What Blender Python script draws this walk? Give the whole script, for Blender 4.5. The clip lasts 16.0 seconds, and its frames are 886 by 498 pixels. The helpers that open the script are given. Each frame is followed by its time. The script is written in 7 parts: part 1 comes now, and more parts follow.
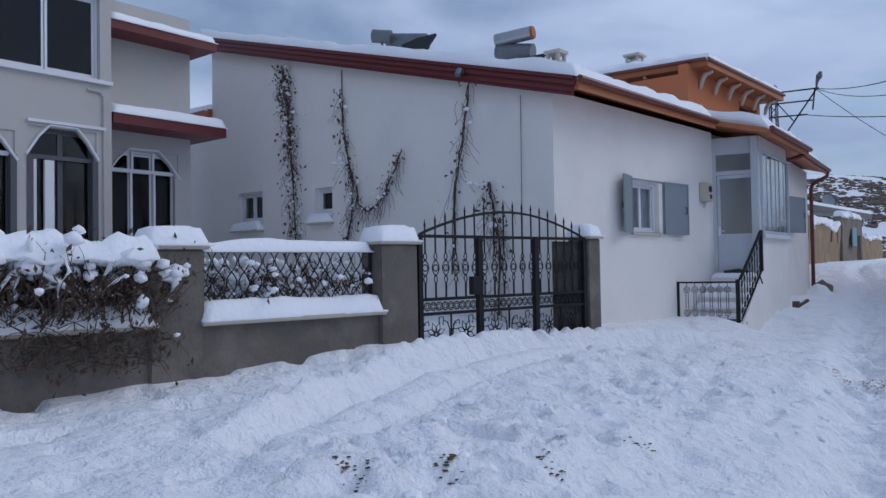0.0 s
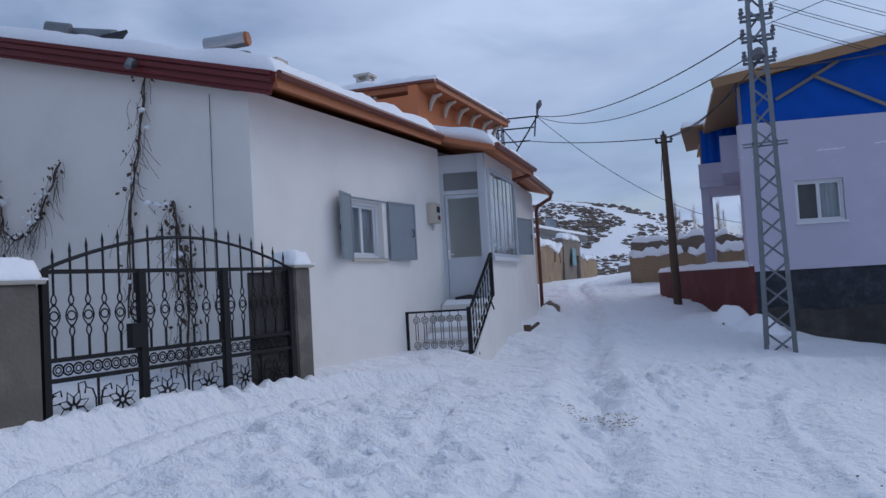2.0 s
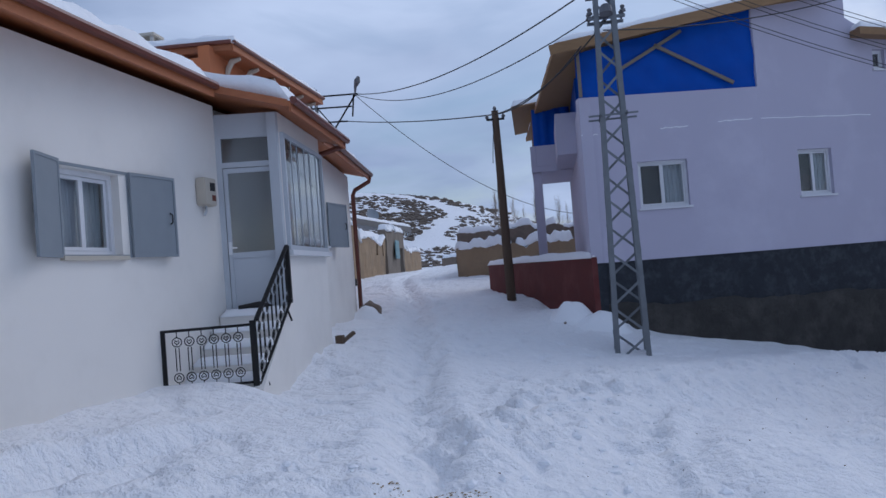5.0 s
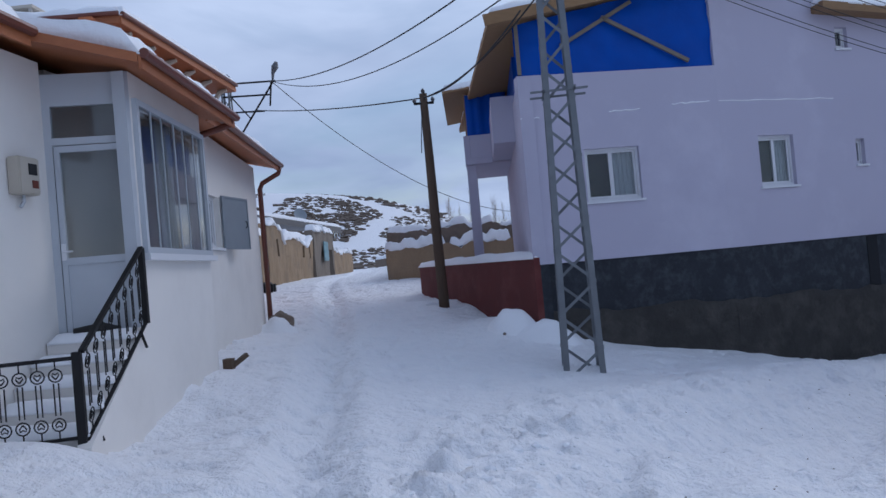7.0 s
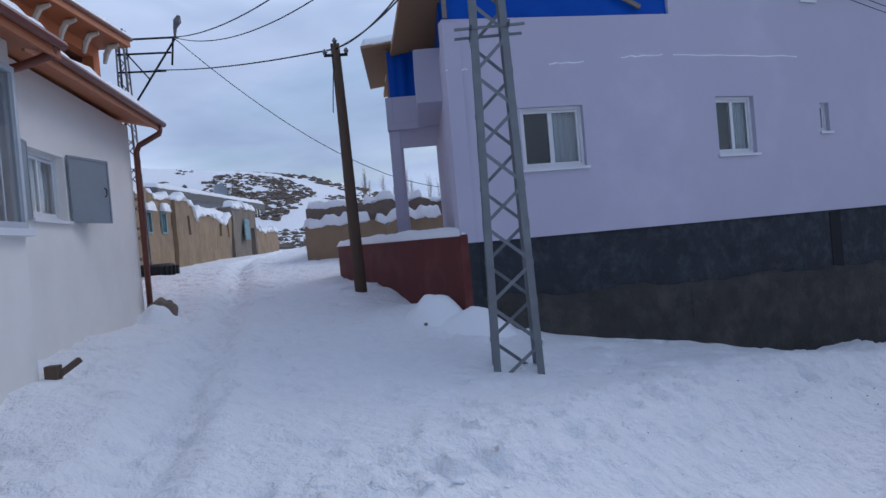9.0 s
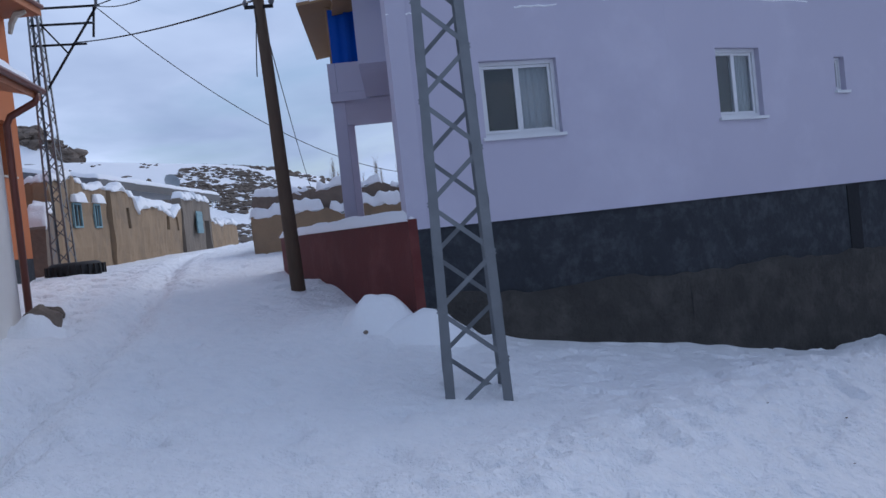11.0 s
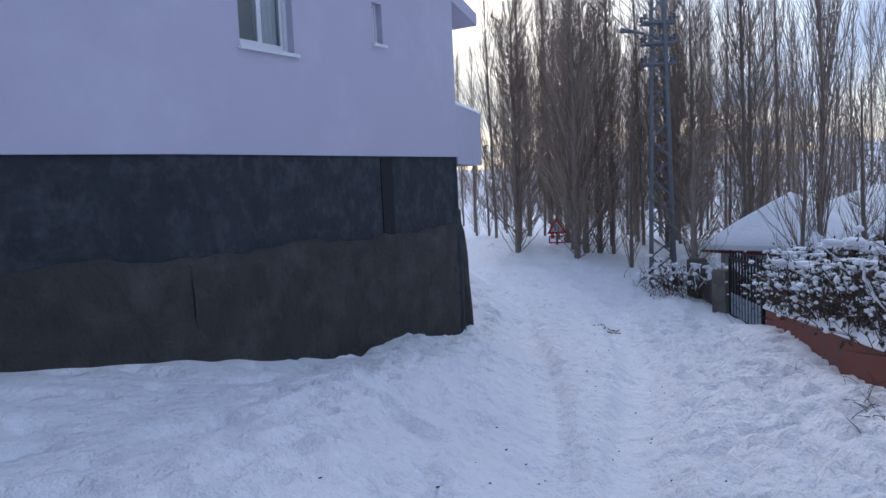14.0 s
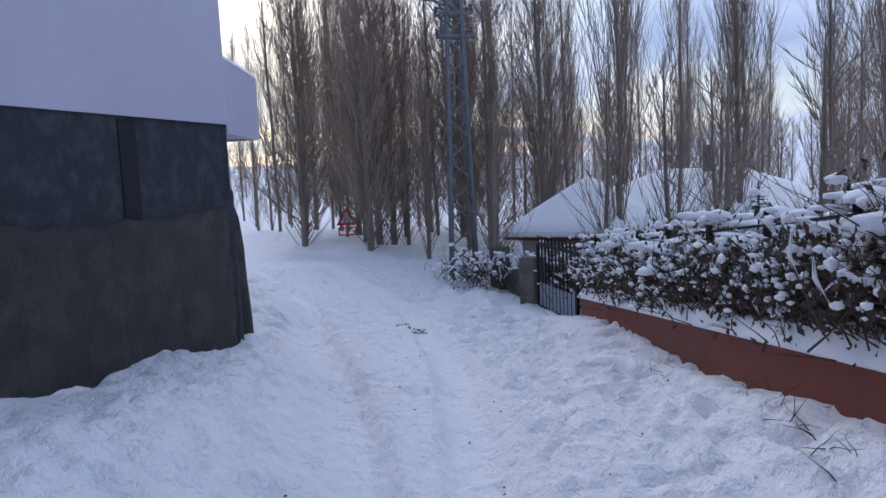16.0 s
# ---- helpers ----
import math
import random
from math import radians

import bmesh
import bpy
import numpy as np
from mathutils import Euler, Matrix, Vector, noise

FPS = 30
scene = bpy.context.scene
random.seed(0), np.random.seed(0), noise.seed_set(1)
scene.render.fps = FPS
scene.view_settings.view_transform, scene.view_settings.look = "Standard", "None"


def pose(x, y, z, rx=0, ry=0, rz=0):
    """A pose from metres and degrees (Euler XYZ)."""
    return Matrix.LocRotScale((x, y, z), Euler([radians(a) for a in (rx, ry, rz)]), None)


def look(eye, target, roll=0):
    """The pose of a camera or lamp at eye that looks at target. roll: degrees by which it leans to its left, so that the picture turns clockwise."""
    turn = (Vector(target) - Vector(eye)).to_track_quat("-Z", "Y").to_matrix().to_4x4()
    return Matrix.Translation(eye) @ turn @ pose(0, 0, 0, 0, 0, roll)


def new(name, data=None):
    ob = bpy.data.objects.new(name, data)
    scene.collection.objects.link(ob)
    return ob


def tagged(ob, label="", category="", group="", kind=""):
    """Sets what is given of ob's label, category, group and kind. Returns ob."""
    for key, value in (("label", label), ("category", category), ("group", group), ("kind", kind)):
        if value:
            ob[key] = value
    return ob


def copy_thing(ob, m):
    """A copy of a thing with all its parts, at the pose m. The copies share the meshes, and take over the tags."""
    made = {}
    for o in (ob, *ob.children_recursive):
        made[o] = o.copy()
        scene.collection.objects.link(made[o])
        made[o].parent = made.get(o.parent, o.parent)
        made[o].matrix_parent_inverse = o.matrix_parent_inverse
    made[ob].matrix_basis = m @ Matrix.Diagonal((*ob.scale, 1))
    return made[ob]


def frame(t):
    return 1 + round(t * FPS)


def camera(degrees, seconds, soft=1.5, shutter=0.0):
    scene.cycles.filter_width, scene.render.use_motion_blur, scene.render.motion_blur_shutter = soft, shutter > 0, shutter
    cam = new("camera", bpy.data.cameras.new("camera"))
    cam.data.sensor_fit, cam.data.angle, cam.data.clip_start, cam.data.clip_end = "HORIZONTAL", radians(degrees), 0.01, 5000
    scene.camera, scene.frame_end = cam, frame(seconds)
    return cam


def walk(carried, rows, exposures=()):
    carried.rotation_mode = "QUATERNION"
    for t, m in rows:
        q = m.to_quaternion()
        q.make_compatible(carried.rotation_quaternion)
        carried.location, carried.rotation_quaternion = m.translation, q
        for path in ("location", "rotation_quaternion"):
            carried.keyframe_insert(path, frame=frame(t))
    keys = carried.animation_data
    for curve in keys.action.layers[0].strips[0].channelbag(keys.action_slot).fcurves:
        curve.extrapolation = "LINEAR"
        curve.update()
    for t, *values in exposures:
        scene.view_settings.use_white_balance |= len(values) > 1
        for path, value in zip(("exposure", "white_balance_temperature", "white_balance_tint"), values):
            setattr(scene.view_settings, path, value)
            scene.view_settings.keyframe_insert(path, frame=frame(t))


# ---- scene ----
# ---------------------------------------------------------------- camera
cam = camera(59.5, 16.0)
METRES, EYE, TILT, LEAN, TURN = 17.5, 1.3, 0.0, 0.0, 39.3
ROWS = [
    (0.0, 0.0, 0.0, 0.0, 0.02, 1.42, 0.98),
    (0.5, 0.0125, 0.0241, -0.0004, -7.84, 1.16, 1.86),
    (1.0, 0.0204, 0.0463, 0.0007, -12.57, 1.93, 2.78),
    (1.5, 0.0322, 0.0714, 0.0014, -15.87, 2.68, 3.26),
    (2.0, 0.0445, 0.0985, 0.0037, -18.41, 2.75, 3.32),
    (2.5, 0.053, 0.1266, 0.0058, -20.71, 2.47, 3.4),
    (3.0, 0.0657, 0.1551, 0.0065, -22.77, 2.02, 3.67),
    (3.5, 0.0762, 0.1825, 0.0074, -24.92, 1.61, 3.96),
    (4.0, 0.0932, 0.2075, 0.008, -27.07, 1.47, 4.27),
    (4.5, 0.1103, 0.233, 0.0082, -29.43, 1.45, 4.35),
    (7.0, 0.21, 0.3548, 0.01, -36.02, 1.03, 5.11),
    (7.5, 0.2335, 0.3789, 0.0092, -37.27, 0.82, 5.09),
    (8.0, 0.255, 0.4044, 0.0088, -38.74, 0.23, 4.92),
    (8.5, 0.2753, 0.421, 0.0077, -39.98, -0.23, 4.98),
    (9.0, 0.3018, 0.4418, 0.006, -40.68, -0.87, 5.04),
    (11.5, 0.4312, 0.5471, -0.0026, -42.72, -2.03, 6.21),
    (12.0, 0.4573, 0.5652, -0.0063, -41.76, -2.45, 6.7),
    (12.5, 0.4826, 0.5892, -0.0098, -38.62, -2.78, 5.75),
    (13.0, 0.5105, 0.6066, -0.0137, -40.55, -3.18, 5.7),
    (13.5, 0.5434, 0.623, -0.0177, -56.27, -4.23, 4.28),
    (14.0, 0.5765, 0.6284, -0.0222, -78.12, -4.99, 2.6),
    (14.5, 0.6063, 0.6342, -0.0262, -88.6, -4.96, 3.12),
    (15.0, 0.634, 0.6402, -0.0296, -92.43, -5.1, 4.14),
    (15.5, 0.6633, 0.6419, -0.0339, -94.14, -4.96, 3.88),
    (16.0, 0.6912, 0.6442, -0.0387, -93.94, -5.95, 2.56),
]
walk(cam, [(t, pose(0, 0, EYE, TILT, LEAN, TURN) @ pose(METRES * x, METRES * y, METRES * z, 90 + pitch, roll, yaw)) for t, x, y, z, yaw, pitch, roll in ROWS],
     [(0.0, -0.38, 5300, 12), (1.0, -0.41, 5300, 12), (5.0, -0.39, 5300, 12), (9.0, -0.24, 5320, 12), (11.5, -0.12, 5300, 12), (12.5, 0.02, 5280, 12), (13.5, 0.04, 5180, 12), (14.2, 0.0, 5250, 14), (15.0, 0.02, 5300, 15), (16.0, 0.02, 5330, 15)])

# ---------------------------------------------------------------- sky and sun
SUN_AZ, SUN_EL = 40.0, 16.0   # degrees: azimuth clockwise from +y, elevation
world = bpy.data.worlds.new("sky")
scene.world = world
world.use_nodes = True
wt = world.node_tree
wt.nodes.clear()


def wnode(kind, **values):
    n = wt.nodes.new(kind)
    for k, v in values.items():
        n.inputs[k].default_value = v
    return n


def wlink(a, b):
    wt.links.new(a, b)


sky = wt.nodes.new("ShaderNodeTexSky")
sky.sky_type, sky.sun_disc = "NISHITA", False
sky.sun_elevation, sky.sun_rotation = radians(SUN_EL), radians(SUN_AZ)
sky.air_density, sky.dust_density, sky.ozone_density = 1.0, 1.2, 1.5
coord = wt.nodes.new("ShaderNodeTexCoord")
# flat cloud layers: the direction divided by its height
sep = wt.nodes.new("ShaderNodeSeparateXYZ")
wlink(coord.outputs["Generated"], sep.inputs[0])
lift = wnode("ShaderNodeMath", **{})
lift.operation = "MAXIMUM"
wlink(sep.outputs["Z"], lift.inputs[0])
lift.inputs[1].default_value = 0.0
lift2 = wt.nodes.new("ShaderNodeMath")
lift2.operation = "ADD"
wlink(lift.outputs[0], lift2.inputs[0])
lift2.inputs[1].default_value = 0.16
flat = wt.nodes.new("ShaderNodeVectorMath")
flat.operation = "DIVIDE"
wlink(coord.outputs["Generated"], flat.inputs[0])
wlink(lift2.outputs[0], flat.inputs[1])
cloud = wnode("ShaderNodeTexNoise", Scale=1.1, Detail=7.0, Roughness=0.52, Distortion=0.5)
wlink(flat.outputs[0], cloud.inputs["Vector"])
ramp = wt.nodes.new("ShaderNodeValToRGB")
ramp.color_ramp.elements[0].position, ramp.color_ramp.elements[1].position = 0.20, 0.56
wlink(cloud.outputs["Fac"], ramp.inputs["Fac"])
tone = wnode("ShaderNodeTexNoise", Scale=0.7, Detail=5.0, Roughness=0.5)
wlink(flat.outputs[0], tone.inputs["Vector"])
tones = wt.nodes.new("ShaderNodeValToRGB")
tones.color_ramp.elements[0].position, tones.color_ramp.elements[1].position = 0.36, 0.66
tones.color_ramp.elements[0].color = (0.36, 0.41, 0.52, 1)
tones.color_ramp.elements[1].color = (0.72, 0.76, 0.84, 1)
wlink(tone.outputs["Fac"], tones.inputs["Fac"])
# warm light low over the horizon round the sun
sun_way = Vector((math.sin(radians(SUN_AZ)), math.cos(radians(SUN_AZ)), 0.16)).normalized()
near = wt.nodes.new("ShaderNodeVectorMath")
near.operation = "DOT_PRODUCT"
wlink(coord.outputs["Generated"], near.inputs[0])
near.inputs[1].default_value = sun_way
glow = wt.nodes.new("ShaderNodeMapRange")
glow.interpolation_type = "SMOOTHSTEP"
wlink(near.outputs["Value"], glow.inputs["Value"])
glow.inputs["From Min"].default_value, glow.inputs["From Max"].default_value = 0.955, 1.0
warm = wt.nodes.new("ShaderNodeMix")
warm.data_type = "RGBA"
wlink(glow.outputs[0], warm.inputs["Factor"])
wlink(tones.outputs["Color"], warm.inputs["A"])
warm.inputs["B"].default_value = (1.1, 0.98, 0.74, 1)
dim = wt.nodes.new("ShaderNodeVectorMath")
dim.operation = "SCALE"
wlink(sky.outputs[0], dim.inputs[0])
dim.inputs["Scale"].default_value = 0.10
cover = wt.nodes.new("ShaderNodeMix")
cover.data_type = "RGBA"
wlink(ramp.outputs["Color"], cover.inputs["Factor"])
wlink(dim.outputs[0], cover.inputs["A"])
wlink(warm.outputs["Result"], cover.inputs["B"])
back = wnode("ShaderNodeBackground", Strength=1.1)
wlink(cover.outputs["Result"], back.inputs["Color"])
wout = wt.nodes.new("ShaderNodeOutputWorld")
wlink(back.outputs[0], wout.inputs[0])

sun = new("sun", bpy.data.lights.new("sun", "SUN"))
sun.data.energy, sun.data.angle, sun.data.color = 1.0, radians(30), (1.0, 0.87, 0.73)
sun.matrix_world = look(Vector((0, 0, 60)) + 50 * Vector((math.sin(radians(SUN_AZ)), math.cos(radians(SUN_AZ)), 0.85)), (0, 0, 60))

# ---------------------------------------------------------------- materials


def material(name, colour, second=None, scale=6.0, rough=0.8, metal=0.0, bump=0.2, fine=60.0, vary=0.0, stain_shade=None, stain_shade_scale=1.2, stain_shade_amount=0.5, spec=0.4, stretch=(1, 1, 1), deep=0.02, worn=0.5):
    """A surface of two tones in a coarse noise, with a fine grain relief, stains or painted shade of a third tone and a
    change from piece to piece.
    """
    m = bpy.data.materials.new(name)
    m.use_nodes = True
    nt = m.node_tree
    bsdf = nt.nodes["Principled BSDF"]
    bsdf.inputs["Roughness"].default_value, bsdf.inputs["Metallic"].default_value = rough, metal
    bsdf.inputs["Specular IOR Level"].default_value = spec
    tc = nt.nodes.new("ShaderNodeTexCoord")
    mp = nt.nodes.new("ShaderNodeMapping")
    mp.inputs["Scale"].default_value = stretch
    nt.links.new(tc.outputs["Object"], mp.inputs["Vector"])
    coarse = nt.nodes.new("ShaderNodeTexNoise")
    coarse.inputs["Scale"].default_value, coarse.inputs["Detail"].default_value = scale, 6
    nt.links.new(mp.outputs[0], coarse.inputs["Vector"])
    mix = nt.nodes.new("ShaderNodeMix")
    mix.data_type = "RGBA"
    second = second or tuple(c * 0.8 for c in colour)
    mix.inputs["A"].default_value, mix.inputs["B"].default_value = (*colour, 1), (*second, 1)
    nt.links.new(coarse.outputs["Fac"], mix.inputs["Factor"])
    out = mix.outputs["Result"]
    if stain_shade:
        blot = nt.nodes.new("ShaderNodeTexNoise")
        blot.inputs["Scale"].default_value, blot.inputs["Detail"].default_value = stain_shade_scale, 8
        blot.inputs["Roughness"].default_value = 0.65
        nt.links.new(mp.outputs[0], blot.inputs["Vector"])
        edge = nt.nodes.new("ShaderNodeMapRange")
        edge.inputs["From Min"].default_value, edge.inputs["From Max"].default_value = 0.48, 0.66
        edge.inputs["To Max"].default_value = stain_shade_amount
        nt.links.new(blot.outputs["Fac"], edge.inputs["Value"])
        mix2 = nt.nodes.new("ShaderNodeMix")
        mix2.data_type = "RGBA"
        mix2.inputs["B"].default_value = (*stain_shade, 1)
        nt.links.new(edge.outputs[0], mix2.inputs["Factor"])
        nt.links.new(out, mix2.inputs["A"])
        out = mix2.outputs["Result"]
    if vary:
        info = nt.nodes.new("ShaderNodeObjectInfo")
        hsv = nt.nodes.new("ShaderNodeHueSaturation")
        rng = nt.nodes.new("ShaderNodeMapRange")
        rng.inputs["To Min"].default_value, rng.inputs["To Max"].default_value = 1 - vary, 1 + vary
        nt.links.new(info.outputs["Random"], rng.inputs["Value"])
        nt.links.new(rng.outputs[0], hsv.inputs["Value"])
        nt.links.new(out, hsv.inputs["Color"])
        out = hsv.outputs["Color"]
    nt.links.new(out, bsdf.inputs["Base Color"])
    if bump:
        grain = nt.nodes.new("ShaderNodeTexNoise")
        grain.inputs["Scale"].default_value, grain.inputs["Detail"].default_value = fine, 5
        grain.inputs["Roughness"].default_value = worn
        nt.links.new(mp.outputs[0], grain.inputs["Vector"])
        bp = nt.nodes.new("ShaderNodeBump")
        bp.inputs["Strength"].default_value, bp.inputs["Distance"].default_value = bump, deep
        nt.links.new(grain.outputs["Fac"], bp.inputs["Height"])
        nt.links.new(bp.outputs[0], bsdf.inputs["Normal"])
    return m


SNOW = material("snow", (0.90, 0.91, 0.93), (0.86, 0.875, 0.91), scale=2.0, rough=0.75, bump=0.5, fine=16, spec=0.25, deep=0.03)
# bluish third tone paints shade into the snow's small pits, with slight dirt
ROAD_SNOW = material("trodden_snow", (0.93, 0.935, 0.955), (0.87, 0.88, 0.91), scale=7.0, rough=0.7, bump=1.0, fine=6.5, spec=0.25, deep=0.10, worn=0.62, stain_shade=(0.80, 0.82, 0.86), stain_shade_scale=6.0, stain_shade_amount=0.4)
WHITE = material("white_plaster", (0.82, 0.79, 0.745), (0.76, 0.735, 0.70), scale=1.2, rough=0.9, bump=0.12, fine=90, stain_shade=(0.66, 0.635, 0.60), stain_shade_scale=0.8, stain_shade_amount=0.35)
CREAM = material("cream_plaster", (0.50, 0.48, 0.45), (0.45, 0.435, 0.41), scale=1.0, rough=0.9, bump=0.12, fine=80, stain_shade=(0.40, 0.385, 0.36), stain_shade_scale=0.7, stain_shade_amount=0.4)
PURPLE = material("lilac_plaster", (0.52, 0.495, 0.60), (0.47, 0.45, 0.555), scale=0.7, rough=0.9, bump=0.12, fine=80, stain_shade=(0.66, 0.64, 0.74), stain_shade_scale=0.5, stain_shade_amount=0.35)
PLINTH = material("dark_grey_render", (0.038, 0.043, 0.053), (0.015, 0.018, 0.024), scale=3.5, rough=0.85, bump=0.7, fine=14, deep=0.03, stain_shade=(0.070, 0.076, 0.086), stain_shade_scale=4.5, stain_shade_amount=0.6)
CONCRETE = material("grey_concrete", (0.185, 0.165, 0.138), (0.095, 0.088, 0.077), scale=2.5, rough=0.9, bump=0.5, fine=30, stain_shade=(0.27, 0.245, 0.205), stain_shade_scale=1.4, stain_shade_amount=0.6)
CAPSTONE = material("pale_coping", (0.55, 0.50, 0.42), (0.47, 0.43, 0.36), scale=5, rough=0.85, bump=0.2)
OXBLOOD = material("dark_red_paint", (0.13, 0.025, 0.022), (0.09, 0.020, 0.020), scale=2, rough=0.75, bump=0.3, fine=25, stain_shade=(0.20, 0.07, 0.06), stain_shade_scale=1.5, stain_shade_amount=0.4)
BRICKRED = material("faded_red_paint", (0.25, 0.075, 0.045), (0.17, 0.055, 0.04), scale=2, rough=0.85, bump=0.4, fine=25, stain_shade=(0.14, 0.09, 0.075), stain_shade_scale=1.6, stain_shade_amount=0.7)
MAROON = material("maroon_metal", (0.13, 0.012, 0.014), (0.10, 0.010, 0.012), scale=4, rough=0.45, bump=0.05, spec=0.5)
GUTTER = material("brown_gutter", (0.17, 0.05, 0.03), (0.12, 0.037, 0.024), scale=5, rough=0.4, bump=0.05, spec=0.5)
WOOD = material("varnished_pine", (0.42, 0.15, 0.055), (0.30, 0.10, 0.04), scale=3, rough=0.55, bump=0.2, fine=30, stretch=(1, 6, 6), vary=0.15)
RAWWOOD = material("raw_timber", (0.36, 0.22, 0.11), (0.26, 0.16, 0.08), scale=3, rough=0.8, bump=0.3, fine=30, stretch=(1, 6, 6), vary=0.2)
OLDWOOD = material("grey_weathered_batten", (0.27, 0.23, 0.18), (0.19, 0.165, 0.135), scale=3, rough=0.85, bump=0.3, fine=30, stretch=(1, 6, 6), vary=0.15)
DAMP = material("damp_black_render", (0.012, 0.014, 0.018), (0.008, 0.009, 0.012), scale=4, rough=0.8, bump=0.4, fine=20)
POLEWOOD = material("weathered_pole", (0.13, 0.09, 0.06), (0.08, 0.055, 0.04), scale=5, rough=0.85, bump=0.5, fine=25, stretch=(5, 5, 0.6))
GALV = material("galvanised_steel", (0.22, 0.235, 0.25), (0.13, 0.14, 0.155), scale=6, rough=0.5, metal=0.5, bump=0.1)
IRON = material("black_iron", (0.014, 0.014, 0.016), (0.022, 0.021, 0.021), scale=8, rough=0.6, bump=0.1, spec=0.2)
GREYSHEET = material("grey_painted_steel", (0.26, 0.29, 0.32), (0.22, 0.25, 0.28), scale=5, rough=0.5, bump=0.05)
PVC = material("white_pvc", (0.72, 0.73, 0.75), (0.68, 0.69, 0.72), scale=4, rough=0.4, bump=0.02)
GREYPVC = material("grey_pvc", (0.50, 0.53, 0.57), (0.46, 0.49, 0.53), scale=3, rough=0.45, bump=0.03)
CURTAIN = material("pale_curtain", (0.55, 0.58, 0.60), (0.46, 0.49, 0.52), scale=6, rough=0.9, bump=0.6, fine=9, stretch=(6, 6, 0.3))
# near-black for small dark fittings and for painting the darkness of unlit rooms
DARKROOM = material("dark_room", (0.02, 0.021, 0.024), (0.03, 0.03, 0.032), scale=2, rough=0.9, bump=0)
TARP = material("blue_tarpaulin", (0.006, 0.085, 0.48), (0.005, 0.05, 0.32), scale=2.2, rough=0.5, bump=1.0, fine=2.6, spec=0.2)
MUD = material("mud_plaster", (0.36, 0.26, 0.16), (0.27, 0.195, 0.125), scale=1.6, rough=0.95, bump=0.8, fine=14, stain_shade=(0.22, 0.17, 0.12), stain_shade_scale=0.9, stain_shade_amount=0.6)
STONE = material("rubble_stone", (0.20, 0.155, 0.12), (0.12, 0.10, 0.085), scale=7, rough=0.95, bump=0.9, fine=9, vary=0.3)
ORANGE = material("orange_plaster", (0.50, 0.17, 0.065), (0.44, 0.15, 0.06), scale=1, rough=0.9, bump=0.1, stain_shade=(0.42, 0.17, 0.085), stain_shade_scale=0.7, stain_shade_amount=0.4)
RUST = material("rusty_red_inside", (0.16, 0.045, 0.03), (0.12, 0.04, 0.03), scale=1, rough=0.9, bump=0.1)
RUBBER = material("black_rubber", (0.018, 0.018, 0.019), (0.026, 0.025, 0.025), scale=9, rough=0.75, bump=0.3)
BARK = material("grey_bark", (0.27, 0.225, 0.185), (0.185, 0.155, 0.13), scale=6, rough=0.95, bump=0.5, fine=25, stretch=(4, 4, 0.8), vary=0.2)
TWIG = material("bare_twigs", (0.33, 0.255, 0.195), (0.22, 0.17, 0.13), scale=5, rough=0.95, bump=0, vary=0.25)
THICKET = material("dark_stems", (0.10, 0.072, 0.056), (0.06, 0.045, 0.037), scale=5, rough=0.95, bump=0)
LEAF = material("dry_leaves", (0.12, 0.076, 0.052), (0.06, 0.045, 0.034), scale=9, rough=0.9, bump=0)
NEEDLE = material("dark_needles", (0.045, 0.058, 0.042), (0.06, 0.065, 0.045), scale=9, rough=0.9, bump=0)
CABLE = material("black_cable", (0.02, 0.02, 0.022), (0.03, 0.03, 0.03), rough=0.6, bump=0)
PORCELAIN = material("grey_porcelain", (0.10, 0.10, 0.11), (0.16, 0.16, 0.17), rough=0.3, bump=0)
CHROME = material("bright_tank", (0.45, 0.46, 0.48), (0.38, 0.39, 0.41), rough=0.3, metal=0.8, bump=0.02)
STRAW = material("trodden_straw", (0.34, 0.26, 0.14), (0.22, 0.16, 0.09), scale=30, rough=0.95, bump=0)
DUNG = material("dung_and_straw", (0.07, 0.045, 0.025), (0.16, 0.11, 0.06), scale=20, rough=0.95, bump=0.8, fine=40)
RED = material("sign_red", (0.55, 0.02, 0.02), (0.45, 0.02, 0.02), rough=0.5, bump=0)
BLUEPAINT = material("pale_blue_paint", (0.24, 0.38, 0.42), (0.18, 0.29, 0.33), scale=5, rough=0.7, bump=0.2)
TIN = material("sheet_roof", (0.16, 0.16, 0.17), (0.12, 0.12, 0.13), rough=0.5, metal=0.3, bump=0.1)


def glass(name, tint):
    m = bpy.data.materials.new(name)
    m.use_nodes = True
    b = m.node_tree.nodes["Principled BSDF"]
    b.inputs["Base Color"].default_value = (*tint, 1)
    b.inputs["Roughness"].default_value, b.inputs["IOR"].default_value = 0.03, 1.45
    b.inputs["Transmission Weight"].default_value = 1.0
    return m


GLASS = glass("window_glass", (0.80, 0.84, 0.86))
SMOKED = glass("smoked_glass", (0.10, 0.11, 0.13))

ROUGHCAST = material("rough_grey_concrete", (0.074, 0.069, 0.063), (0.031, 0.030, 0.029), scale=3.0, rough=0.95, bump=1.0, fine=12, deep=0.05, worn=0.65, stain_shade=(0.105, 0.097, 0.087), stain_shade_scale=2.2, stain_shade_amount=0.6)

# ---------------------------------------------------------------- building helpers


def part(name, bm, mat, parent=None, label="", smooth=False):
    """One mesh object from a bmesh, under a thing or a part."""
    me = bpy.data.meshes.new(name)
    bmesh.ops.recalc_face_normals(bm, faces=bm.faces)
    bm.to_mesh(me)
    bm.free()
    me.materials.append(mat)
    if smooth:
        for p in me.polygons:
            p.use_smooth = True
    ob = new(name, me)
    ob.parent = parent
    if label:
        tagged(ob, label)
    return ob


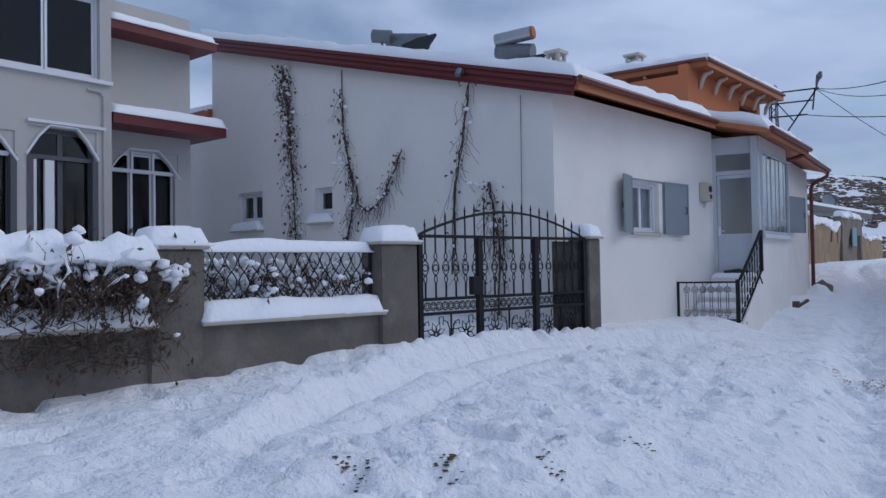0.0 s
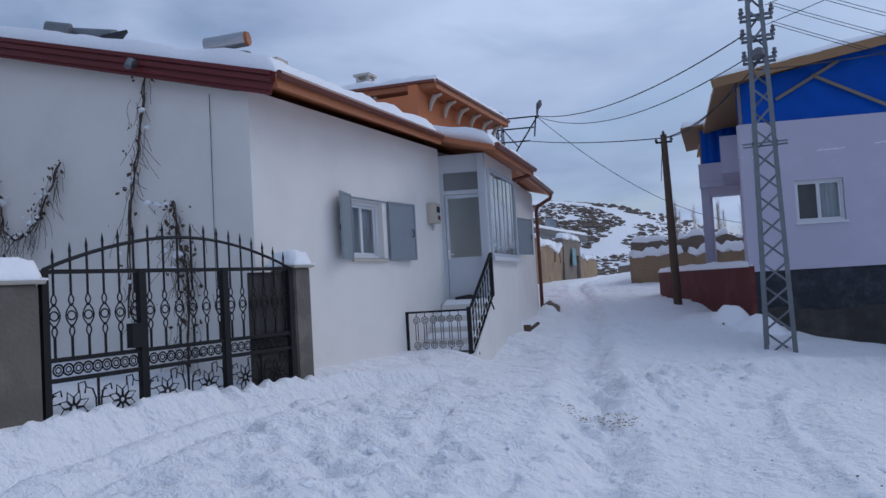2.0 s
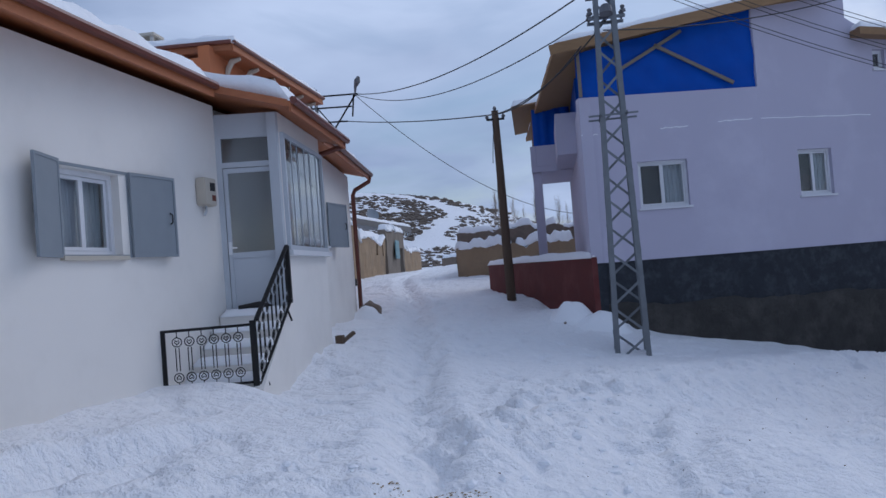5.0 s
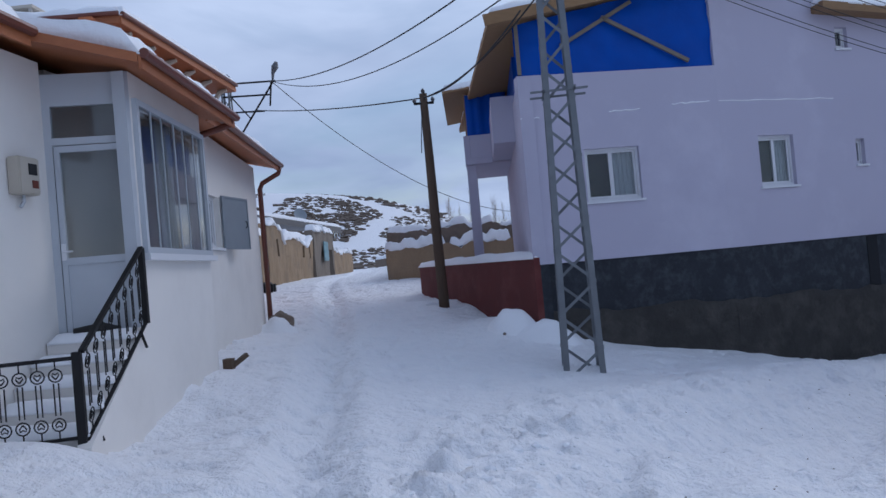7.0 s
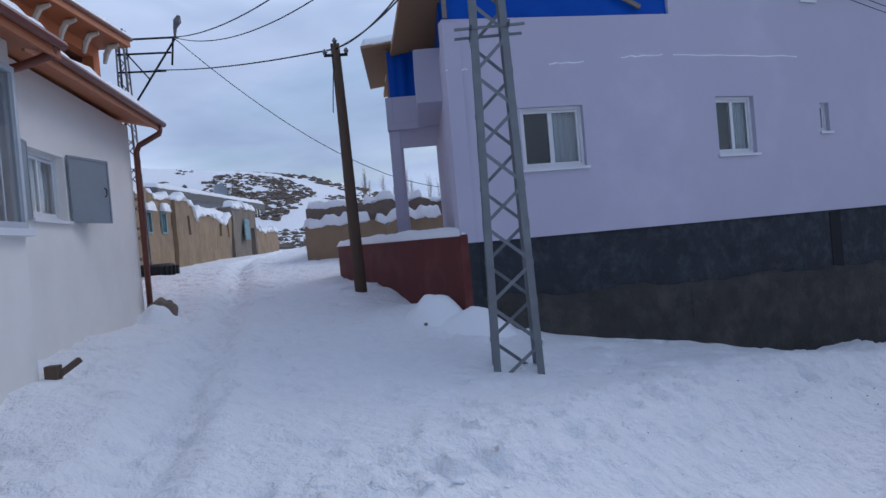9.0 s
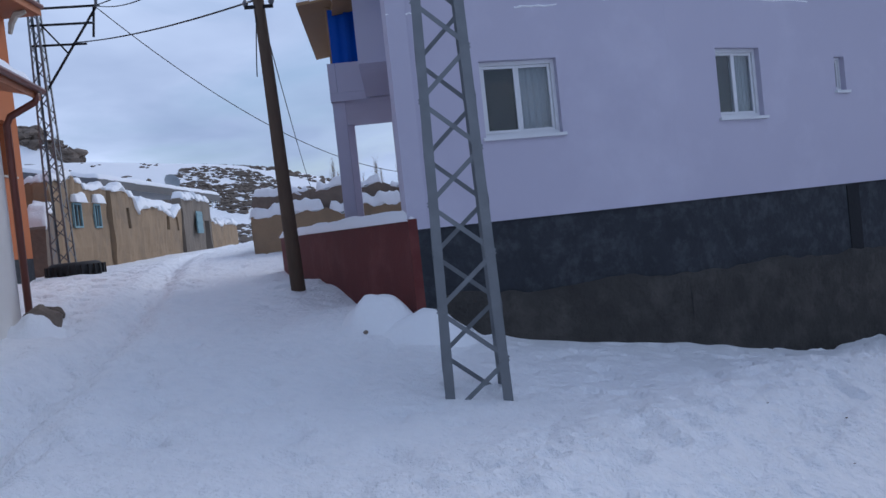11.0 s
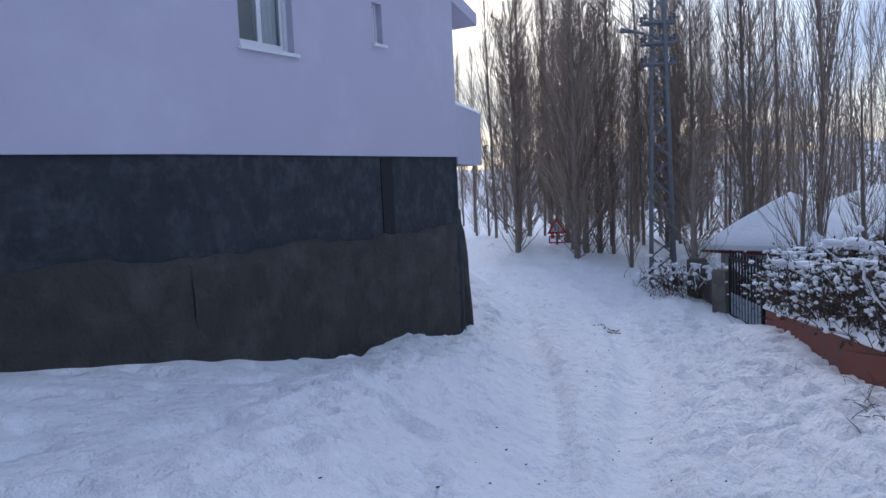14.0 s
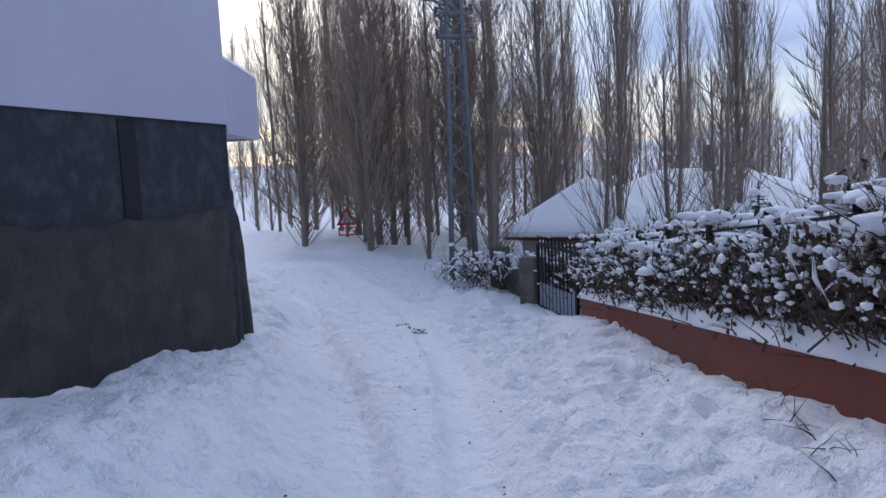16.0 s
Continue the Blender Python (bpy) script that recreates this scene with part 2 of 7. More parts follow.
def thing(name, label, category, group="", kind="", at=(0, 0, 0)):
    ob = new(name)
    ob.location = at
    ob.empty_display_size = 0.2
    return tagged(ob, label, category, group, kind)


def box(bm, lo, hi, m=None):
    vs = [bm.verts.new(Vector((x, y, z)) if m is None else m @ Vector((x, y, z))) for z in (lo[2], hi[2]) for y in (lo[1], hi[1]) for x in (lo[0], hi[0])]
    for f in ((0, 2, 3, 1), (4, 5, 7, 6), (0, 1, 5, 4), (2, 6, 7, 3), (0, 4, 6, 2), (1, 3, 7, 5)):
        bm.faces.new([vs[i] for i in f])
    return bm


def ico_template(cuts):
    t = bmesh.new()
    bmesh.ops.create_icosphere(t, subdivisions=cuts, radius=1)
    t.verts.ensure_lookup_table()
    out = [v.co.copy() for v in t.verts], [[v.index for v in f.verts] for f in t.faces]
    t.free()
    return out


LUMP = ico_template(1), ico_template(2)


def lump(bm, m, cuts=1):
    """A faceted ball under the matrix m; returns its vertices."""
    co, faces = LUMP[cuts - 1]
    vs = [bm.verts.new(m @ c) for c in co]
    for f in faces:
        bm.faces.new([vs[i] for i in f])
    return vs


def bar(bm, a, b, w, h=None, up=(0, 0, 1)):
    """A square bar from a to b."""
    a, b = Vector(a), Vector(b)
    d = (b - a)
    if d.length < 1e-6:
        return bm
    z = d.normalized()
    u = Vector(up)
    if abs(z.dot(u)) > 0.95:
        u = Vector((1, 0, 0))
    s = z.cross(u).normalized()
    u = s.cross(z)
    w, h = w / 2, (h or w) / 2
    ring = [[bm.verts.new(p + s * i + u * j) for i, j in ((-w, -h), (w, -h), (w, h), (-w, h))] for p in (a, b)]
    for i in range(4):
        bm.faces.new((ring[0][i], ring[0][(i + 1) % 4], ring[1][(i + 1) % 4], ring[1][i]))
    bm.faces.new(ring[0][::-1])
    bm.faces.new(ring[1])
    return bm


def tube(bm, pts, radii, seg=6, caps=True):
    pts = [Vector(p) for p in pts]
    if not isinstance(radii, (list, tuple)):
        radii = [radii] * len(pts)
    rings, side = [], None
    for i, p in enumerate(pts):
        d = (pts[min(i + 1, len(pts) - 1)] - pts[max(i - 1, 0)])
        d = d.normalized() if d.length > 1e-9 else Vector((0, 0, 1))
        if side is None:
            side = d.orthogonal().normalized()
        side = (side - d * side.dot(d))
        side = side.normalized() if side.length > 1e-6 else d.orthogonal().normalized()
        up = d.cross(side)
        rings.append([bm.verts.new(p + (side * math.cos(2 * math.pi * k / seg) + up * math.sin(2 * math.pi * k / seg)) * radii[i]) for k in range(seg)])
    for a, b in zip(rings, rings[1:]):
        for k in range(seg):
            bm.faces.new((a[k], a[(k + 1) % seg], b[(k + 1) % seg], b[k]))
    if caps and seg > 2:
        bm.faces.new(rings[0][::-1])
        bm.faces.new(rings[-1])
    return bm


def ring(bm, c, u, v, r, rad, n=12, seg=4, squash=1.0):
    """A closed hoop round c in the plane of u and v."""
    c, u, v = Vector(c), Vector(u), Vector(v)
    rows = []
    w = u.cross(v).normalized()
    for i in range(n):
        a = 2 * math.pi * i / n
        out = u * math.cos(a) + v * math.sin(a) * squash
        o = out.normalized()
        rows.append([bm.verts.new(c + out * r + (o * math.cos(2 * math.pi * k / seg) + w * math.sin(2 * math.pi * k / seg)) * rad) for k in range(seg)])
    for i in range(n):
        a, b = rows[i], rows[(i + 1) % n]
        for k in range(seg):
            bm.faces.new((a[k], a[(k + 1) % seg], b[(k + 1) % seg], b[k]))
    return bm


def prism(bm, outline, z0, z1):
    lo = [bm.verts.new((x, y, z0)) for x, y in outline]
    hi = [bm.verts.new((x, y, z1 if not callable(z1) else z1(x, y))) for x, y in outline]
    n = len(outline)
    for i in range(n):
        bm.faces.new((lo[i], lo[(i + 1) % n], hi[(i + 1) % n], hi[i]))
    bm.faces.new(lo[::-1])
    bm.faces.new(hi)
    return bm


class Line:
    """A straight run of wall in plan from a to b; out is its outer side (to the right of the way)."""

    def __init__(self, a, b):
        self.a, self.b = Vector((*a, 0)), Vector((*b, 0))
        self.d = (self.b - self.a).normalized()
        self.n = Vector((self.d.y, -self.d.x, 0))
        self.length = (self.b - self.a).length

    def p(self, s, z, out=0.0):
        return self.a + self.d * s + self.n * out + Vector((0, 0, z))

    def m(self):
        """Local axes: x along the wall, y outwards, z up."""
        return Matrix((( self.d.x, self.n.x, 0, self.a.x), (self.d.y, self.n.y, 0, self.a.y), (0, 0, 1, 0), (0, 0, 0, 1)))


def wall(bm, line, z0, top, thick, holes=(), s0=0.0, s1=None, step=None):
    """A wall with thickness and openings that go through it. top: a height or a function of s."""
    s1 = line.length if s1 is None else s1
    tf = top if callable(top) else (lambda s: top)
    ss = sorted({s0, s1, *[h[0] for h in holes], *[h[1] for h in holes]})
    zs = sorted({z0, *[h[2] for h in holes], *[h[3] for h in holes]})
    nz = len(zs)
    verts = {}

    def v(i, j, k):
        if (i, j, k) not in verts:
            verts[i, j, k] = bm.verts.new(line.p(ss[i], zs[j] if j < nz else tf(ss[i]), 0 if k == 0 else -thick))
        return verts[i, j, k]

    def solid(i, j):
        if i < 0 or j < 0 or i >= len(ss) - 1 or j >= nz:
            return False
        sm, zm = (ss[i] + ss[i + 1]) / 2, (zs[j] + (zs[j + 1] if j + 1 < nz else zs[j] + 0.2)) / 2
        return not any(h[0] < sm < h[1] and h[2] < zm < h[3] for h in holes)

    for i in range(len(ss) - 1):
        for j in range(nz):
            if not solid(i, j):
                continue
            bm.faces.new((v(i, j, 0), v(i + 1, j, 0), v(i + 1, j + 1, 0), v(i, j + 1, 0)))
            bm.faces.new((v(i, j, 1), v(i, j + 1, 1), v(i + 1, j + 1, 1), v(i + 1, j, 1)))
            for di, dj, a, b in ((-1, 0, (i, j), (i, j + 1)), (1, 0, (i + 1, j), (i + 1, j + 1)), (0, -1, (i, j), (i + 1, j)), (0, 1, (i, j + 1), (i + 1, j + 1))):
                if not solid(i + di, j + dj):
                    bm.faces.new((v(*a, 0), v(*b, 0), v(*b, 1), v(*a, 1)))
    return bm


def snow_sheet(name, grid, thick, label, parent=None, seed=0.0, lump=0.35, edge=0.14, category="snow", sides=(1, 1, 1, 1)):
    """Snow lying on a surface: grid(u, v) gives the surface point. Rounded, uneven rims."""
    a, b, c = grid(0, 0), grid(1, 0), grid(0, 1)
    lu, lv = (b - a).length, (c - a).length
    nu, nv = max(4, min(150, int(lu / 0.07))), max(4, min(60, int(lv / 0.07)))
    bm = bmesh.new()
    top, low = [], []
    for i in range(nu + 1):
        rt, rl = [], []
        for j in range(nv + 1):
            u, v = i / nu, j / nv
            p = grid(u, v)
            wob = noise.noise(Vector((p.x * 1.7 + seed, p.y * 1.7, p.z + seed)))
            fine = noise.noise(Vector((p.x * 6 + seed, p.y * 6, p.z * 3)))
            d = min(u * lu if sides[0] else 9, (1 - u) * lu if sides[1] else 9, v * lv if sides[2] else 9, (1 - v) * lv if sides[3] else 9)
            e = min(1.0, d / edge)
            rim = math.sqrt(max(0.0, 1 - (1 - e) ** 2))
            h = thick * rim * (1 + lump * wob + 0.12 * fine) + 0.004
            shift = Vector((0, 0, 0))
            if d < 1e-6:
                shift = Vector((wob * 0.02, wob * 0.02, -0.01))
            rt.append(bm.verts.new(p + Vector((0, 0, h)) + shift))
            rl.append(bm.verts.new(p + Vector((0, 0, -0.012)) + shift))
        top.append(rt)
        low.append(rl)
    for i in range(nu):
        for j in range(nv):
            bm.faces.new((top[i][j], top[i + 1][j], top[i + 1][j + 1], top[i][j + 1]))
    rimv = [(i, 0) for i in range(nu)] + [(nu, j) for j in range(nv)] + [(i, nv) for i in range(nu, 0, -1)] + [(0, j) for j in range(nv, 0, -1)]
    for (i, j), (k, l) in zip(rimv, rimv[1:] + rimv[:1]):
        bm.faces.new((top[i][j], low[i][j], low[k][l], top[k][l]))
    bm.faces.new([low[i][j] for i, j in rimv[::-1]])
    for row in low:
        for v in row:
            if not v.link_faces:
                bm.verts.remove(v)
    ob = part(name, bm, SNOW, parent, smooth=True)
    if parent is None:
        tagged(ob, label, category)
    return ob


def quad_grid(a, b, c, d):
    """a-b along u, a-d along v."""
    a, b, c, d = map(Vector, (a, b, c, d))
    return lambda u, v: (a * (1 - u) + b * u) * (1 - v) + (d * (1 - u) + c * u) * v

# ---------------------------------------------------------------- ground


def smooth(a, b, t):
    t = min(1.0, max(0.0, (t - a) / (b - a)))
    return t * t * (3 - 2 * t)


def grade(x, y):
    """The slope of the village ground: a gentle cubic."""
    ymax = 48 - 20 * smooth(-3, 6, x)
    u, v = min(max(x, -14), 16) / 10, (min(max(y, -4), ymax) - 18) / 15
    return (-0.283 - 1.643 * u + 0.417 * v - 0.111 * u * u + 0.097 * u * v + 0.528 * v * v + 0.411 * u ** 3 - 0.521 * u * u * v
            + 0.911 * u * v * v + 0.007 * v ** 3 + 0.401 * u * u * v * v - 0.375 * u ** 3 * v)


def ground(x, y):
    """Height of the lying snow."""
    far = math.hypot(x - 2, y - 20)
    k = smooth(45, 90, far)
    h = 0.0
    if k < 1:
        h = grade(x, y) * (1 - k) + k * 0.0
    if far > 60:
        # rocky hill beyond the lane, low rises elsewhere
        hill = 24 * math.exp(-((x + 95) / 60) ** 2 - ((y - 190) / 60) ** 2)
        hill += 13 * math.exp(-((x + 30) / 40) ** 2 - ((y - 215) / 50) ** 2)
        hill += 40 * math.exp(-((x + 118) / 34) ** 2 - ((y - 262) / 30) ** 2)
        hill += 26 * smooth(300, 1100, far) * (0.6 + 0.5 * noise.noise(Vector((x * 0.004, y * 0.004, 3))))
        hill += 1.6 * smooth(80, 200, far) * noise.noise(Vector((x * 0.03, y * 0.03, 1)))
        h += hill * smooth(60, 140, far)
    else:
        h += 0.05 * noise.noise(Vector((x * 0.8, y * 0.8, 0))) + 0.03 * noise.noise(Vector((x * 2.3, y * 2.3, 5)))
    # drifts and hollows against the walls
    for cx, cy, r, a in ((-0.5, 22.1, 1.2, 0.38), (-1.9, 25.4, 1.4, 0.24), (-4.3, 14.0, 1.2, -0.17), (-5.4, 6.7, 1.6, 0.13), (-6.2, 2.2, 1.3, -0.13), (-5.5, 21.8, 1.6, -0.15), (5.4, 22.4, 1.4, -0.15), (8.9, 24.2, 1.4, -0.26), (6.6, 23.3, 1.2, -0.10), (18.5, 33.0, 7.0, 0.5), (-2.6, 3.6, 1.0, 0.08), (-4.6, 12.75, 0.45, 0.16), (7.8, 23.8, 0.8, -0.19)):
        q = ((x - cx) ** 2 + (y - cy) ** 2) / (r * r)
        if q < 9:
            h += a * math.exp(-q)
    return h


WALK = [Vector((-0.2, -2.0)), Vector((-0.6, 2.5)), Vector((-1.6, 8.0)), Vector((-2.25, 11.3)), Vector((-2.72, 13.6)), Vector((-3.2, 16.7)), Vector((-3.6, 18.6)), Vector((-4.1, 21.8)), Vector((-4.8, 25.2)), Vector((-7.6, 38.0)), Vector((-8.0, 60.0))]
ROAD = [Vector((-1.5, -6.0)), Vector((-0.8, 3.0)), Vector((-0.2, 9.0)), Vector((1.4, 14.0)), Vector((4.5, 17.6)), Vector((8.5, 20.8)), Vector((11.5, 24.0)), Vector((14.2, 29.0)), Vector((17.5, 38.0)), Vector((20.0, 60.0))]


def off_line(path, x, y):
    """Signed distance from a plan line."""
    p, best = Vector((x, y)), 1e9
    for a, b in zip(path, path[1:]):
        d = b - a
        s = min(1.0, max(0.0, (p - a).dot(d) / d.length_squared))
        r = p - (a + d * s)
        if r.length < abs(best):
            best = math.copysign(r.length, d.x * r.y - d.y * r.x)
    return best


LEFT_RUT = [Vector((0.6, 14.6)), Vector((3.2, 17.0)), Vector((4.7, 18.66)), Vector((6.2, 20.1)), Vector((8.3, 22.3)), Vector((11.1, 25.5)), Vector((14.0, 31.0))]
RIGHT_RUT = [Vector((1.4, 13.9)), Vector((3.6, 17.0)), Vector((5.08, 18.2)), Vector((6.55, 19.3)), Vector((8.8, 21.0)), Vector((12.1, 24.1)), Vector((15.2, 30.0))]
TURN_TRACK = [Vector((-3.9, 2.6)), Vector((-4.5, 4.3)), Vector((-4.75, 5.3)), Vector((-4.85, 6.6)), Vector((-4.8, 8.0)), Vector((-4.5, 9.8)), Vector((-3.9, 11.2))]
INNER_TRACK = [Vector((-3.6, 3.6)), Vector((-4.15, 5.0)), Vector((-4.45, 6.6)), Vector((-4.42, 8.6)), Vector((-4.0, 10.2))]


def ridged(x, y, k, z):
    """Blunt chunks with sharp gaps between them."""
    return 1 - 2 * abs(noise.noise(Vector((x * k, y * k, z))))


def ground_near(x, y):
    """With wheel ruts, a trodden footpath, lumps of cleared snow along the road."""
    h = ground(x, y)
    r = off_line(ROAD, x, y)
    f = off_line(WALK, x, y)
    a = abs(r)
    packed = 1 - smooth(1.1, 2.3, a)
    lumps = noise.noise(Vector((x * 4.2, y * 4.2, 2.0))) + 0.6 * noise.noise(Vector((x * 9.5, y * 9.5, 7.0)))
    berm = smooth(1.3, 2.0, a) * (1 - smooth(2.3, 3.5, a))
    g = (x - 11.6) * 0.575 - (y - 20.38) * 0.818
    calm = smooth(0.3, 1.6, -g) if x > 2 else 1.0
    rough_part = smooth(-0.1, 0.35, noise.noise(Vector((x * 0.35, y * 0.35, 31.0)))) * 0.8 + 0.2
    if r < 0 and y > 16:
        rough_part *= 0.9
    if r > 0 and y > 15:
        rough_part *= 0.35
    h += berm * calm * (0.07 + 0.15 * lumps * rough_part) - 0.03 * packed
    early = 1 - smooth(12.5, 14.5, y)
    for rut in (-0.75, 0.75):
        h -= 0.065 * early * math.exp(-((r - rut) / 0.2) ** 2) * (0.7 + 0.4 * noise.noise(Vector((x, y, 9))))
    h += packed * (0.03 + 0.014 * smooth(13, 16, y)) * (noise.noise(Vector((x * 6.5, y * 6.5, 2.0))) + 0.5 * noise.noise(Vector((x * 12, y * 12, 7.0))))
    path = math.exp(-(f / 0.28) ** 2)
    steps = noise.noise(Vector((x * 5.0, y * 5.0, 4.0)))
    h -= path * (0.15 + 0.13 * steps) - 0.035 * math.exp(-((abs(f) - 0.45) / 0.15) ** 2) * smooth(3, 8, y)
    # old prints off the road
    along = -((x - 11.6) * 0.818 + (y - 20.38) * 0.575)
    h += (0.38 + 0.22 * smooth(3.0, 7.0, along)) * (1 - smooth(0.2, 2.2, -g)) * smooth(-2.6, 1.0, along) * (1 - smooth(8.0, 10.5, along)) * (1 if g < 0.6 else 0)
    dents = noise.noise(Vector((x * 2.6, y * 2.6, 21.0)))
    h -= 0.07 * smooth(0.18, 0.45, dents) * smooth(0.6, 1.4, a)
    if r < -0.9 and y > 14 and x < 14:
        prints = noise.noise(Vector((x * 3.6, y * 3.6, 41.0)))
        h -= 0.05 * smooth(0.1, 0.32, prints) * smooth(0.9, 1.2, -r) * (1 - smooth(2.3, 3.0, -r))
    if y > 13 and -1 < x < 16:
        # two worn wheel tracks, a crumbled middle, a trampled verge, a bank by the plinth
        le, ri = off_line(LEFT_RUT, x, y), off_line(RIGHT_RUT, x, y)
        on = smooth(13.5, 15.5, y + 0.5 * x) * (1 - smooth(12, 16, x))
        chunks = ridged(x, y, 3.3, 51.0) * 0.6 + ridged(x, y, 6.1, 53.0) * 0.4
        worn = math.exp(-(le / 0.2) ** 4) + math.exp(-(ri / 0.22) ** 4)
        h -= 0.11 * on * min(1.0, worn)
        rest = 1 - min(1.0, worn)
        middle = 1.0 if le < 0 < ri else 0.0
        verge = smooth(0.2, 0.45, -ri) * (1 - smooth(1.3, 1.9, -ri))
        bank = smooth(0.25, 0.55, le) * (1 - smooth(1.5, 2.6, le))
        h += on * rest * (middle * 0.065 * (chunks - 0.2) + verge * 0.19 * (chunks - 0.5) + bank * (0.06 + 0.12 * (chunks - 0.4)))
        h += 0.03 * on * smooth(1.35, 1.9, -ri) * (1 - smooth(2.2, 3.2, -ri))
    if x < 1.5 and y < 14:
        tr, inn = off_line(TURN_TRACK, x, y), off_line(INNER_TRACK, x, y)
        fade = smooth(2.4, 3.6, y) * (1 - smooth(10.2, 11.6, y))
        h -= fade * 0.12 * math.exp(-(tr / 0.11) ** 2) + fade * 0.09 * math.exp(-(inn / 0.09) ** 2)
        h += fade * 0.085 * math.exp(-((tr - 0.24) / 0.12) ** 2) * (1 + ridged(x, y, 4.0, 61.0))
        thrown = smooth(0.0, 0.35, -inn) * (1 - smooth(1.0, 1.9, -inn)) * (1 - smooth(8.5, 12.0, y))
        chunks = ridged(x, y, 3.6, 63.0) * 0.6 + ridged(x, y, 6.3, 65.0) * 0.5
        h += thrown * 0.085 * (chunks - 0.3) + 0.03 * packed * (chunks - 0.4)
        # wheel-turned heap beside the lane
        d = math.hypot((x - 0.75) / 0.9, (y - 11.3) / 3.2)
        if d < 1.4:
            h += 0.16 * (1 - smooth(0.35, 1.1, d)) + 0.05 * math.exp(-((d - 1.0) / 0.12) ** 2) * (1 + chunks)
    return h


def steps_between(lo, hi, n):
    return [lo + (hi - lo) * i / n for i in range(n + 1)]


gx = [-1500, -1100, -800, -600] + steps_between(-450, -60, 60) + steps_between(-55, -20, 16) + [-18, -17] + steps_between(-16, -9, 60) + steps_between(-8.94, 13, 380) + steps_between(13.1, 22, 80) + [23, 24, 26] + steps_between(29, 60, 12) + steps_between(70, 300, 14) + [420, 600, 900, 1500]
gy = [-1500, -800, -400, -200, -120, -70, -40, -25, -18, -12, -9] + steps_between(-7, -1, 50) + steps_between(-0.94, 28, 500) + steps_between(28.1, 36, 80) + steps_between(36.5, 66, 50) + steps_between(69, 330, 62) + [350, 380, 420, 480, 560, 700, 900, 1200, 1600]
bm = bmesh.new()
rows = []
for x in gx:
    rows.append([bm.verts.new((x, y, ground_near(x, y) if -16 <= x <= 22 and -7 <= y <= 60 else ground(x, y))) for y in gy])
for a, b in zip(rows, rows[1:]):
    for j in range(len(gy) - 1):
        bm.faces.new((a[j], b[j], b[j + 1], a[j + 1]))
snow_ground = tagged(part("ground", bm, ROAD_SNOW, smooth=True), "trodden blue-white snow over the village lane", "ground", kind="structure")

# ---------------------------------------------------------------- white house
house = thing("white_house", "white plastered single-storey house with a snowy roof", "house", at=(-9, 16, 0.4))
HC = Matrix.Translation((-9, 16, 0.4)).inverted()


def under(ob, parent):
    """Keeps world coordinates of a mesh built in place."""
    ob.parent = parent
    ob.matrix_parent_inverse = parent.matrix_world.inverted() if parent.parent else Matrix.Translation(parent.location).inverted()
    return ob


GABLE = Line((-13.6, 9.25), (-5.57, 9.25))
FRONT = Line((-5.57, 9.25), (-5.22, 14.33))
DOORW = Line((-5.22, 14.33), (-4.43, 14.5))
BAY = Line((-4.43, 14.5), (-4.59, 16.8))
BAYEND = Line((-4.59, 16.8), (-4.97, 16.85))
FRONT2 = Line((-4.97, 16.85), (-5.65, 22.6))
HNORTH = Line((-5.65, 22.6), (-13.6, 22.6))
HWEST = Line((-13.6, 22.3), (-13.6, 9.52))


def s_of(line, x=None, y=None):
    return (x - line.a.x) / line.d.x if x is not None else (y - line.a.y) / line.d.y


gable_top = lambda s: 5.85 - 0.268 * s
GW = [(s_of(GABLE, x=-12.75), s_of(GABLE, x=-12.0), 2.25, 2.83), (s_of(GABLE, x=-10.5), s_of(GABLE, x=-10.05), 2.30, 2.76)]
under(part("gable_wall", wall(bmesh.new(), GABLE, -0.4, gable_top, 0.25, GW), WHITE), house)
FW = (s_of(FRONT, y=11.36), s_of(FRONT, y=12.25), 1.82, 2.64)
under(part("front_wall", wall(bmesh.new(), FRONT, -0.4, 3.74, 0.25, [FW]), WHITE), house)
F2W = (s_of(FRONT2, y=18.0), s_of(FRONT2, y=19.2), 2.02, 2.82)
under(part("front_wall", wall(bmesh.new(), FRONT2, -0.4, 3.74, 0.25, [F2W]), WHITE), house)
DW = (0.0, DOORW.length, 1.06, 3.75)
under(part("porch_step_wall", wall(bmesh.new(), DOORW, -0.4, 1.06, 0.2), WHITE), house)
BW = (0.05, 2.28, 1.83, 3.36)
under(part("porch_wall", wall(bmesh.new(), BAY, -0.4, 3.62, 0.14, [BW]), WHITE), house)
under(part("porch_wall", wall(bmesh.new(), BAYEND, -0.4, 3.7, 0.14), WHITE), house)
under(part("back_wall", wall(bmesh.new(), HNORTH, -0.4, lambda s: 3.74 + 0.268 * s, 0.25), WHITE), house)
under(part("back_wall", wall(bmesh.new(), HWEST, -0.4, 5.85, 0.25), WHITE), house)

LOWGABLE = Line((-15.2, 9.35), (-13.603, 9.35))
under(part("low_gable_wall", wall(bmesh.new(), LOWGABLE, -0.4, 4.45, 0.25), WHITE), house)
lean = [LOWGABLE.p(-0.1, 4.62, 0.2), LOWGABLE.p(LOWGABLE.length, 4.62, 0.2), LOWGABLE.p(LOWGABLE.length, 4.9, -2.0), LOWGABLE.p(-0.1, 4.9, -2.0)]
bm = bmesh.new()
lo = [bm.verts.new(p - Vector((0, 0, 0.16))) for p in lean]
hi = [bm.verts.new(p) for p in lean]
for i in range(4):
    bm.faces.new((lo[i], lo[(i + 1) % 4], hi[(i + 1) % 4], hi[i]))
bm.faces.new(lo[::-1])
bm.faces.new(hi)
under(part("lean_to_roof", bm, WOOD), house)
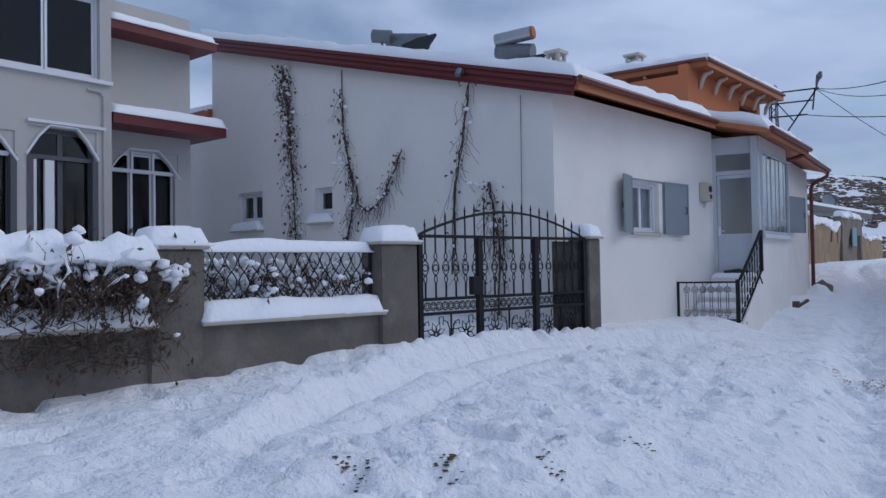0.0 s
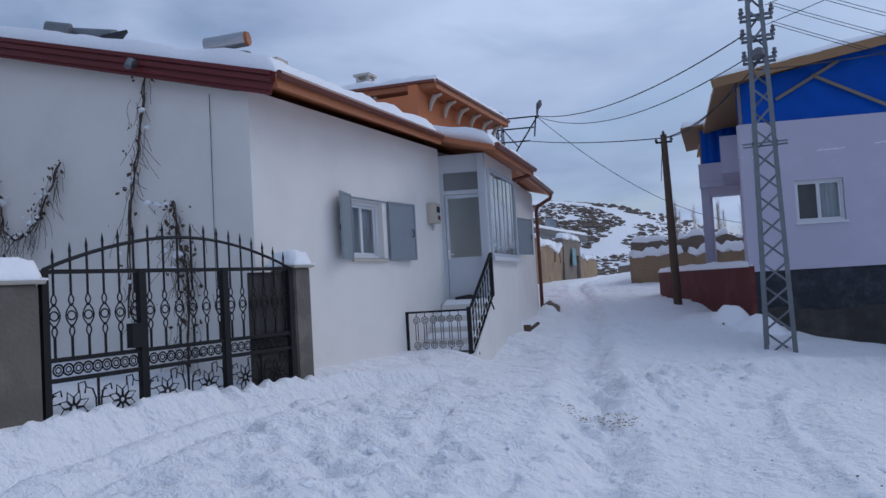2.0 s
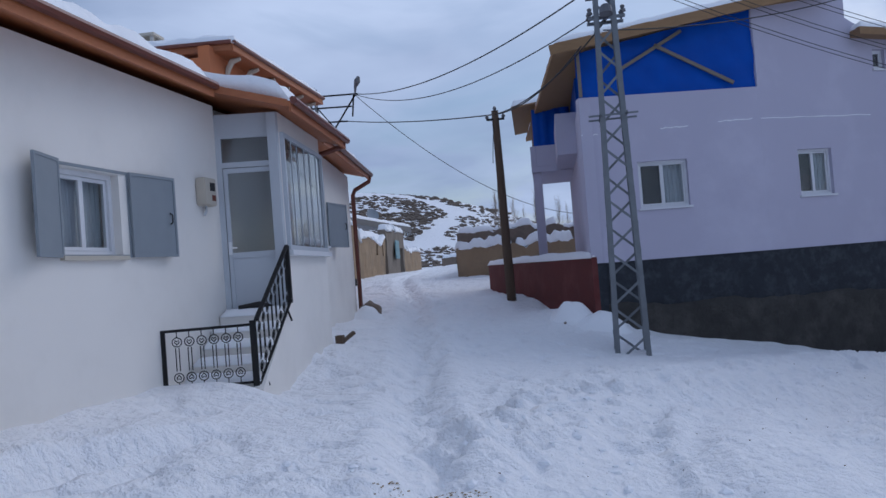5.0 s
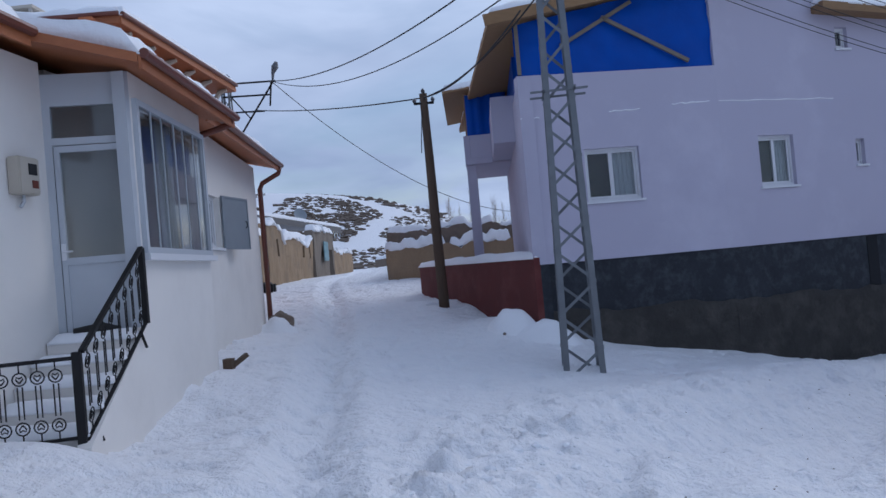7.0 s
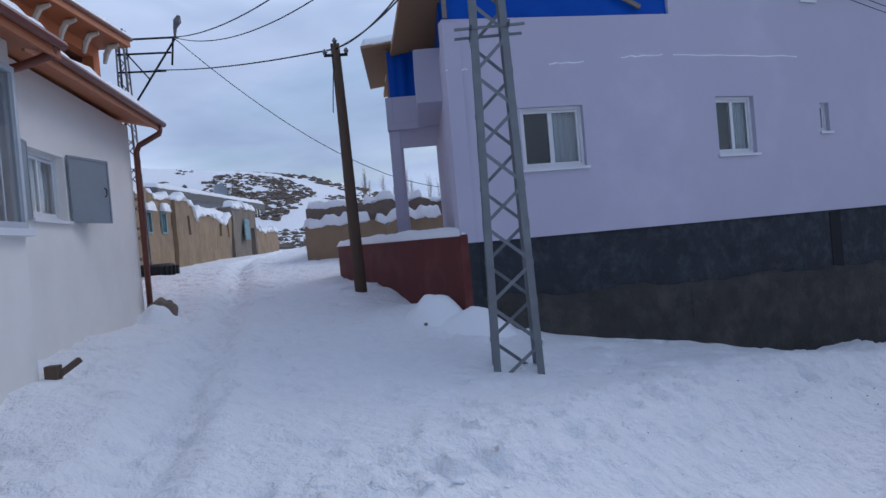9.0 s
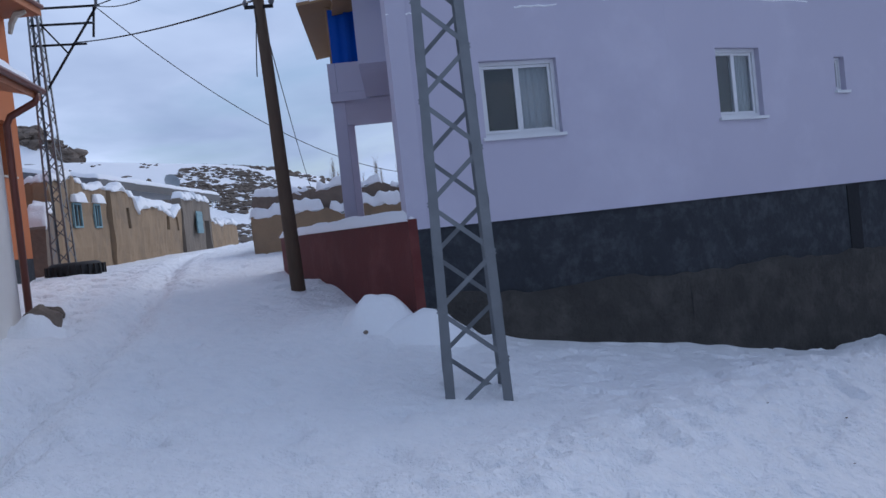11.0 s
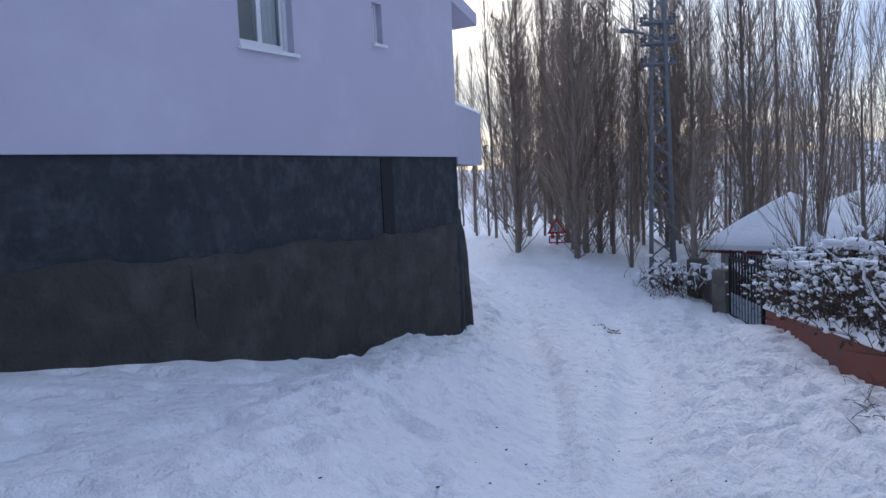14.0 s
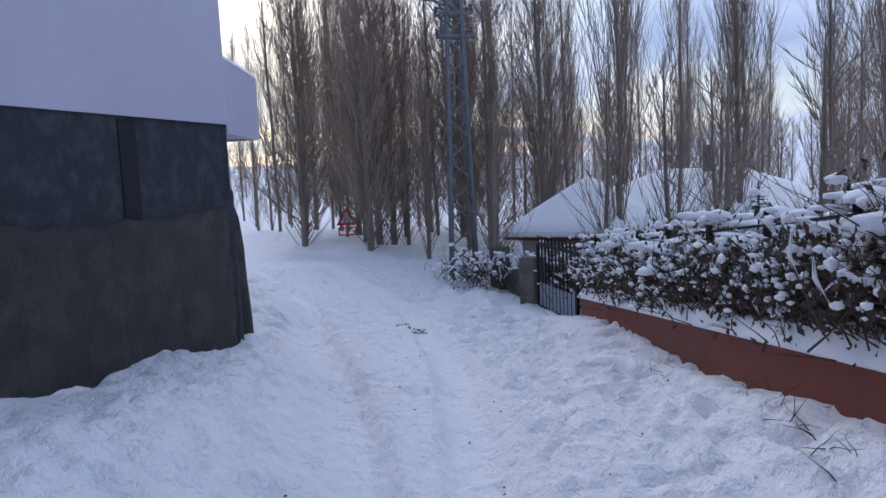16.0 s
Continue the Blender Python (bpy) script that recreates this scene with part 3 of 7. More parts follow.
snow_sheet("roof_snow", quad_grid(*lean), 0.12, "snow on the white house's lean-to roof", seed=17)

EAVE = [Vector((-5.10, 9.08, 3.80)), Vector((-4.95, 13.72, 3.85)), Vector((-4.13, 14.08, 3.66)), Vector((-4.24, 17.05, 3.62)), Vector((-4.62, 17.12, 3.76)), Vector((-5.22, 22.95, 3.80))]
RIDGE_X, RIDGE_Z = -13.85, 6.1


def roof_point(k, t, v, lift=0.0):
    """Between eave points k and k + 1 at t, and up to the ridge at v."""
    e = EAVE[k].lerp(EAVE[k + 1], t)
    return e.lerp(Vector((RIDGE_X, e.y, RIDGE_Z)), v) + Vector((0, 0, lift))


for k in range(5):
    bm = bmesh.new()
    q = [roof_point(k, 0, 0), roof_point(k, 1, 0), roof_point(k, 1, 1), roof_point(k, 0, 1)]
    lo = [bm.verts.new(p - Vector((0, 0, 0.09))) for p in q]
    hi = [bm.verts.new(p) for p in q]
    for i in range(4):
        bm.faces.new((lo[i], lo[(i + 1) % 4], hi[(i + 1) % 4], hi[i]))
    bm.faces.new(lo[::-1])
    bm.faces.new(hi)
    under(part("roof", bm, WOOD), house)
for k in (0, 2, 4):
    a, b = EAVE[k], EAVE[k + 1]
    dn = Vector((0, 0, -0.02))
    out = Vector((b.y - a.y, a.x - b.x, 0)).normalized() * 0.02
    under(part("eave_board", bar(bmesh.new(), a + dn + out - Vector((0, 0, 0.05)), b + dn + out - Vector((0, 0, 0.05)), 0.03, 0.16), WOOD), house)
    gut = bmesh.new()
    tube(gut, [a + out * 3.2 + Vector((0, 0, -0.01)), b + out * 3.2 + Vector((0, 0, -0.02))], 0.05, 8)
    under(part("gutter", gut, GUTTER), house)
bm = bmesh.new()
ga, gb = roof_point(0, 0, 0) + Vector((0, -0.03, -0.06)), roof_point(0, 0, 1) + Vector((0, -0.03, -0.06))
bar(bm, ga + Vector((0, 0, -0.05)), gb + Vector((0, 0, -0.03)), 0.03, 0.26)
under(part("gable_board", bm, MAROON), house)
for dz in (0.06, -0.02, -0.11):
    under(part("gable_moulding", bar(bmesh.new(), ga + Vector((0, -0.03, dz)), gb + Vector((0, -0.03, dz)), 0.03, 0.05), MAROON), house)
for k in range(5):
    if k == 1 or k == 3:
        continue
    snow_sheet("roof_snow", (lambda kk: lambda u, v: roof_point(kk, u, v * 1.0, 0.0) + Vector((0.03 * (1 - v), 0, 0)))(k), 0.2, "thick snow lying on the white house's roof", seed=k * 3.1, lump=0.35, edge=0.09, sides=(k == 0, k == 4, 1, 0))

# ---------------------------------------------------------------- lilac house
lilac = thing("lilac_house", "lilac plastered house over a dark grey plinth", "house", at=(3, 26, -0.5))
L1 = Line((-0.25, 21.39), (3.55, 22.14))
L2 = Line((3.55, 22.14), (8.6, 24.15))
LEAST = Line((8.6, 24.15), (7.6, 31.0))
LNORTH = Line((7.6, 31.0), (-0.25, 31.0))
LWEST = Line((-0.25, 31.0), (-0.25, 21.39))
W1 = (s_of(L1, x=0.87), s_of(L1, x=1.92), 2.36, 3.34)
W2 = (0.85, 1.70, 2.40, 3.39)
W3 = (3.27, 3.50, 2.73, 3.25)
W4 = (3.0, 3.32, 5.11, 5.54)
for ln, tp in ((L1, 4.77), (LWEST, 4.72), (LNORTH, 4.72)):
    under(part("wall", wall(bmesh.new(), ln, 1.28, tp, 0.25, [W1] if ln is L1 else []), PURPLE), lilac)
under(part("wall", wall(bmesh.new(), L2, 1.28, lambda s: 6.6 if s < 2.3 else 5.9, 0.25, [W2, W3, W4]), PURPLE), lilac)
under(part("wall", wall(bmesh.new(), LEAST, 1.28, 5.9, 0.25), PURPLE), lilac)
for ln in (L1, L2, LEAST, LNORTH, LWEST):
    inset = Line((ln.a - ln.n * 0.03).xy, (ln.b - ln.n * 0.03).xy)
    under(part("plinth", wall(bmesh.new(), inset, -2.4, 1.28, 0.25), PLINTH), lilac)
# tarpaulin over the open upper storey
bm = bmesh.new()
n = 40
pts = []
for i in range(n + 1):
    s = L1.length * i / n
    top = 5.72 + 0.19 * s
    pts.append([bm.verts.new(L1.p(s, 4.76 + (top - 4.76) * j / 10, -0.05 + 0.035 * noise.noise(Vector((s * 2.2, j * 0.5, 3))) + 0.02 * math.sin(s * 9 + j))) for j in range(11)])
for i in range(n):
    for j in range(10):
        bm.faces.new((pts[i][j], pts[i + 1][j], pts[i + 1][j + 1], pts[i][j + 1]))
under(part("tarpaulin", bm, TARP, smooth=True), lilac)
bm = bmesh.new()
r0, r1 = L1.p(-0.5, 5.86, 0.35), L1.p(5.6, 6.86, 0.35)
r2, r3 = Vector((6.6, 31.3, 6.9)), Vector((-1.6, 31.3, 5.6))
q = [r0, r1, r2, r3]
lo = [bm.verts.new(p - Vector((0, 0, 0.12))) for p in q]
hi = [bm.verts.new(p) for p in q]
for i in range(4):
    bm.faces.new((lo[i], lo[(i + 1) % 4], hi[(i + 1) % 4], hi[i]))
bm.faces.new(lo[::-1])
bm.faces.new(hi)
under(part("roof", bm, RAWWOOD), lilac)
snow_sheet("roof_snow", quad_grid(r0, r1, r2, r3), 0.14, "snow on the lilac house's timber roof", seed=5)
# balcony on the west side
bm = bmesh.new()
box(bm, (-1.42, 26.95, 3.92), (-0.205, 30.6, 4.08))
under(part("balcony_slab", bm, PURPLE), lilac)
bm = bmesh.new()
box(bm, (-1.42, 26.95, 4.085), (-1.27, 30.6, 4.66))
box(bm, (-1.265, 26.95, 4.085), (-0.205, 27.1, 4.66))
under(part("balcony_parapet", bm, PURPLE), lilac)
for y in (27.05, 30.4):
    bm = bmesh.new()
    box(bm, (-1.4, y, 0.3), (-1.16, y + 0.24, 3.915))
    under(part("column", bm, PURPLE), lilac)
# corner balcony that juts past the plinth
EB = Line((8.605, 24.16), (10.3, 25.5))
EB2 = Line((10.3, 25.5), (9.4, 28.6))
for ln in (EB, EB2):
    under(part("balcony_parapet", wall(bmesh.new(), ln, 1.17, 2.10, 0.14), PURPLE), lilac)
under(part("balcony_floor", prism(bmesh.new(), [(8.75, 24.42), (10.1, 25.5), (9.25, 28.4), (8.25, 28.0)], 1.2, 1.34), PURPLE), lilac)

# ---------------------------------------------------------------- boundary walls
RW = Line((-3.05, 29.4), (-0.25, 21.35))
red_wall = tagged(part("red_wall", wall(bmesh.new(), RW, 0.0, 1.42, 0.25), OXBLOOD), "dark red painted yard wall capped with snow", "wall")
snow_sheet("wall_snow", quad_grid(RW.p(0, 1.42, 0.03), RW.p(RW.length, 1.42, 0.03), RW.p(RW.length, 1.42, -0.28), RW.p(0, 1.42, -0.28)), 0.13, "rounded snow on the dark red wall", seed=9, edge=0.1)

FE = Line((-6.9, -2.0), (-5.54, 6.3))
FENCE = Line((-6.02, 3.47), (-5.54, 6.3))
GATE = Line((-5.54, 6.3), (-5.06, 9.16))
fence_wall = tagged(part("garden_wall", wall(bmesh.new(), FE, -0.4, 0.83, 0.28), CONCRETE), "grey concrete garden wall below an iron railing", "wall")

# ---------------------------------------------------------------- orange house
orange = thing("orange_house", "orange plastered house with balconies and timber eaves", "house", at=(-13, 27, 0.8))
OE = Line((-9.45, 24.0), (-9.6, 31.75))
under(part("plinth", wall(bmesh.new(), OE, 0.0, 1.565, 0.3), PLINTH), orange)
ON = Line((-9.6, 31.75), (-17.0, 31.75))
under(part("wall", wall(bmesh.new(), ON, 0.0, 7.4, 0.3), ORANGE), orange)
OS = Line((-17.0, 24.0), (-9.45, 24.0))
under(part("wall", wall(bmesh.new(), OS, 0.0, 7.4, 0.3), ORANGE), orange)
bm = bmesh.new()
prism(bm, [(-17.2, 23.8), (-8.96, 24.4), (-8.76, 31.8), (-17.2, 31.9)], 7.6, 7.8)
under(part("roof", bm, WOOD), orange)

# ---------------------------------------------------------------- left neighbour
left = thing("grey_house", "two-storey grey plastered house with dark arched windows", "house", at=(-13, 4, 0.5))
N1 = Line((-11.0, -3.0), (-11.0, 5.75))
N2 = Line((-11.6, 5.75), (-11.6, 7.45))

# ---------------------------------------------------------------- garden wall across the road
RG = Line((12.7, 21.4), (3.2, 14.48))
garden_wall = tagged(part("garden_wall", wall(bmesh.new(), RG, -2.4, lambda s: -1.36 + 0.122 * s, 0.25), BRICKRED), "low faded red garden wall topped with snow", "wall")

# ---------------------------------------------------------------- windows and doors


def pane_box(line, s0, s1, z0, z1, out, thick=0.006):
    return box(bmesh.new(), (s0, out - thick, z0), (s1, out, z1), line.m())


def frame_bars(bm, line, s0, s1, z0, z1, out, w=0.05, depth=0.06):
    m = line.m()
    box(bm, (s0, out - depth, z0), (s0 + w, out, z1), m)
    box(bm, (s1 - w, out - depth, z0), (s1, out, z1), m)
    box(bm, (s0 + w, out - depth, z0), (s1 - w, out, z0 + w), m)
    box(bm, (s0 + w, out - depth, z1 - w), (s1 - w, out, z1), m)
    return bm


def window(parent, line, hole, out=-0.09, panes=2, mat=None, glass_mat=None, sill=True, w=0.05, backs=None, sill_mat=None):
    """Frame, sashes with panes, a sill, and the curtain or dark sheet behind the panes."""
    s0, s1, z0, z1 = hole
    mat = mat or PVC
    win = under(part("window", frame_bars(bmesh.new(), line, s0, s1, z0, z1, out, w, 0.07), mat), parent)
    step = (s1 - s0 - 2 * w) / panes
    for i in range(panes):
        a = s0 + w + step * i
        under(part("sash", frame_bars(bmesh.new(), line, a + 0.004, a + step - 0.004, z0 + w + 0.004, z1 - w - 0.004, out - 0.012 - 0.014 * (i % 2), 0.035, 0.035), mat), win)
        p = under(part("pane", pane_box(line, a + 0.03, a + step - 0.03, z0 + w + 0.03, z1 - w - 0.03, out - 0.03), glass_mat or GLASS), win)
        p.visible_shadow = False
        # DARKROOM backs paint the unlit room's darkness on a flat sheet
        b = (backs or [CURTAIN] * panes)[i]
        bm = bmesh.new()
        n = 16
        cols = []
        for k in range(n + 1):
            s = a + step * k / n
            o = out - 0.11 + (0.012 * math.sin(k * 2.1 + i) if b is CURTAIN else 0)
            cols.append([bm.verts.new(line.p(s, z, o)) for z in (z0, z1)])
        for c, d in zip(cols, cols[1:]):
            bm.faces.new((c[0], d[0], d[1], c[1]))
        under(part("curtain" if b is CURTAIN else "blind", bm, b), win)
    if sill:
        bm = box(bmesh.new(), (s0 - 0.04, out, z0 - 0.045), (s1 + 0.04, 0.05, z0 - 0.005), line.m())
        under(part("window_sill", bm, sill_mat or mat), win)
    return win


MESH = material("insect_screen", (0.055, 0.06, 0.058), (0.07, 0.075, 0.07), scale=3, rough=0.8, bump=0)
window(house, FRONT, FW, panes=2, backs=[CURTAIN, CURTAIN], sill_mat=CAPSTONE)
window(house, FRONT2, F2W, panes=2)
window(house, GABLE, GW[0], panes=2, backs=[MESH, MESH])
window(house, GABLE, GW[1], panes=1, backs=[MESH])
for hole, k in ((GW[0], 0.2), (GW[1], 0.1)):
    a, b = GABLE.p(hole[0] - 0.1, hole[2] - 0.14, 0.16), GABLE.p(hole[1] + 0.04, hole[2] - 0.14, 0.16)
    c, d = GABLE.p(hole[1] + 0.04, hole[2] - 0.14, -0.02), GABLE.p(hole[0] - 0.1, hole[2] - 0.14, -0.02)
    bm = box(bmesh.new(), (hole[0] - 0.1, 0.0, hole[2] - 0.19), (hole[1] + 0.04, 0.15, hole[2] - 0.145), GABLE.m())
    under(part("window_ledge", bm, CAPSTONE), house)
    snow_sheet("ledge_snow", quad_grid(a, b, c, d), 0.13, "snow heaped on a small window ledge", seed=k, edge=0.06)


def shutter(line, s, z0, z1, width, angle, out=0.02):
    """A hinged sheet-steel shutter, swung back against the wall."""
    hinge = line.p(s, 0, out)
    base = Matrix.Translation(hinge) @ line.m().to_3x3().to_4x4() @ Matrix.Rotation(radians(angle), 4, "Z")
    bm = box(bmesh.new(), (0.02, 0, z0 + 0.02), (width - 0.02, 0.012, z1 - 0.02), base)
    sh = under(part("shutter", bm, GREYSHEET), house)
    bm = bmesh.new()
    for lo, hi in (((0, -0.006, z0), (0.03, 0.022, z1)), ((width - 0.03, -0.006, z0), (width, 0.022, z1)), ((0.03, -0.006, z0), (width - 0.03, 0.022, z0 + 0.03)), ((0.03, -0.006, z1 - 0.03), (width - 0.03, 0.022, z1))):
        box(bm, lo, hi, base)
    under(part("shutter_frame", bm, GREYSHEET), sh)
    bm = bmesh.new()
    tube(bm, [base @ Vector((width * 0.85, 0.022, z0 + 0.36)), base @ Vector((width * 0.85, 0.05, z0 + 0.38)), base @ Vector((width * 0.85, 0.05, z0 + 0.46)), base @ Vector((width * 0.85, 0.022, z0 + 0.48))], 0.008, 5)
    under(part("shutter_handle", bm, IRON), sh)
    for z in (z0 + 0.15, z1 - 0.15):
        under(part("hinge", tube(bmesh.new(), [base @ Vector((0, 0.024, z - 0.04)), base @ Vector((0, 0.024, z + 0.04))], 0.012, 6), GREYSHEET), sh)


shutter(FRONT, FW[0] - 0.01, 1.80, 2.70, 0.5, 164)
shutter(FRONT, FW[1] + 0.14, 1.80, 2.68, 0.74, 5)
shutter(FRONT2, F2W[1] + 0.06, 2.0, 2.86, 0.95, 14)
shutter(FRONT2, F2W[0] - 0.02, 2.0, 2.86, 0.55, 173)
bm = bmesh.new()
frame_bars(bm, FRONT, FW[0] - 0.03, FW[1] + 0.15, FW[2] - 0.02, FW[3] + 0.04, 0.012, 0.028, 0.03)
under(part("shutter_rim", bm, GREYSHEET), house)

# porch: door, side light, folding glass bay
doorm = DOORW.m()
ds = DOORW.length
bm = bmesh.new()
for lo, hi in (((0.0, -0.06, 1.07), (0.07, 0, 3.62)), ((ds - 0.07, -0.06, 1.07), (ds, 0, 3.62)), ((0.07, -0.06, 2.93), (ds - 0.07, 0, 3.0)), ((0.07, -0.06, 3.31), (ds - 0.07, 0, 3.62))):
    box(bm, lo, hi, doorm)
porch_frame = under(part("door_frame", bm, GREYPVC), house)
under(part("pane", pane_box(DOORW, 0.06, ds - 0.06, 2.99, 3.32, -0.03), GLASS), porch_frame).visible_shadow = False
bm = bmesh.new()
for lo, hi in (((0.08, -0.05, 1.09), (0.13, 0.008, 2.92)), ((ds - 0.13, -0.05, 1.09), (ds - 0.08, 0.008, 2.92)), ((0.13, -0.05, 2.86), (ds - 0.13, 0.008, 2.92)), ((0.13, -0.05, 1.77), (ds - 0.13, 0.008, 1.84)), ((0.13, -0.04, 1.09), (ds - 0.13, -0.006, 1.77))):
    box(bm, lo, hi, doorm)
door = under(part("door", bm, GREYPVC), house)
under(part("pane", pane_box(DOORW, 0.12, ds - 0.12, 1.83, 2.87, -0.02), GLASS), door).visible_shadow = False
bm = bmesh.new()
box(bm, (0.085, 0.008, 1.82), (0.125, 0.02, 1.98), doorm)
tube(bm, [doorm @ Vector((0.105, 0.02, 1.9)), doorm @ Vector((0.105, 0.06, 1.9)), doorm @ Vector((0.2, 0.06, 1.9))], 0.009, 6)
under(part("door_handle", bm, PVC), door)
under(part("porch_post", box(bmesh.new(), (-0.1, -0.12, 1.07), (0.0, 0.0, 3.6), BAY.m()), GREYPVC), house)
bay = under(part("bay_window", frame_bars(bmesh.new(), BAY, BW[0], BW[1], BW[2], BW[3], 0.05, 0.06, 0.09), GREYPVC), house)
n = 6
w = (BW[1] - BW[0] - 0.12) / n
for i in range(n):
    a = BW[0] + 0.06 + w * i
    o = 0.03 - 0.012 * (i % 2)
    under(part("pane", pane_box(BAY, a + 0.003, a + w - 0.003, BW[2] + 0.06, BW[3] - 0.06, o), GLASS), bay).visible_shadow = False
    under(part("sash", box(bmesh.new(), (a + w - 0.01, o - 0.012, BW[2] + 0.06), (a + w + 0.006, o + 0.008, BW[3] - 0.06), BAY.m()), GREYPVC), bay)
under(part("window_sill", box(bmesh.new(), (BW[0] - 0.06, 0.0, BW[2] - 0.07), (BW[1] + 0.06, 0.09, BW[2] - 0.004), BAY.m()), PVC), bay)
for i in range(1):
    bm = bmesh.new()
    cols = []
    for k in range(13):
        s = BW[0] + 1.15 + 0.5 * k / 12
        cols.append([bm.verts.new(BAY.p(s, z, -0.2 + 0.03 * math.sin(k * 1.9))) for z in (BW[2] - 0.2, BW[3])])
    for c, d in zip(cols, cols[1:]):
        bm.faces.new((c[0], d[0], d[1], c[1]))
    under(part("curtain", bm, CURTAIN), bay)
bm = bmesh.new()
prism(bm, [(-5.15, 14.45), (-4.5, 14.58), (-4.65, 16.75), (-4.95, 16.75)], 0.2, 1.06)
under(part("porch_floor", bm, CAPSTONE), house)
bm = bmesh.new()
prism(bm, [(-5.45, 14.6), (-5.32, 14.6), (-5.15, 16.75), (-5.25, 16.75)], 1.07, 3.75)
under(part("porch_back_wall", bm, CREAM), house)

# stairs up to the door, closed by a side wall
STAIR = Line((-4.30, 13.05), (-4.41, 14.47))
bm = bmesh.new()
n = 5
for i in range(n):
    y0, y1 = 13.15 + 0.24 * i, 13.15 + 0.24 * (i + 1)
    xa, xb = -5.30 + 0.083 * (y0 - 13.15), -4.42 - 0.05 * (y0 - 13.1)
    prism(bm, [(xa, y0), (xb, y0), (xb, 14.40), (xa, 14.31)], -0.2 if i == 0 else 0.2 + 0.172 * i, 0.2 + 0.172 * (i + 1))
under(part("stairs", bm, WHITE), house)
under(part("stair_wall", wall(bmesh.new(), STAIR, -0.4, lambda s: 0.28 + 0.62 * s, 0.12), WHITE), house)
for i in range(n):
    y0 = 13.15 + 0.24 * i
    z = 0.2 + 0.172 * (i + 1)
    xa, xb = -5.29 + 0.083 * (y0 - 13.15), -4.36 - 0.05 * (y0 - 13.1)
    snow_sheet("step_snow", quad_grid((xa, y0 - 0.02, z), (xb, y0 - 0.02, z), (xb, y0 + 0.22, z), (xa, y0 + 0.22, z)), 0.07, "soft snow left on a stair tread", seed=i * 2.2, edge=0.06)
bm = bmesh.new()
tube(bm, [(-5.0, 14.2, 1.13), (-4.75, 14.26, 1.15), (-4.6, 14.3, 1.12)], [0.04, 0.055, 0.03], 8)
tagged(part("rolled_mat", bm, RUBBER, smooth=True), "dark rolled doormat on the top step", "doormat")

# electricity meter
meter = thing("electricity_meter", "pale meter box on the white house wall", "meter", at=FRONT.p(s_of(FRONT, y=13.9), 2.3))
mm = FRONT.m()
ms = s_of(FRONT, y=13.9)
bm = box(bmesh.new(), (ms - 0.14, 0.003, 2.42), (ms + 0.14, 0.13, 2.76), mm)
bmesh.ops.bevel(bm, geom=bm.edges[:], offset=0.012, segments=2, affect="EDGES")
under(part("meter_body", bm, CAPSTONE), meter)
under(part("meter_dial", box(bmesh.new(), (ms - 0.02, 0.131, 2.6), (ms + 0.09, 0.14, 2.7), mm), DARKROOM), meter)
under(part("meter_label", box(bmesh.new(), (ms + 0.02, 0.131, 2.48), (ms + 0.1, 0.138, 2.55), mm), RUST), meter)
bm = bmesh.new()
tube(bm, [mm @ Vector((ms, 0.05, 2.42)), mm @ Vector((ms, 0.05, 2.36)), mm @ Vector((ms - 0.04, 0.04, 2.31))], 0.016, 6)
under(part("meter_pipe", bm, GREYPVC), meter)

# rain pipes
bm = bmesh.new()
tube(bm, [(-5.15, 22.75, 3.72), (-5.18, 22.75, 3.6), (-5.52, 22.7, 3.42), (-5.57, 22.68, 3.3), (-5.57, 22.66, 0.4)], 0.05, 8)
under(part("drain_pipe", bm, GUTTER, smooth=True), house)
bm = bmesh.new()
tube(bm, [(-4.2, 16.9, 3.58), (-4.24, 16.95, 3.5), (-4.6, 17.0, 3.42), (-4.9, 17.0, 3.38)], 0.045, 8)
under(part("drain_pipe", bm, GUTTER, smooth=True), house)


def ironbar(bm, line, s, z0, z1, r=0.008):
    return box(bm, (s - r, -r, z0), (s + r, r, z1), line.m())


def wavy(bm, line, s, z0, z1, amp, r=0.006, n=10, out=0.0):
    """Two bars bowed apart between z0 and z1: a lens."""
    for k in (-1, 1):
        pts = [line.p(s + k * amp * math.sin(math.pi * i / n), z0 + (z1 - z0) * i / n, out) for i in range(n + 1)]
        tube(bm, pts, r, 4)
    return bm


# ---------------------------------------------------------------- yard gate
gate = thing("iron_gate", "black wrought-iron double gate with scrolls and spikes", "gate", at=GATE.p(1.45, 0.3))
gs = [0.05, 0.95, 1.92, 2.86]
bm = bmesh.new()
for z, h in ((1.655, 0.035), (0.96, 0.035), (0.80, 0.035), (0.36, 0.04)):
    box(bm, (gs[0], -0.018, z - h / 2), (gs[3], 0.018, z + h / 2), GATE.m())
arc = []
for i in range(21):
    u = i / 20
    arc.append(GATE.p(gs[0] + (gs[3] - gs[0]) * u, 1.67 + 0.29 * math.sin(math.pi * u) ** 0.9, 0))
tube(bm, arc, 0.016, 6)
under(part("gate_frame", bm, IRON), gate)
for s in gs:
    wd = 0.028 if s in (gs[0], gs[3]) else 0.036
    under(part("gate_post", box(bmesh.new(), (s - wd, -0.03, 0.25), (s + wd, 0.03, 1.67), GATE.m()), IRON), gate)
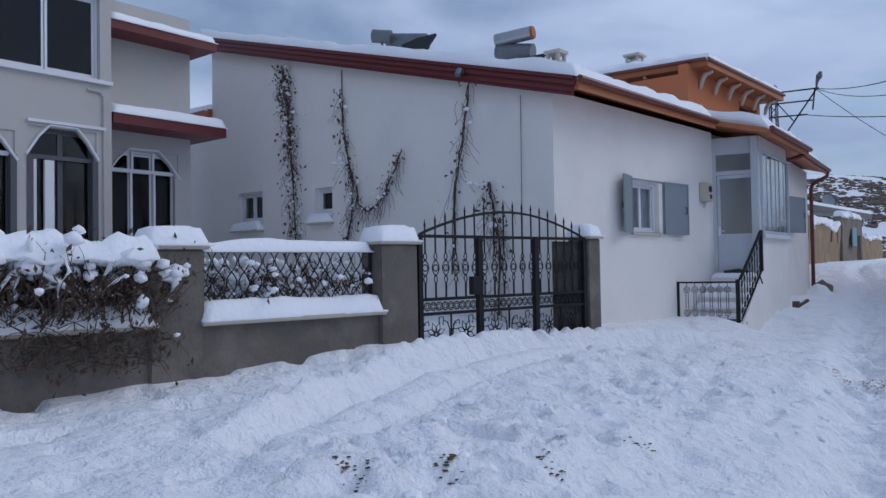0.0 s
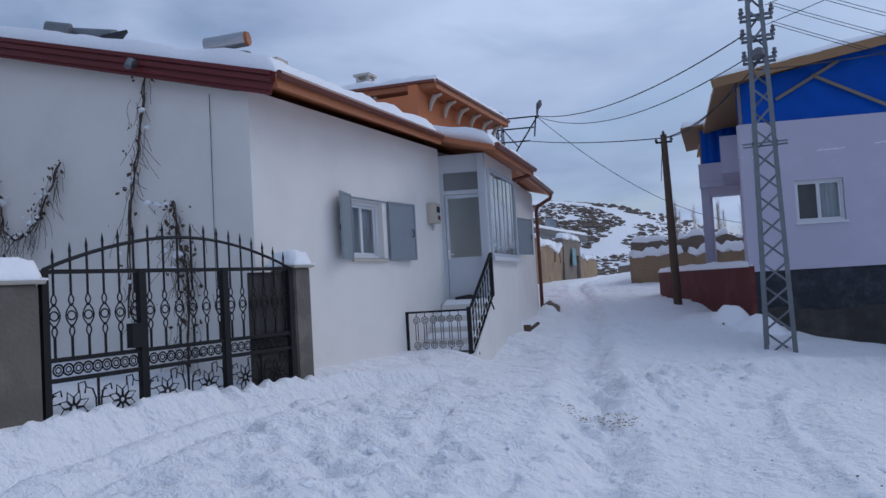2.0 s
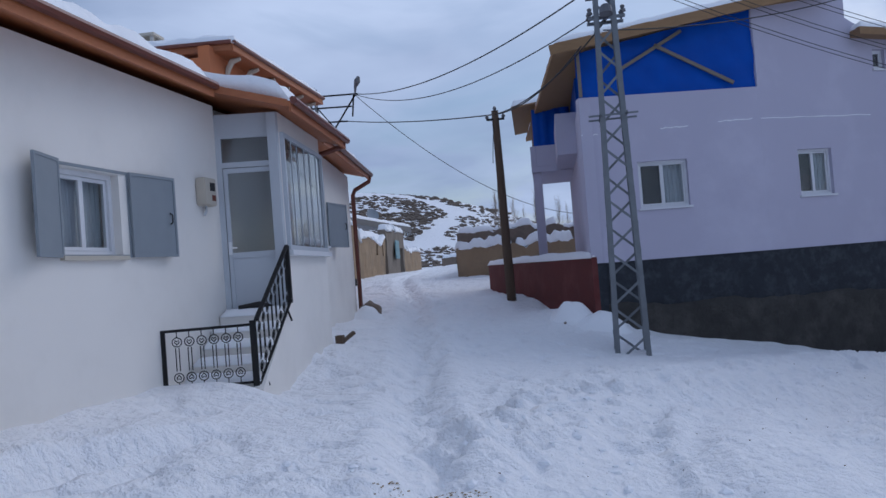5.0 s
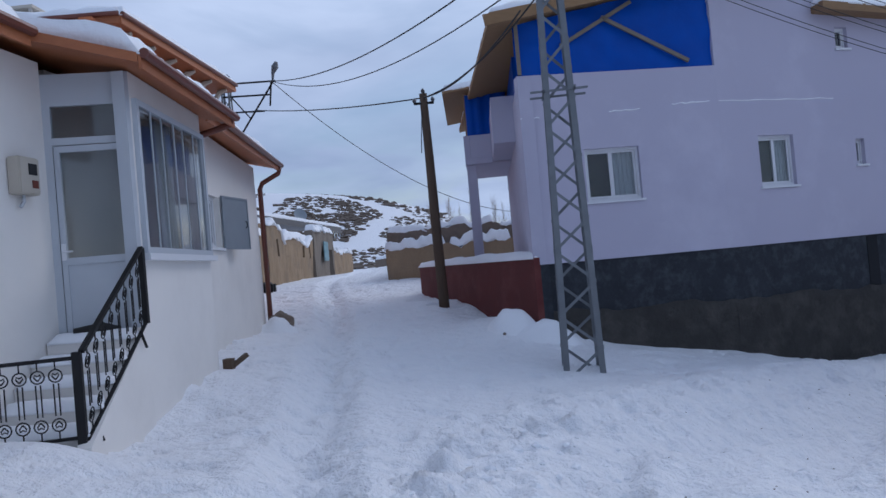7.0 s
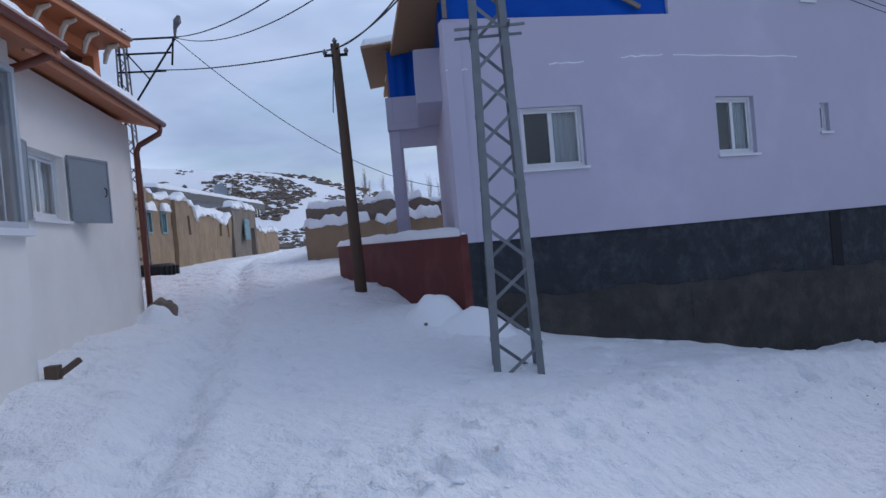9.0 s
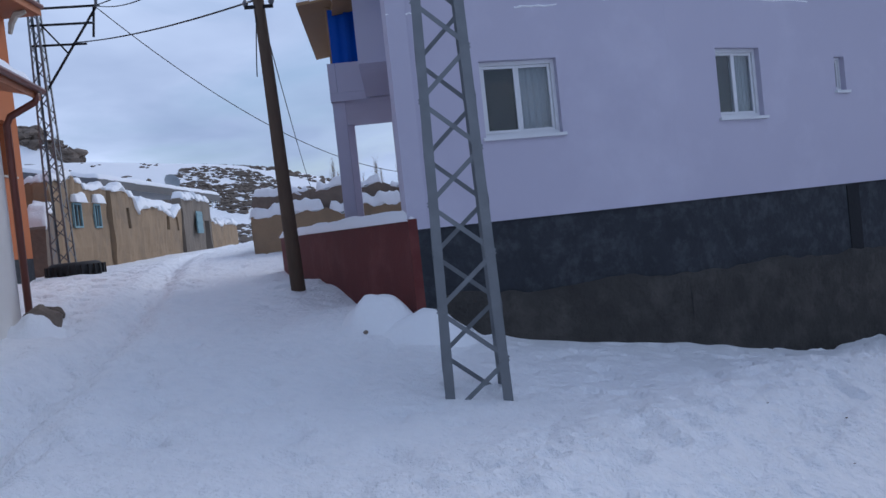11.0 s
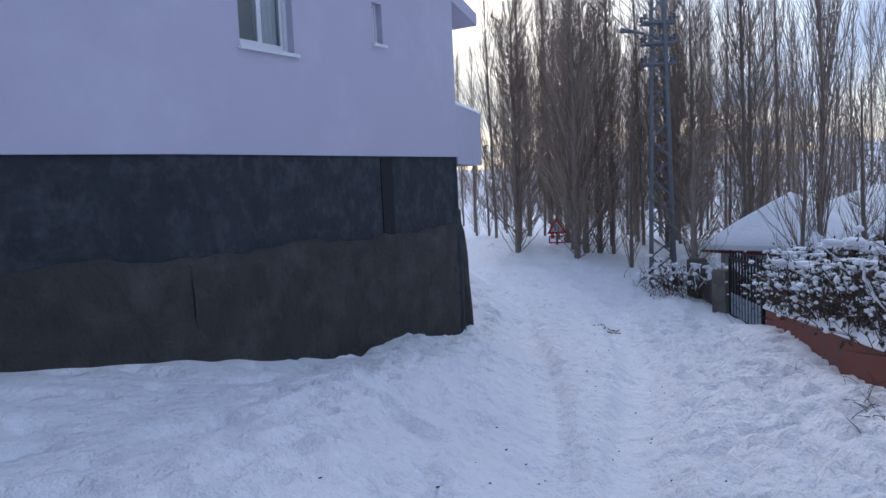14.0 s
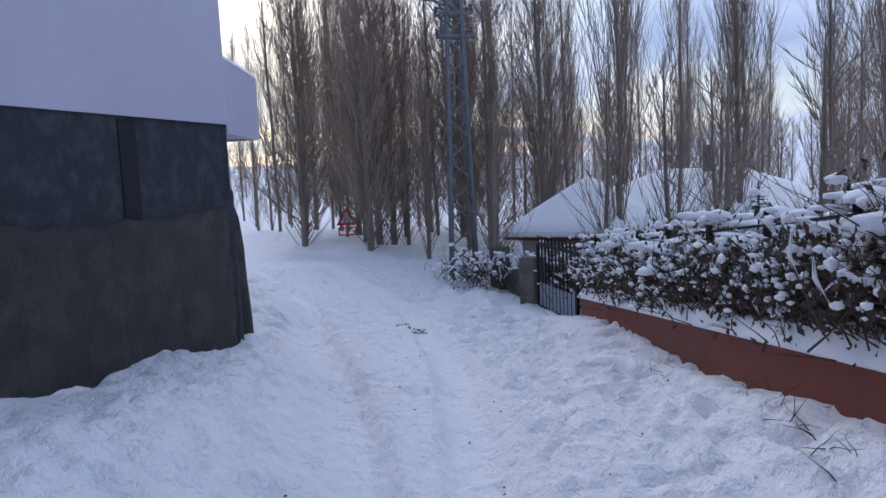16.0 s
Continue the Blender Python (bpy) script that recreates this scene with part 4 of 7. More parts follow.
for a, b, n in ((gs[0], gs[1], 6), (gs[1], gs[2], 6), (gs[2], gs[3], 6)):
    for i in range(n):
        s = a + (b - a) * (i + 0.55) / n
        u = (s - gs[0]) / (gs[3] - gs[0])
        top = 1.67 + 0.29 * math.sin(math.pi * u) ** 0.9 + 0.09
        bm = bmesh.new()
        ironbar(bm, GATE, s, 0.97, 1.14)
        ironbar(bm, GATE, s, 1.47, top, 0.007)
        wavy(bm, GATE, s, 1.13, 1.23, 0.022)
        wavy(bm, GATE, s, 1.21, 1.40, 0.05)
        wavy(bm, GATE, s, 1.38, 1.48, 0.022)
        ring(bm, GATE.p(s, 1.305), GATE.d, (0, 0, 1), 0.036, 0.007, 12)
        cone = [GATE.p(s, top - 0.03), GATE.p(s, top + 0.05)]
        tube(bm, cone, [0.014, 0.001], 4)
        under(part("gate_bar", bm, IRON), gate)
    n = 9
    for i in range(n):
        s = a + 0.06 + (b - a - 0.12) * (i + 0.5) / n
        bm = bmesh.new()
        ring(bm, GATE.p(s, 0.88), GATE.d, (0, 0, 1), 0.044, 0.008, 12)
        ring(bm, GATE.p(s, 0.88), GATE.d, (0, 0, 1), 0.024, 0.006, 8)
        under(part("gate_ring", bm, IRON), gate)
    for i in range(2):
        c = a + (b - a) * (i + 0.5) / 2
        bm = bmesh.new()
        for k in range(8):
            an = math.pi * k / 4 + 0.39
            d = GATE.d * math.cos(an) + Vector((0, 0, math.sin(an)))
            o = GATE.p(c, 0.57)
            side = GATE.d * -math.sin(an) + Vector((0, 0, math.cos(an)))
            tube(bm, [o + d * 0.02, o + d * 0.08 + side * 0.03, o + d * 0.14, o + d * 0.08 - side * 0.03, o + d * 0.02], 0.006, 4)
            if k % 2:
                tube(bm, [o + d * 0.12, o + d * 0.19 + side * 0.03, o + d * 0.22 - side * 0.02, o + d * 0.18 - side * 0.05], 0.007, 4)
        ring(bm, GATE.p(c, 0.57), GATE.d, (0, 0, 1), 0.03, 0.012, 8)
        for k in (-1, 1):
            tube(bm, [GATE.p(c + k * 0.2, 0.36), GATE.p(c + k * 0.2, 0.62), GATE.p(c + k * 0.17, 0.7), GATE.p(c + k * 0.11, 0.72), GATE.p(c + k * 0.1, 0.67)], 0.007, 4)
        under(part("gate_rosette", bm, IRON, label="scrolled rosette"), gate)
    ob = under(part("gate_bar", ironbar(bmesh.new(), GATE, (a + b) / 2, 0.36, 0.8), IRON), gate)
under(part("gate_lock", box(bmesh.new(), (gs[1] - 0.14, -0.03, 0.99), (gs[1] - 0.04, 0.05, 1.2), GATE.m()), IRON), gate)
# added dark sheet: its colour replaces the shade seen through the end bars
bm = box(bmesh.new(), (2.28, -0.04, 0.3), (2.84, -0.025, 1.62), GATE.m())
under(part("gate_panel", bm, ROUGHCAST, label="dark grey sheet standing in for the shade behind the end bars"), gate)

# ---------------------------------------------------------------- gate pillars and railings


def pillar(line, s0, s1, out0, out1, z0, z1, label):
    p = thing("gate_pillar", label, "pillar", "concrete gate pillars", at=line.p((s0 + s1) / 2, z0, (out0 + out1) / 2))
    bm = box(bmesh.new(), (s0, out0, z0), (s1, out1, z1), line.m())
    bmesh.ops.bevel(bm, geom=bm.edges[:], offset=0.015, segments=2, affect="EDGES")
    bmesh.ops.subdivide_edges(bm, edges=bm.edges[:], cuts=2, use_grid_fill=True)
    for v in bm.verts:
        v.co += Vector((1, 1, 0)) * 0.008 * noise.noise(v.co * 5)
    under(part("shaft", bm, CONCRETE), p)
    bm = box(bmesh.new(), (s0 - 0.04, out0 - 0.04, z1), (s1 + 0.04, out1 + 0.04, z1 + 0.05), line.m())
    bmesh.ops.bevel(bm, geom=bm.edges[:], offset=0.01, segments=2, affect="EDGES")
    under(part("coping", bm, CAPSTONE), p)
    z = z1 + 0.05
    snow_sheet("pillar_snow", quad_grid(line.p(s0 - 0.05, z, out1 + 0.05), line.p(s1 + 0.05, z, out1 + 0.05), line.p(s1 + 0.05, z, out0 - 0.05), line.p(s0 - 0.05, z, out0 - 0.05)), 0.15, "rounded cap of snow on a pillar", seed=s0 * 3 + z, edge=0.16, lump=0.15)
    return p


pillar(FENCE, 2.36, 2.86, -0.3, 0.05, -0.2, 1.56, "grey concrete gate pillar with a snowy coping")
pillar(FENCE, -0.02, 0.46, -0.3, 0.05, -0.2, 1.50, "grey concrete pillar between the railings")
pillar(GATE, 2.92, 3.18, -0.32, 0.04, -0.2, 1.66, "slim grey concrete pillar beside the iron gate")
for ln, a, b in ((FENCE, 0.42, 2.42), (FE, 2.0, 5.58)):
    bm = box(bmesh.new(), (a, -0.32, 0.832), (b, 0.09, 0.885), ln.m())
    bmesh.ops.bevel(bm, geom=bm.edges[:], offset=0.012, segments=2, affect="EDGES")
    tagged(part("wall_coping", bm, CAPSTONE), "pale stone coping on the garden wall", "coping")
    snow_sheet("coping_snow", quad_grid(ln.p(a, 0.885, 0.09), ln.p(b, 0.885, 0.09), ln.p(b, 0.885, -0.32), ln.p(a, 0.885, -0.32)), 0.15, "smooth snow along the wall coping", seed=a, edge=0.13, lump=0.3)


def rail_panel(line, s0, s1, z0, z1, count, label):
    r = thing("iron_railing", label, "railing", at=line.p((s0 + s1) / 2, z0, -0.1))
    bm = bmesh.new()
    frame_bars(bm, line, s0, s1, z0, z1, -0.09, 0.025, 0.025)
    under(part("rail_frame", bm, IRON), r)
    for i in range(count):
        s = s0 + (s1 - s0) * (i + 0.5) / count
        amp = min(0.055, (s1 - s0) / count * 0.46)
        for k in (-1, 1):
            bm = bmesh.new()
            tube(bm, [line.p(s + k * amp * math.sin(math.pi * j / 8), z0 + (z1 - z0) * j / 24, -0.1 + 0.003 * k) for j in range(25)], 0.006, 4)
            under(part("rail_bar", bm, IRON), r)
    return r


rail_panel(FENCE, 0.47, 2.35, 0.90, 1.50, 15, "black iron railing tangled with snowy stems")
snow_sheet("rail_snow", quad_grid(FENCE.p(0.47, 1.5, -0.04), FENCE.p(2.35, 1.5, -0.04), FENCE.p(2.35, 1.5, -0.16), FENCE.p(0.47, 1.5, -0.16)), 0.09, "ragged snow along the top of the railing", seed=4, edge=0.06, lump=0.7)
rail_panel(FE, 2.2, 5.5, 0.90, 1.45, 20, "black iron railing behind a snowy hedge")

# ---------------------------------------------------------------- porch railings
RP = Line((-5.33, 12.82), (-4.40, 13.12))
sr = thing("stair_railing", "black wrought-iron stair railing with heart scrolls", "railing", at=RP.p(0.4, 0.3))
bm = bmesh.new()
m = RP.m()
L = RP.length
box(bm, (0, -0.02, 0.2), (0.045, 0.02, 1.0), m)
box(bm, (L - 0.035, -0.035, 0.2), (L + 0.035, 0.035, 1.03), m)
box(bm, (0.045, -0.015, 0.97), (L - 0.035, 0.015, 1.0), m)
box(bm, (0.045, -0.012, 0.34), (L - 0.035, 0.012, 0.365), m)
under(part("rail_frame", bm, IRON), sr)


def baluster(bm, p, along, z0, z1):
    """Paired stems with a heart scroll at each end."""
    h = z1 - z0
    up = Vector((0, 0, 1))
    for k in (-1, 1):
        tube(bm, [p + along * 0.018 * k + up * (z0 + h * 0.3), p + along * 0.018 * k + up * (z0 + h * 0.72)], 0.006, 4)
    for zc, sg in ((z0 + h * 0.82, 1), (z0 + h * 0.18, -1)):
        c = p + up * zc
        ring(bm, c, along, up, 0.05, 0.006, 12)
        for k in (-1, 1):
            tube(bm, [c - up * 0.03 * sg, c + along * 0.025 * k + up * 0.0, c + along * 0.02 * k + up * 0.02 * sg, c + up * 0.008 * sg], 0.006, 4)
    for a, b in ((z1 - h * 0.1, z1), (z0, z0 + h * 0.1)):
        tube(bm, [p + up * a, p + up * b], 0.006, 4)
    return bm


for i in range(6):
    s = 0.1 + (L - 0.2) * (i + 0.5) / 6
    under(part("baluster", baluster(bmesh.new(), RP.p(s, 0), RP.d, 0.365, 0.97), IRON), sr)
r0, r1 = Vector((-4.36, 13.12, 0.2)), Vector((-4.40, 14.42, 1.05))
bm = bmesh.new()
up = Vector((0, 0, 1))
bar(bm, r0 + up * 0.83, r1 + up * 0.83, 0.045, 0.03)
bar(bm, r0 + up * 0.12, r1 + up * 0.12, 0.03, 0.02)
bar(bm, r1 + up * 0.1, r1 + up * 0.83, 0.05)
for u in (0.12, 0.88):
    p = r0.lerp(r1, u)
    bar(bm, p + up * 0.14, p + Vector((0.05, 0.0, -0.02)), 0.02)
under(part("hand_rail", bm, IRON), sr)
for i in range(8):
    p = r0.lerp(r1, (i + 0.6) / 8.4)
    under(part("baluster", baluster(bmesh.new(), Vector((p.x, p.y, 0)), (r1 - r0).normalized(), p.z + 0.13, p.z + 0.81), IRON), sr)

# ---------------------------------------------------------------- solar heaters and chimney on the roof


def solar_heater(x, y, z_tank, width, base):
    h = thing("solar_heater", "steel solar water tank on a roof stand", "water heater", "roof heaters", at=(x, y, base))
    bm = bmesh.new()
    tube(bm, [(x - width / 2, y - 0.1, z_tank + 0.1), (x + width / 2, y + 0.1, z_tank - 0.05)], 0.22, 16)
    under(part("tank", bm, GALV), h)
    for k in (-0.35, 0.35):
        bm = bmesh.new()
        bar(bm, (x + k * width, y, base), (x + k * width, y, z_tank - 0.15), 0.05)
        bar(bm, (x + k * width, y - 1.0, base + 0.1), (x + k * width, y, z_tank - 0.15), 0.05)
        under(part("stand", bm, GALV), h)
    bm = bmesh.new()
    box(bm, (-width / 2, -0.6, -0.03), (width / 2, 0.6, 0.03), Matrix.Translation((x + 0.5, y - 0.5, (base + z_tank) / 2 + 0.1)) @ Matrix.Rotation(radians(50), 4, "X"))
    under(part("collector", bm, DARKROOM), h)


solar_heater(-12.2, 13.72, 6.66, 0.95, 5.55)
solar_heater(-11.0, 16.5, 6.78, 0.95, 5.2)
pair = thing("hot_water_tank", "bright steel tank with an orange end cap on the roof", "water tank", at=(-11.0, 16.4, 7.0))
d = Vector((0.95, 0.2, 0.06))
p = Vector((-11.45, 16.3, 7.14))
under(part("tank", tube(bmesh.new(), [p, p + d], 0.17, 16), CHROME, smooth=False), pair)
under(part("end_cap", tube(bmesh.new(), [p + d, p + d * 1.07], [0.172, 0.15], 16), WOOD), pair)
under(part("stand", bar(bmesh.new(), p + d * 0.5 + Vector((0, 0.1, -1.9)), p + d * 0.5, 0.05), GALV), pair)
bm = bmesh.new()
tube(bm, [(-12.85, 13.2, 6.86), (-12.45, 13.4, 6.8)], 0.16, 14)
tube(bm, [(-12.65, 13.3, 5.7), (-12.65, 13.3, 6.8)], 0.03, 6)
tagged(part("water_tank", bm, GALV), "small round steel tank on the roof", "water tank")


def chimney(x, y, z0, z1, w, label):
    c = thing("chimney", label, "chimney", at=(x, y, z0))
    under(part("stack", box(bmesh.new(), (x - w / 2, y - w / 2, z0), (x + w / 2, y + w / 2, z1)), CREAM), c)
    for i in (-1, 1):
        for j in (-1, 1):
            bm = box(bmesh.new(), (x + i * w * 0.42 - 0.04, y + j * w * 0.42 - 0.04, z1), (x + i * w * 0.42 + 0.04, y + j * w * 0.42 + 0.04, z1 + 0.16))
            under(part("cap_leg", bm, CREAM), c)
    under(part("cap", box(bmesh.new(), (x - w * 0.65, y - w * 0.65, z1 + 0.16), (x + w * 0.65, y + w * 0.65, z1 + 0.24)), CAPSTONE), c)


chimney(-9.8, 16.5, 4.9, 6.35, 0.34, "pale plastered chimney on the white house")
chimney(-12.6, 26.9, 7.6, 8.9, 0.5, "plastered chimney on the orange house")

# ---------------------------------------------------------------- climbing vines on the gable


def vine(name, pts, count, spread, seed, label, leafy=1.0):
    rnd = random.Random(seed)
    v = thing(name, label, "vine", "dry vines on the gable", at=GABLE.p(pts[0][0], pts[0][1], 0.05))
    bm = bmesh.new()
    P = [GABLE.p(s, z, 0.03) for s, z in pts]

    def along(u):
        k = min(len(P) - 2, int(u * (len(P) - 1)))
        return P[k].lerp(P[k + 1], u * (len(P) - 1) - k)

    for k in range(3):
        o = rnd.uniform(0, 9)
        tube(bm, [along(i / 24) + GABLE.d * 0.05 * noise.noise(Vector((i * 0.5, o, k))) + GABLE.n * 0.03 * (1 + noise.noise(Vector((i * 0.4, o, 5)))) for i in range(25)], 0.008, 4)
    for i in range(int(count * 0.7)):
        u = rnd.random()
        p = along(u) + GABLE.d * rnd.gauss(0, spread * 0.3) + GABLE.n * rnd.uniform(0.0, 0.1)
        q = [p]
        d = Vector((rnd.gauss(0, 0.3), 0, rnd.uniform(-1.2, -0.3)))
        for j in range(rnd.choice((3, 4, 6))):
            d += Vector((rnd.gauss(0, 0.4), rnd.gauss(0, 0.15), -0.25))
            q.append(q[-1] + d.normalized() * 0.075)
            if q[-1].y > 9.2:
                q[-1].y = 9.19
        tube(bm, q, 0.0035, 3, False)
    tagged(under(part("stem_tangle", bm, THICKET), v), kind="stuff")
    bm = bmesh.new()
    sn = bmesh.new()
    for i in range(int(count * 1.3 * leafy)):
        p = along(rnd.random()) + GABLE.d * rnd.gauss(0, spread * 0.45) + GABLE.n * rnd.uniform(0.02, 0.14)
        r = Euler((rnd.uniform(0, 6), rnd.uniform(0, 6), rnd.uniform(0, 6))).to_matrix()
        w = rnd.uniform(0.016, 0.042)
        bm.faces.new([bm.verts.new(p + r @ Vector(c) * w) for c in ((-1, 0, 0), (0, -0.7, 0.2), (1, 0, 0), (0, 0.7, 0.3))])
        if rnd.random() < 0.12:
            m4 = Matrix.Translation(p) @ Matrix.Diagonal((w * 1.3, w, w * 0.9, 1))
            lump(sn, m4)
    tagged(under(part("foliage", bm, LEAF), v), kind="stuff")
    tagged(under(part("clinging_snow", sn, SNOW), v), kind="stuff")


gsx = lambda x: s_of(GABLE, x=x)
vine("vine", [(gsx(-11.3), 5.1), (gsx(-11.15), 4.3), (gsx(-11.05), 3.2), (gsx(-10.95), 1.6)], 190, 0.3, 1, "dense dry vine hanging down the white gable", 2.2)
vine("vine", [(gsx(-9.76), 4.4), (gsx(-9.7), 3.8), (gsx(-9.56), 3.1), (gsx(-9.45), 2.7), (gsx(-9.6), 1.8)], 90, 0.22, 2, "dry vine with withered leaves on the gable", 1.2)
vine("vine", [(gsx(-8.34), 3.2), (gsx(-8.52), 2.9), (gsx(-8.7), 2.6), (gsx(-8.9), 2.35), (gsx(-9.15), 2.27), (gsx(-9.36), 2.42), (gsx(-9.38), 2.72)], 80, 0.2, 3, "curling bare vine stems on the gable", 0.9)
vine("vine", [(gsx(-6.95), 4.1), (gsx(-7.1), 3.3), (gsx(-7.25), 2.6), (gsx(-7.35), 1.2)], 70, 0.22, 4, "thin bare vine below a roof pipe", 0.4)
vine("vine", [(gsx(-6.65), 2.55), (gsx(-6.55), 2.1), (gsx(-6.45), 1.6), (gsx(-6.5), 0.6)], 110, 0.35, 5, "tangled bare vine behind the iron gate", 0.8)
bm = bmesh.new()
tube(bm, [GABLE.p(gsx(-6.08), 3.75, 0.02), GABLE.p(gsx(-6.1), 1.2, 0.02)], 0.004, 5)
tagged(part("wall_cable", bm, CABLE), "thin black cable running down the gable", "cable")
bm = bmesh.new()
tube(bm, [GABLE.p(gsx(-9.75), 4.75, 0.02), GABLE.p(gsx(-9.75), 4.3, 0.02)], 0.008, 5)
tagged(part("wall_cable", bm, CABLE), "short black cable end above a vine", "cable")
bm = bmesh.new()
tube(bm, [GABLE.p(gsx(-6.95), 4.2, -0.1), GABLE.p(gsx(-6.95), 4.2, 0.32), GABLE.p(gsx(-6.95), 4.12, 0.36)], 0.045, 8)
under(part("roof_pipe", bm, GALV), house)

# ---------------------------------------------------------------- grey neighbour house
A1 = (s_of(N1, y=5.55) - 3.6, s_of(N1, y=5.58), 4.14, 5.35)
A2 = (s_of(N1, y=4.57), s_of(N1, y=5.52), 1.6, 3.35)
A3 = (s_of(N1, y=3.3), s_of(N1, y=4.40), 1.6, 3.25)
under(part("wall", wall(bmesh.new(), N1, 0.0, 7.0, 0.3, [A1, A2, A3]), CREAM), left)
A4 = (0.25, 1.46, 1.6, 3.26)
under(part("wall", wall(bmesh.new(), N2, 0.0, 5.6, 0.3, [A4]), CREAM), left)
NE_ = Line((-11.91, 7.45), (-16.0, 7.45))
under(part("wall", wall(bmesh.new(), NE_, 0.0, 5.6, 0.3), CREAM), left)
under(part("wall", wall(bmesh.new(), Line((-11.3, 5.75), (-16.0, 5.75)), 0.0, 7.0, 0.3), CREAM), left)
DARKFRAME = material("dark_frame", (0.10, 0.10, 0.11), (0.08, 0.08, 0.09), rough=0.5, bump=0)
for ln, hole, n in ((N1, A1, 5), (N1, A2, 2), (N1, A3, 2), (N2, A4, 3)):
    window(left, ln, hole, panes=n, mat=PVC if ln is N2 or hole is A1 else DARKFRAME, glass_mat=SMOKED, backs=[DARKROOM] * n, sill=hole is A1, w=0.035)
# arched and splayed heads: the corners of the openings filled back in
for ln, hole in ((N1, A2), (N1, A3), (N2, A4)):
    s0, s1, z0, z1 = hole
    w = (s1 - s0)
    for a, sg in ((s0, 1), (s1, -1)):
        bm = bmesh.new()
        pts = [(a, z1), (a + sg * w * 0.30, z1), (a + sg * w * 0.15, z1 - 0.16), (a, z1 - 0.36)]
        f = [bm.verts.new(ln.p(s, z, -0.02)) for s, z in pts]
        g = [bm.verts.new(ln.p(s, z, -0.07)) for s, z in pts]
        bm.faces.new(f)
        bm.faces.new(g[::-1])
        for i in range(4):
            bm.faces.new((f[i], g[i], g[(i + 1) % 4], f[(i + 1) % 4]))
        under(part("window_haunch", bm, CREAM), left)
    bm = bmesh.new()
    tube(bm, [ln.p(s0 - 0.03, z1 - 0.4, 0.01), ln.p(s0 + w * 0.14, z1 - 0.14, 0.01), ln.p(s0 + w * 0.3, z1 + 0.03, 0.01), ln.p(s1 - w * 0.3, z1 + 0.03, 0.01), ln.p(s1 - w * 0.14, z1 - 0.14, 0.01), ln.p(s1 + 0.03, z1 - 0.4, 0.01)], 0.02, 6)
    under(part("arch_moulding", bm, PVC), left)
# transoms, head bars and jambs that divide the lights
for ln, hole, mat in ((N1, A2, DARKFRAME), (N1, A3, PVC), (N2, A4, PVC)):
    s0, s1, z0, z1 = hole
    under(part("transom", box(bmesh.new(), (s0 + 0.03, -0.10, 2.91), (s1 - 0.03, -0.055, 2.97), ln.m()), mat), left)
    for k in ((0.36, 0.66) if mat is PVC else ()):
        a = s0 + (s1 - s0) * k
        under(part("head_bar", box(bmesh.new(), (a - 0.018, -0.10, 2.97), (a + 0.018, -0.06, z1), ln.m()), PVC), left)
    for a in (s0 - 0.02, s1 - 0.06):
        under(part("jamb", box(bmesh.new(), (a, -0.06, 1.6), (a + 0.08, 0.012, 2.93), ln.m()), DARKFRAME if ln is N1 else CREAM), left)
under(part("window_post", box(bmesh.new(), (A2[0] + 0.09, -0.1, 1.6), (A2[0] + 0.13, -0.05, 2.9), N1.m()), PVC), left)
under(part("window_post", box(bmesh.new(), (A2[0] + 0.24, -0.1, 1.6), (A2[0] + 0.37, -0.05, 2.9), N1.m()), PVC), left)
for b in (0.34, 0.67):
    a = A4[0] + (A4[1] - A4[0]) * b
    under(part("window_post", box(bmesh.new(), (a - 0.018, -0.1, 1.6), (a + 0.018, -0.05, 2.91), N2.m()), PVC), left)
q = s_of(N1, y=5.63)
under(part("wall_pipe", tube(bmesh.new(), [N1.p(q - 0.25, 3.97, 0.02), N1.p(q - 0.06, 3.96, 0.02), N1.p(q, 3.88, 0.02), N1.p(q, 0.3, 0.02)], 0.022, 6), CREAM), left)
bm = bmesh.new()
bar(bm, N1.p(s_of(N1, y=2.5), 4.1, 0.03), N1.p(s_of(N1, y=5.75), 4.1, 0.03), 0.06, 0.05)
bar(bm, N1.p(s_of(N1, y=4.55), 3.42, 0.02), N1.p(s_of(N1, y=5.65), 3.42, 0.02), 0.04, 0.04)
under(part("string_course", bm, PVC), left)
bm = bmesh.new()
prism(bm, [(-13.0, 5.78), (-11.0, 5.78), (-11.0, 7.75), (-13.0, 7.75)], 3.55, lambda x, y: 3.72)
under(part("porch_roof", bm, MAROON), left)
snow_sheet("roof_snow", quad_grid((-10.98, 5.78, 3.72), (-10.98, 7.77, 3.72), (-12.2, 7.77, 3.95), (-12.2, 5.78, 3.95)), 0.12, "snow on the maroon porch roof", seed=31)
bm = bmesh.new()
prism(bm, [(-14.0, 5.78), (-11.1, 5.78), (-11.1, 7.65), (-14.0, 7.65)], 5.0, lambda x, y: 5.15)
under(part("roof", bm, MAROON), left)
snow_sheet("roof_snow", quad_grid((-11.08, 5.8, 5.15), (-11.08, 7.67, 5.15), (-13.5, 7.67, 5.5), (-13.5, 5.8, 5.5)), 0.1, "snow on the grey house's lower roof", seed=33)

# ---------------------------------------------------------------- lilac house details
window(lilac, L1, W1, panes=2, backs=[MESH, CURTAIN])
window(lilac, L2, W2, panes=2, backs=[MESH, CURTAIN])
window(lilac, L2, W3, panes=1, backs=[MESH], w=0.035)
window(lilac, L2, W4, panes=1, backs=[MESH], w=0.035)
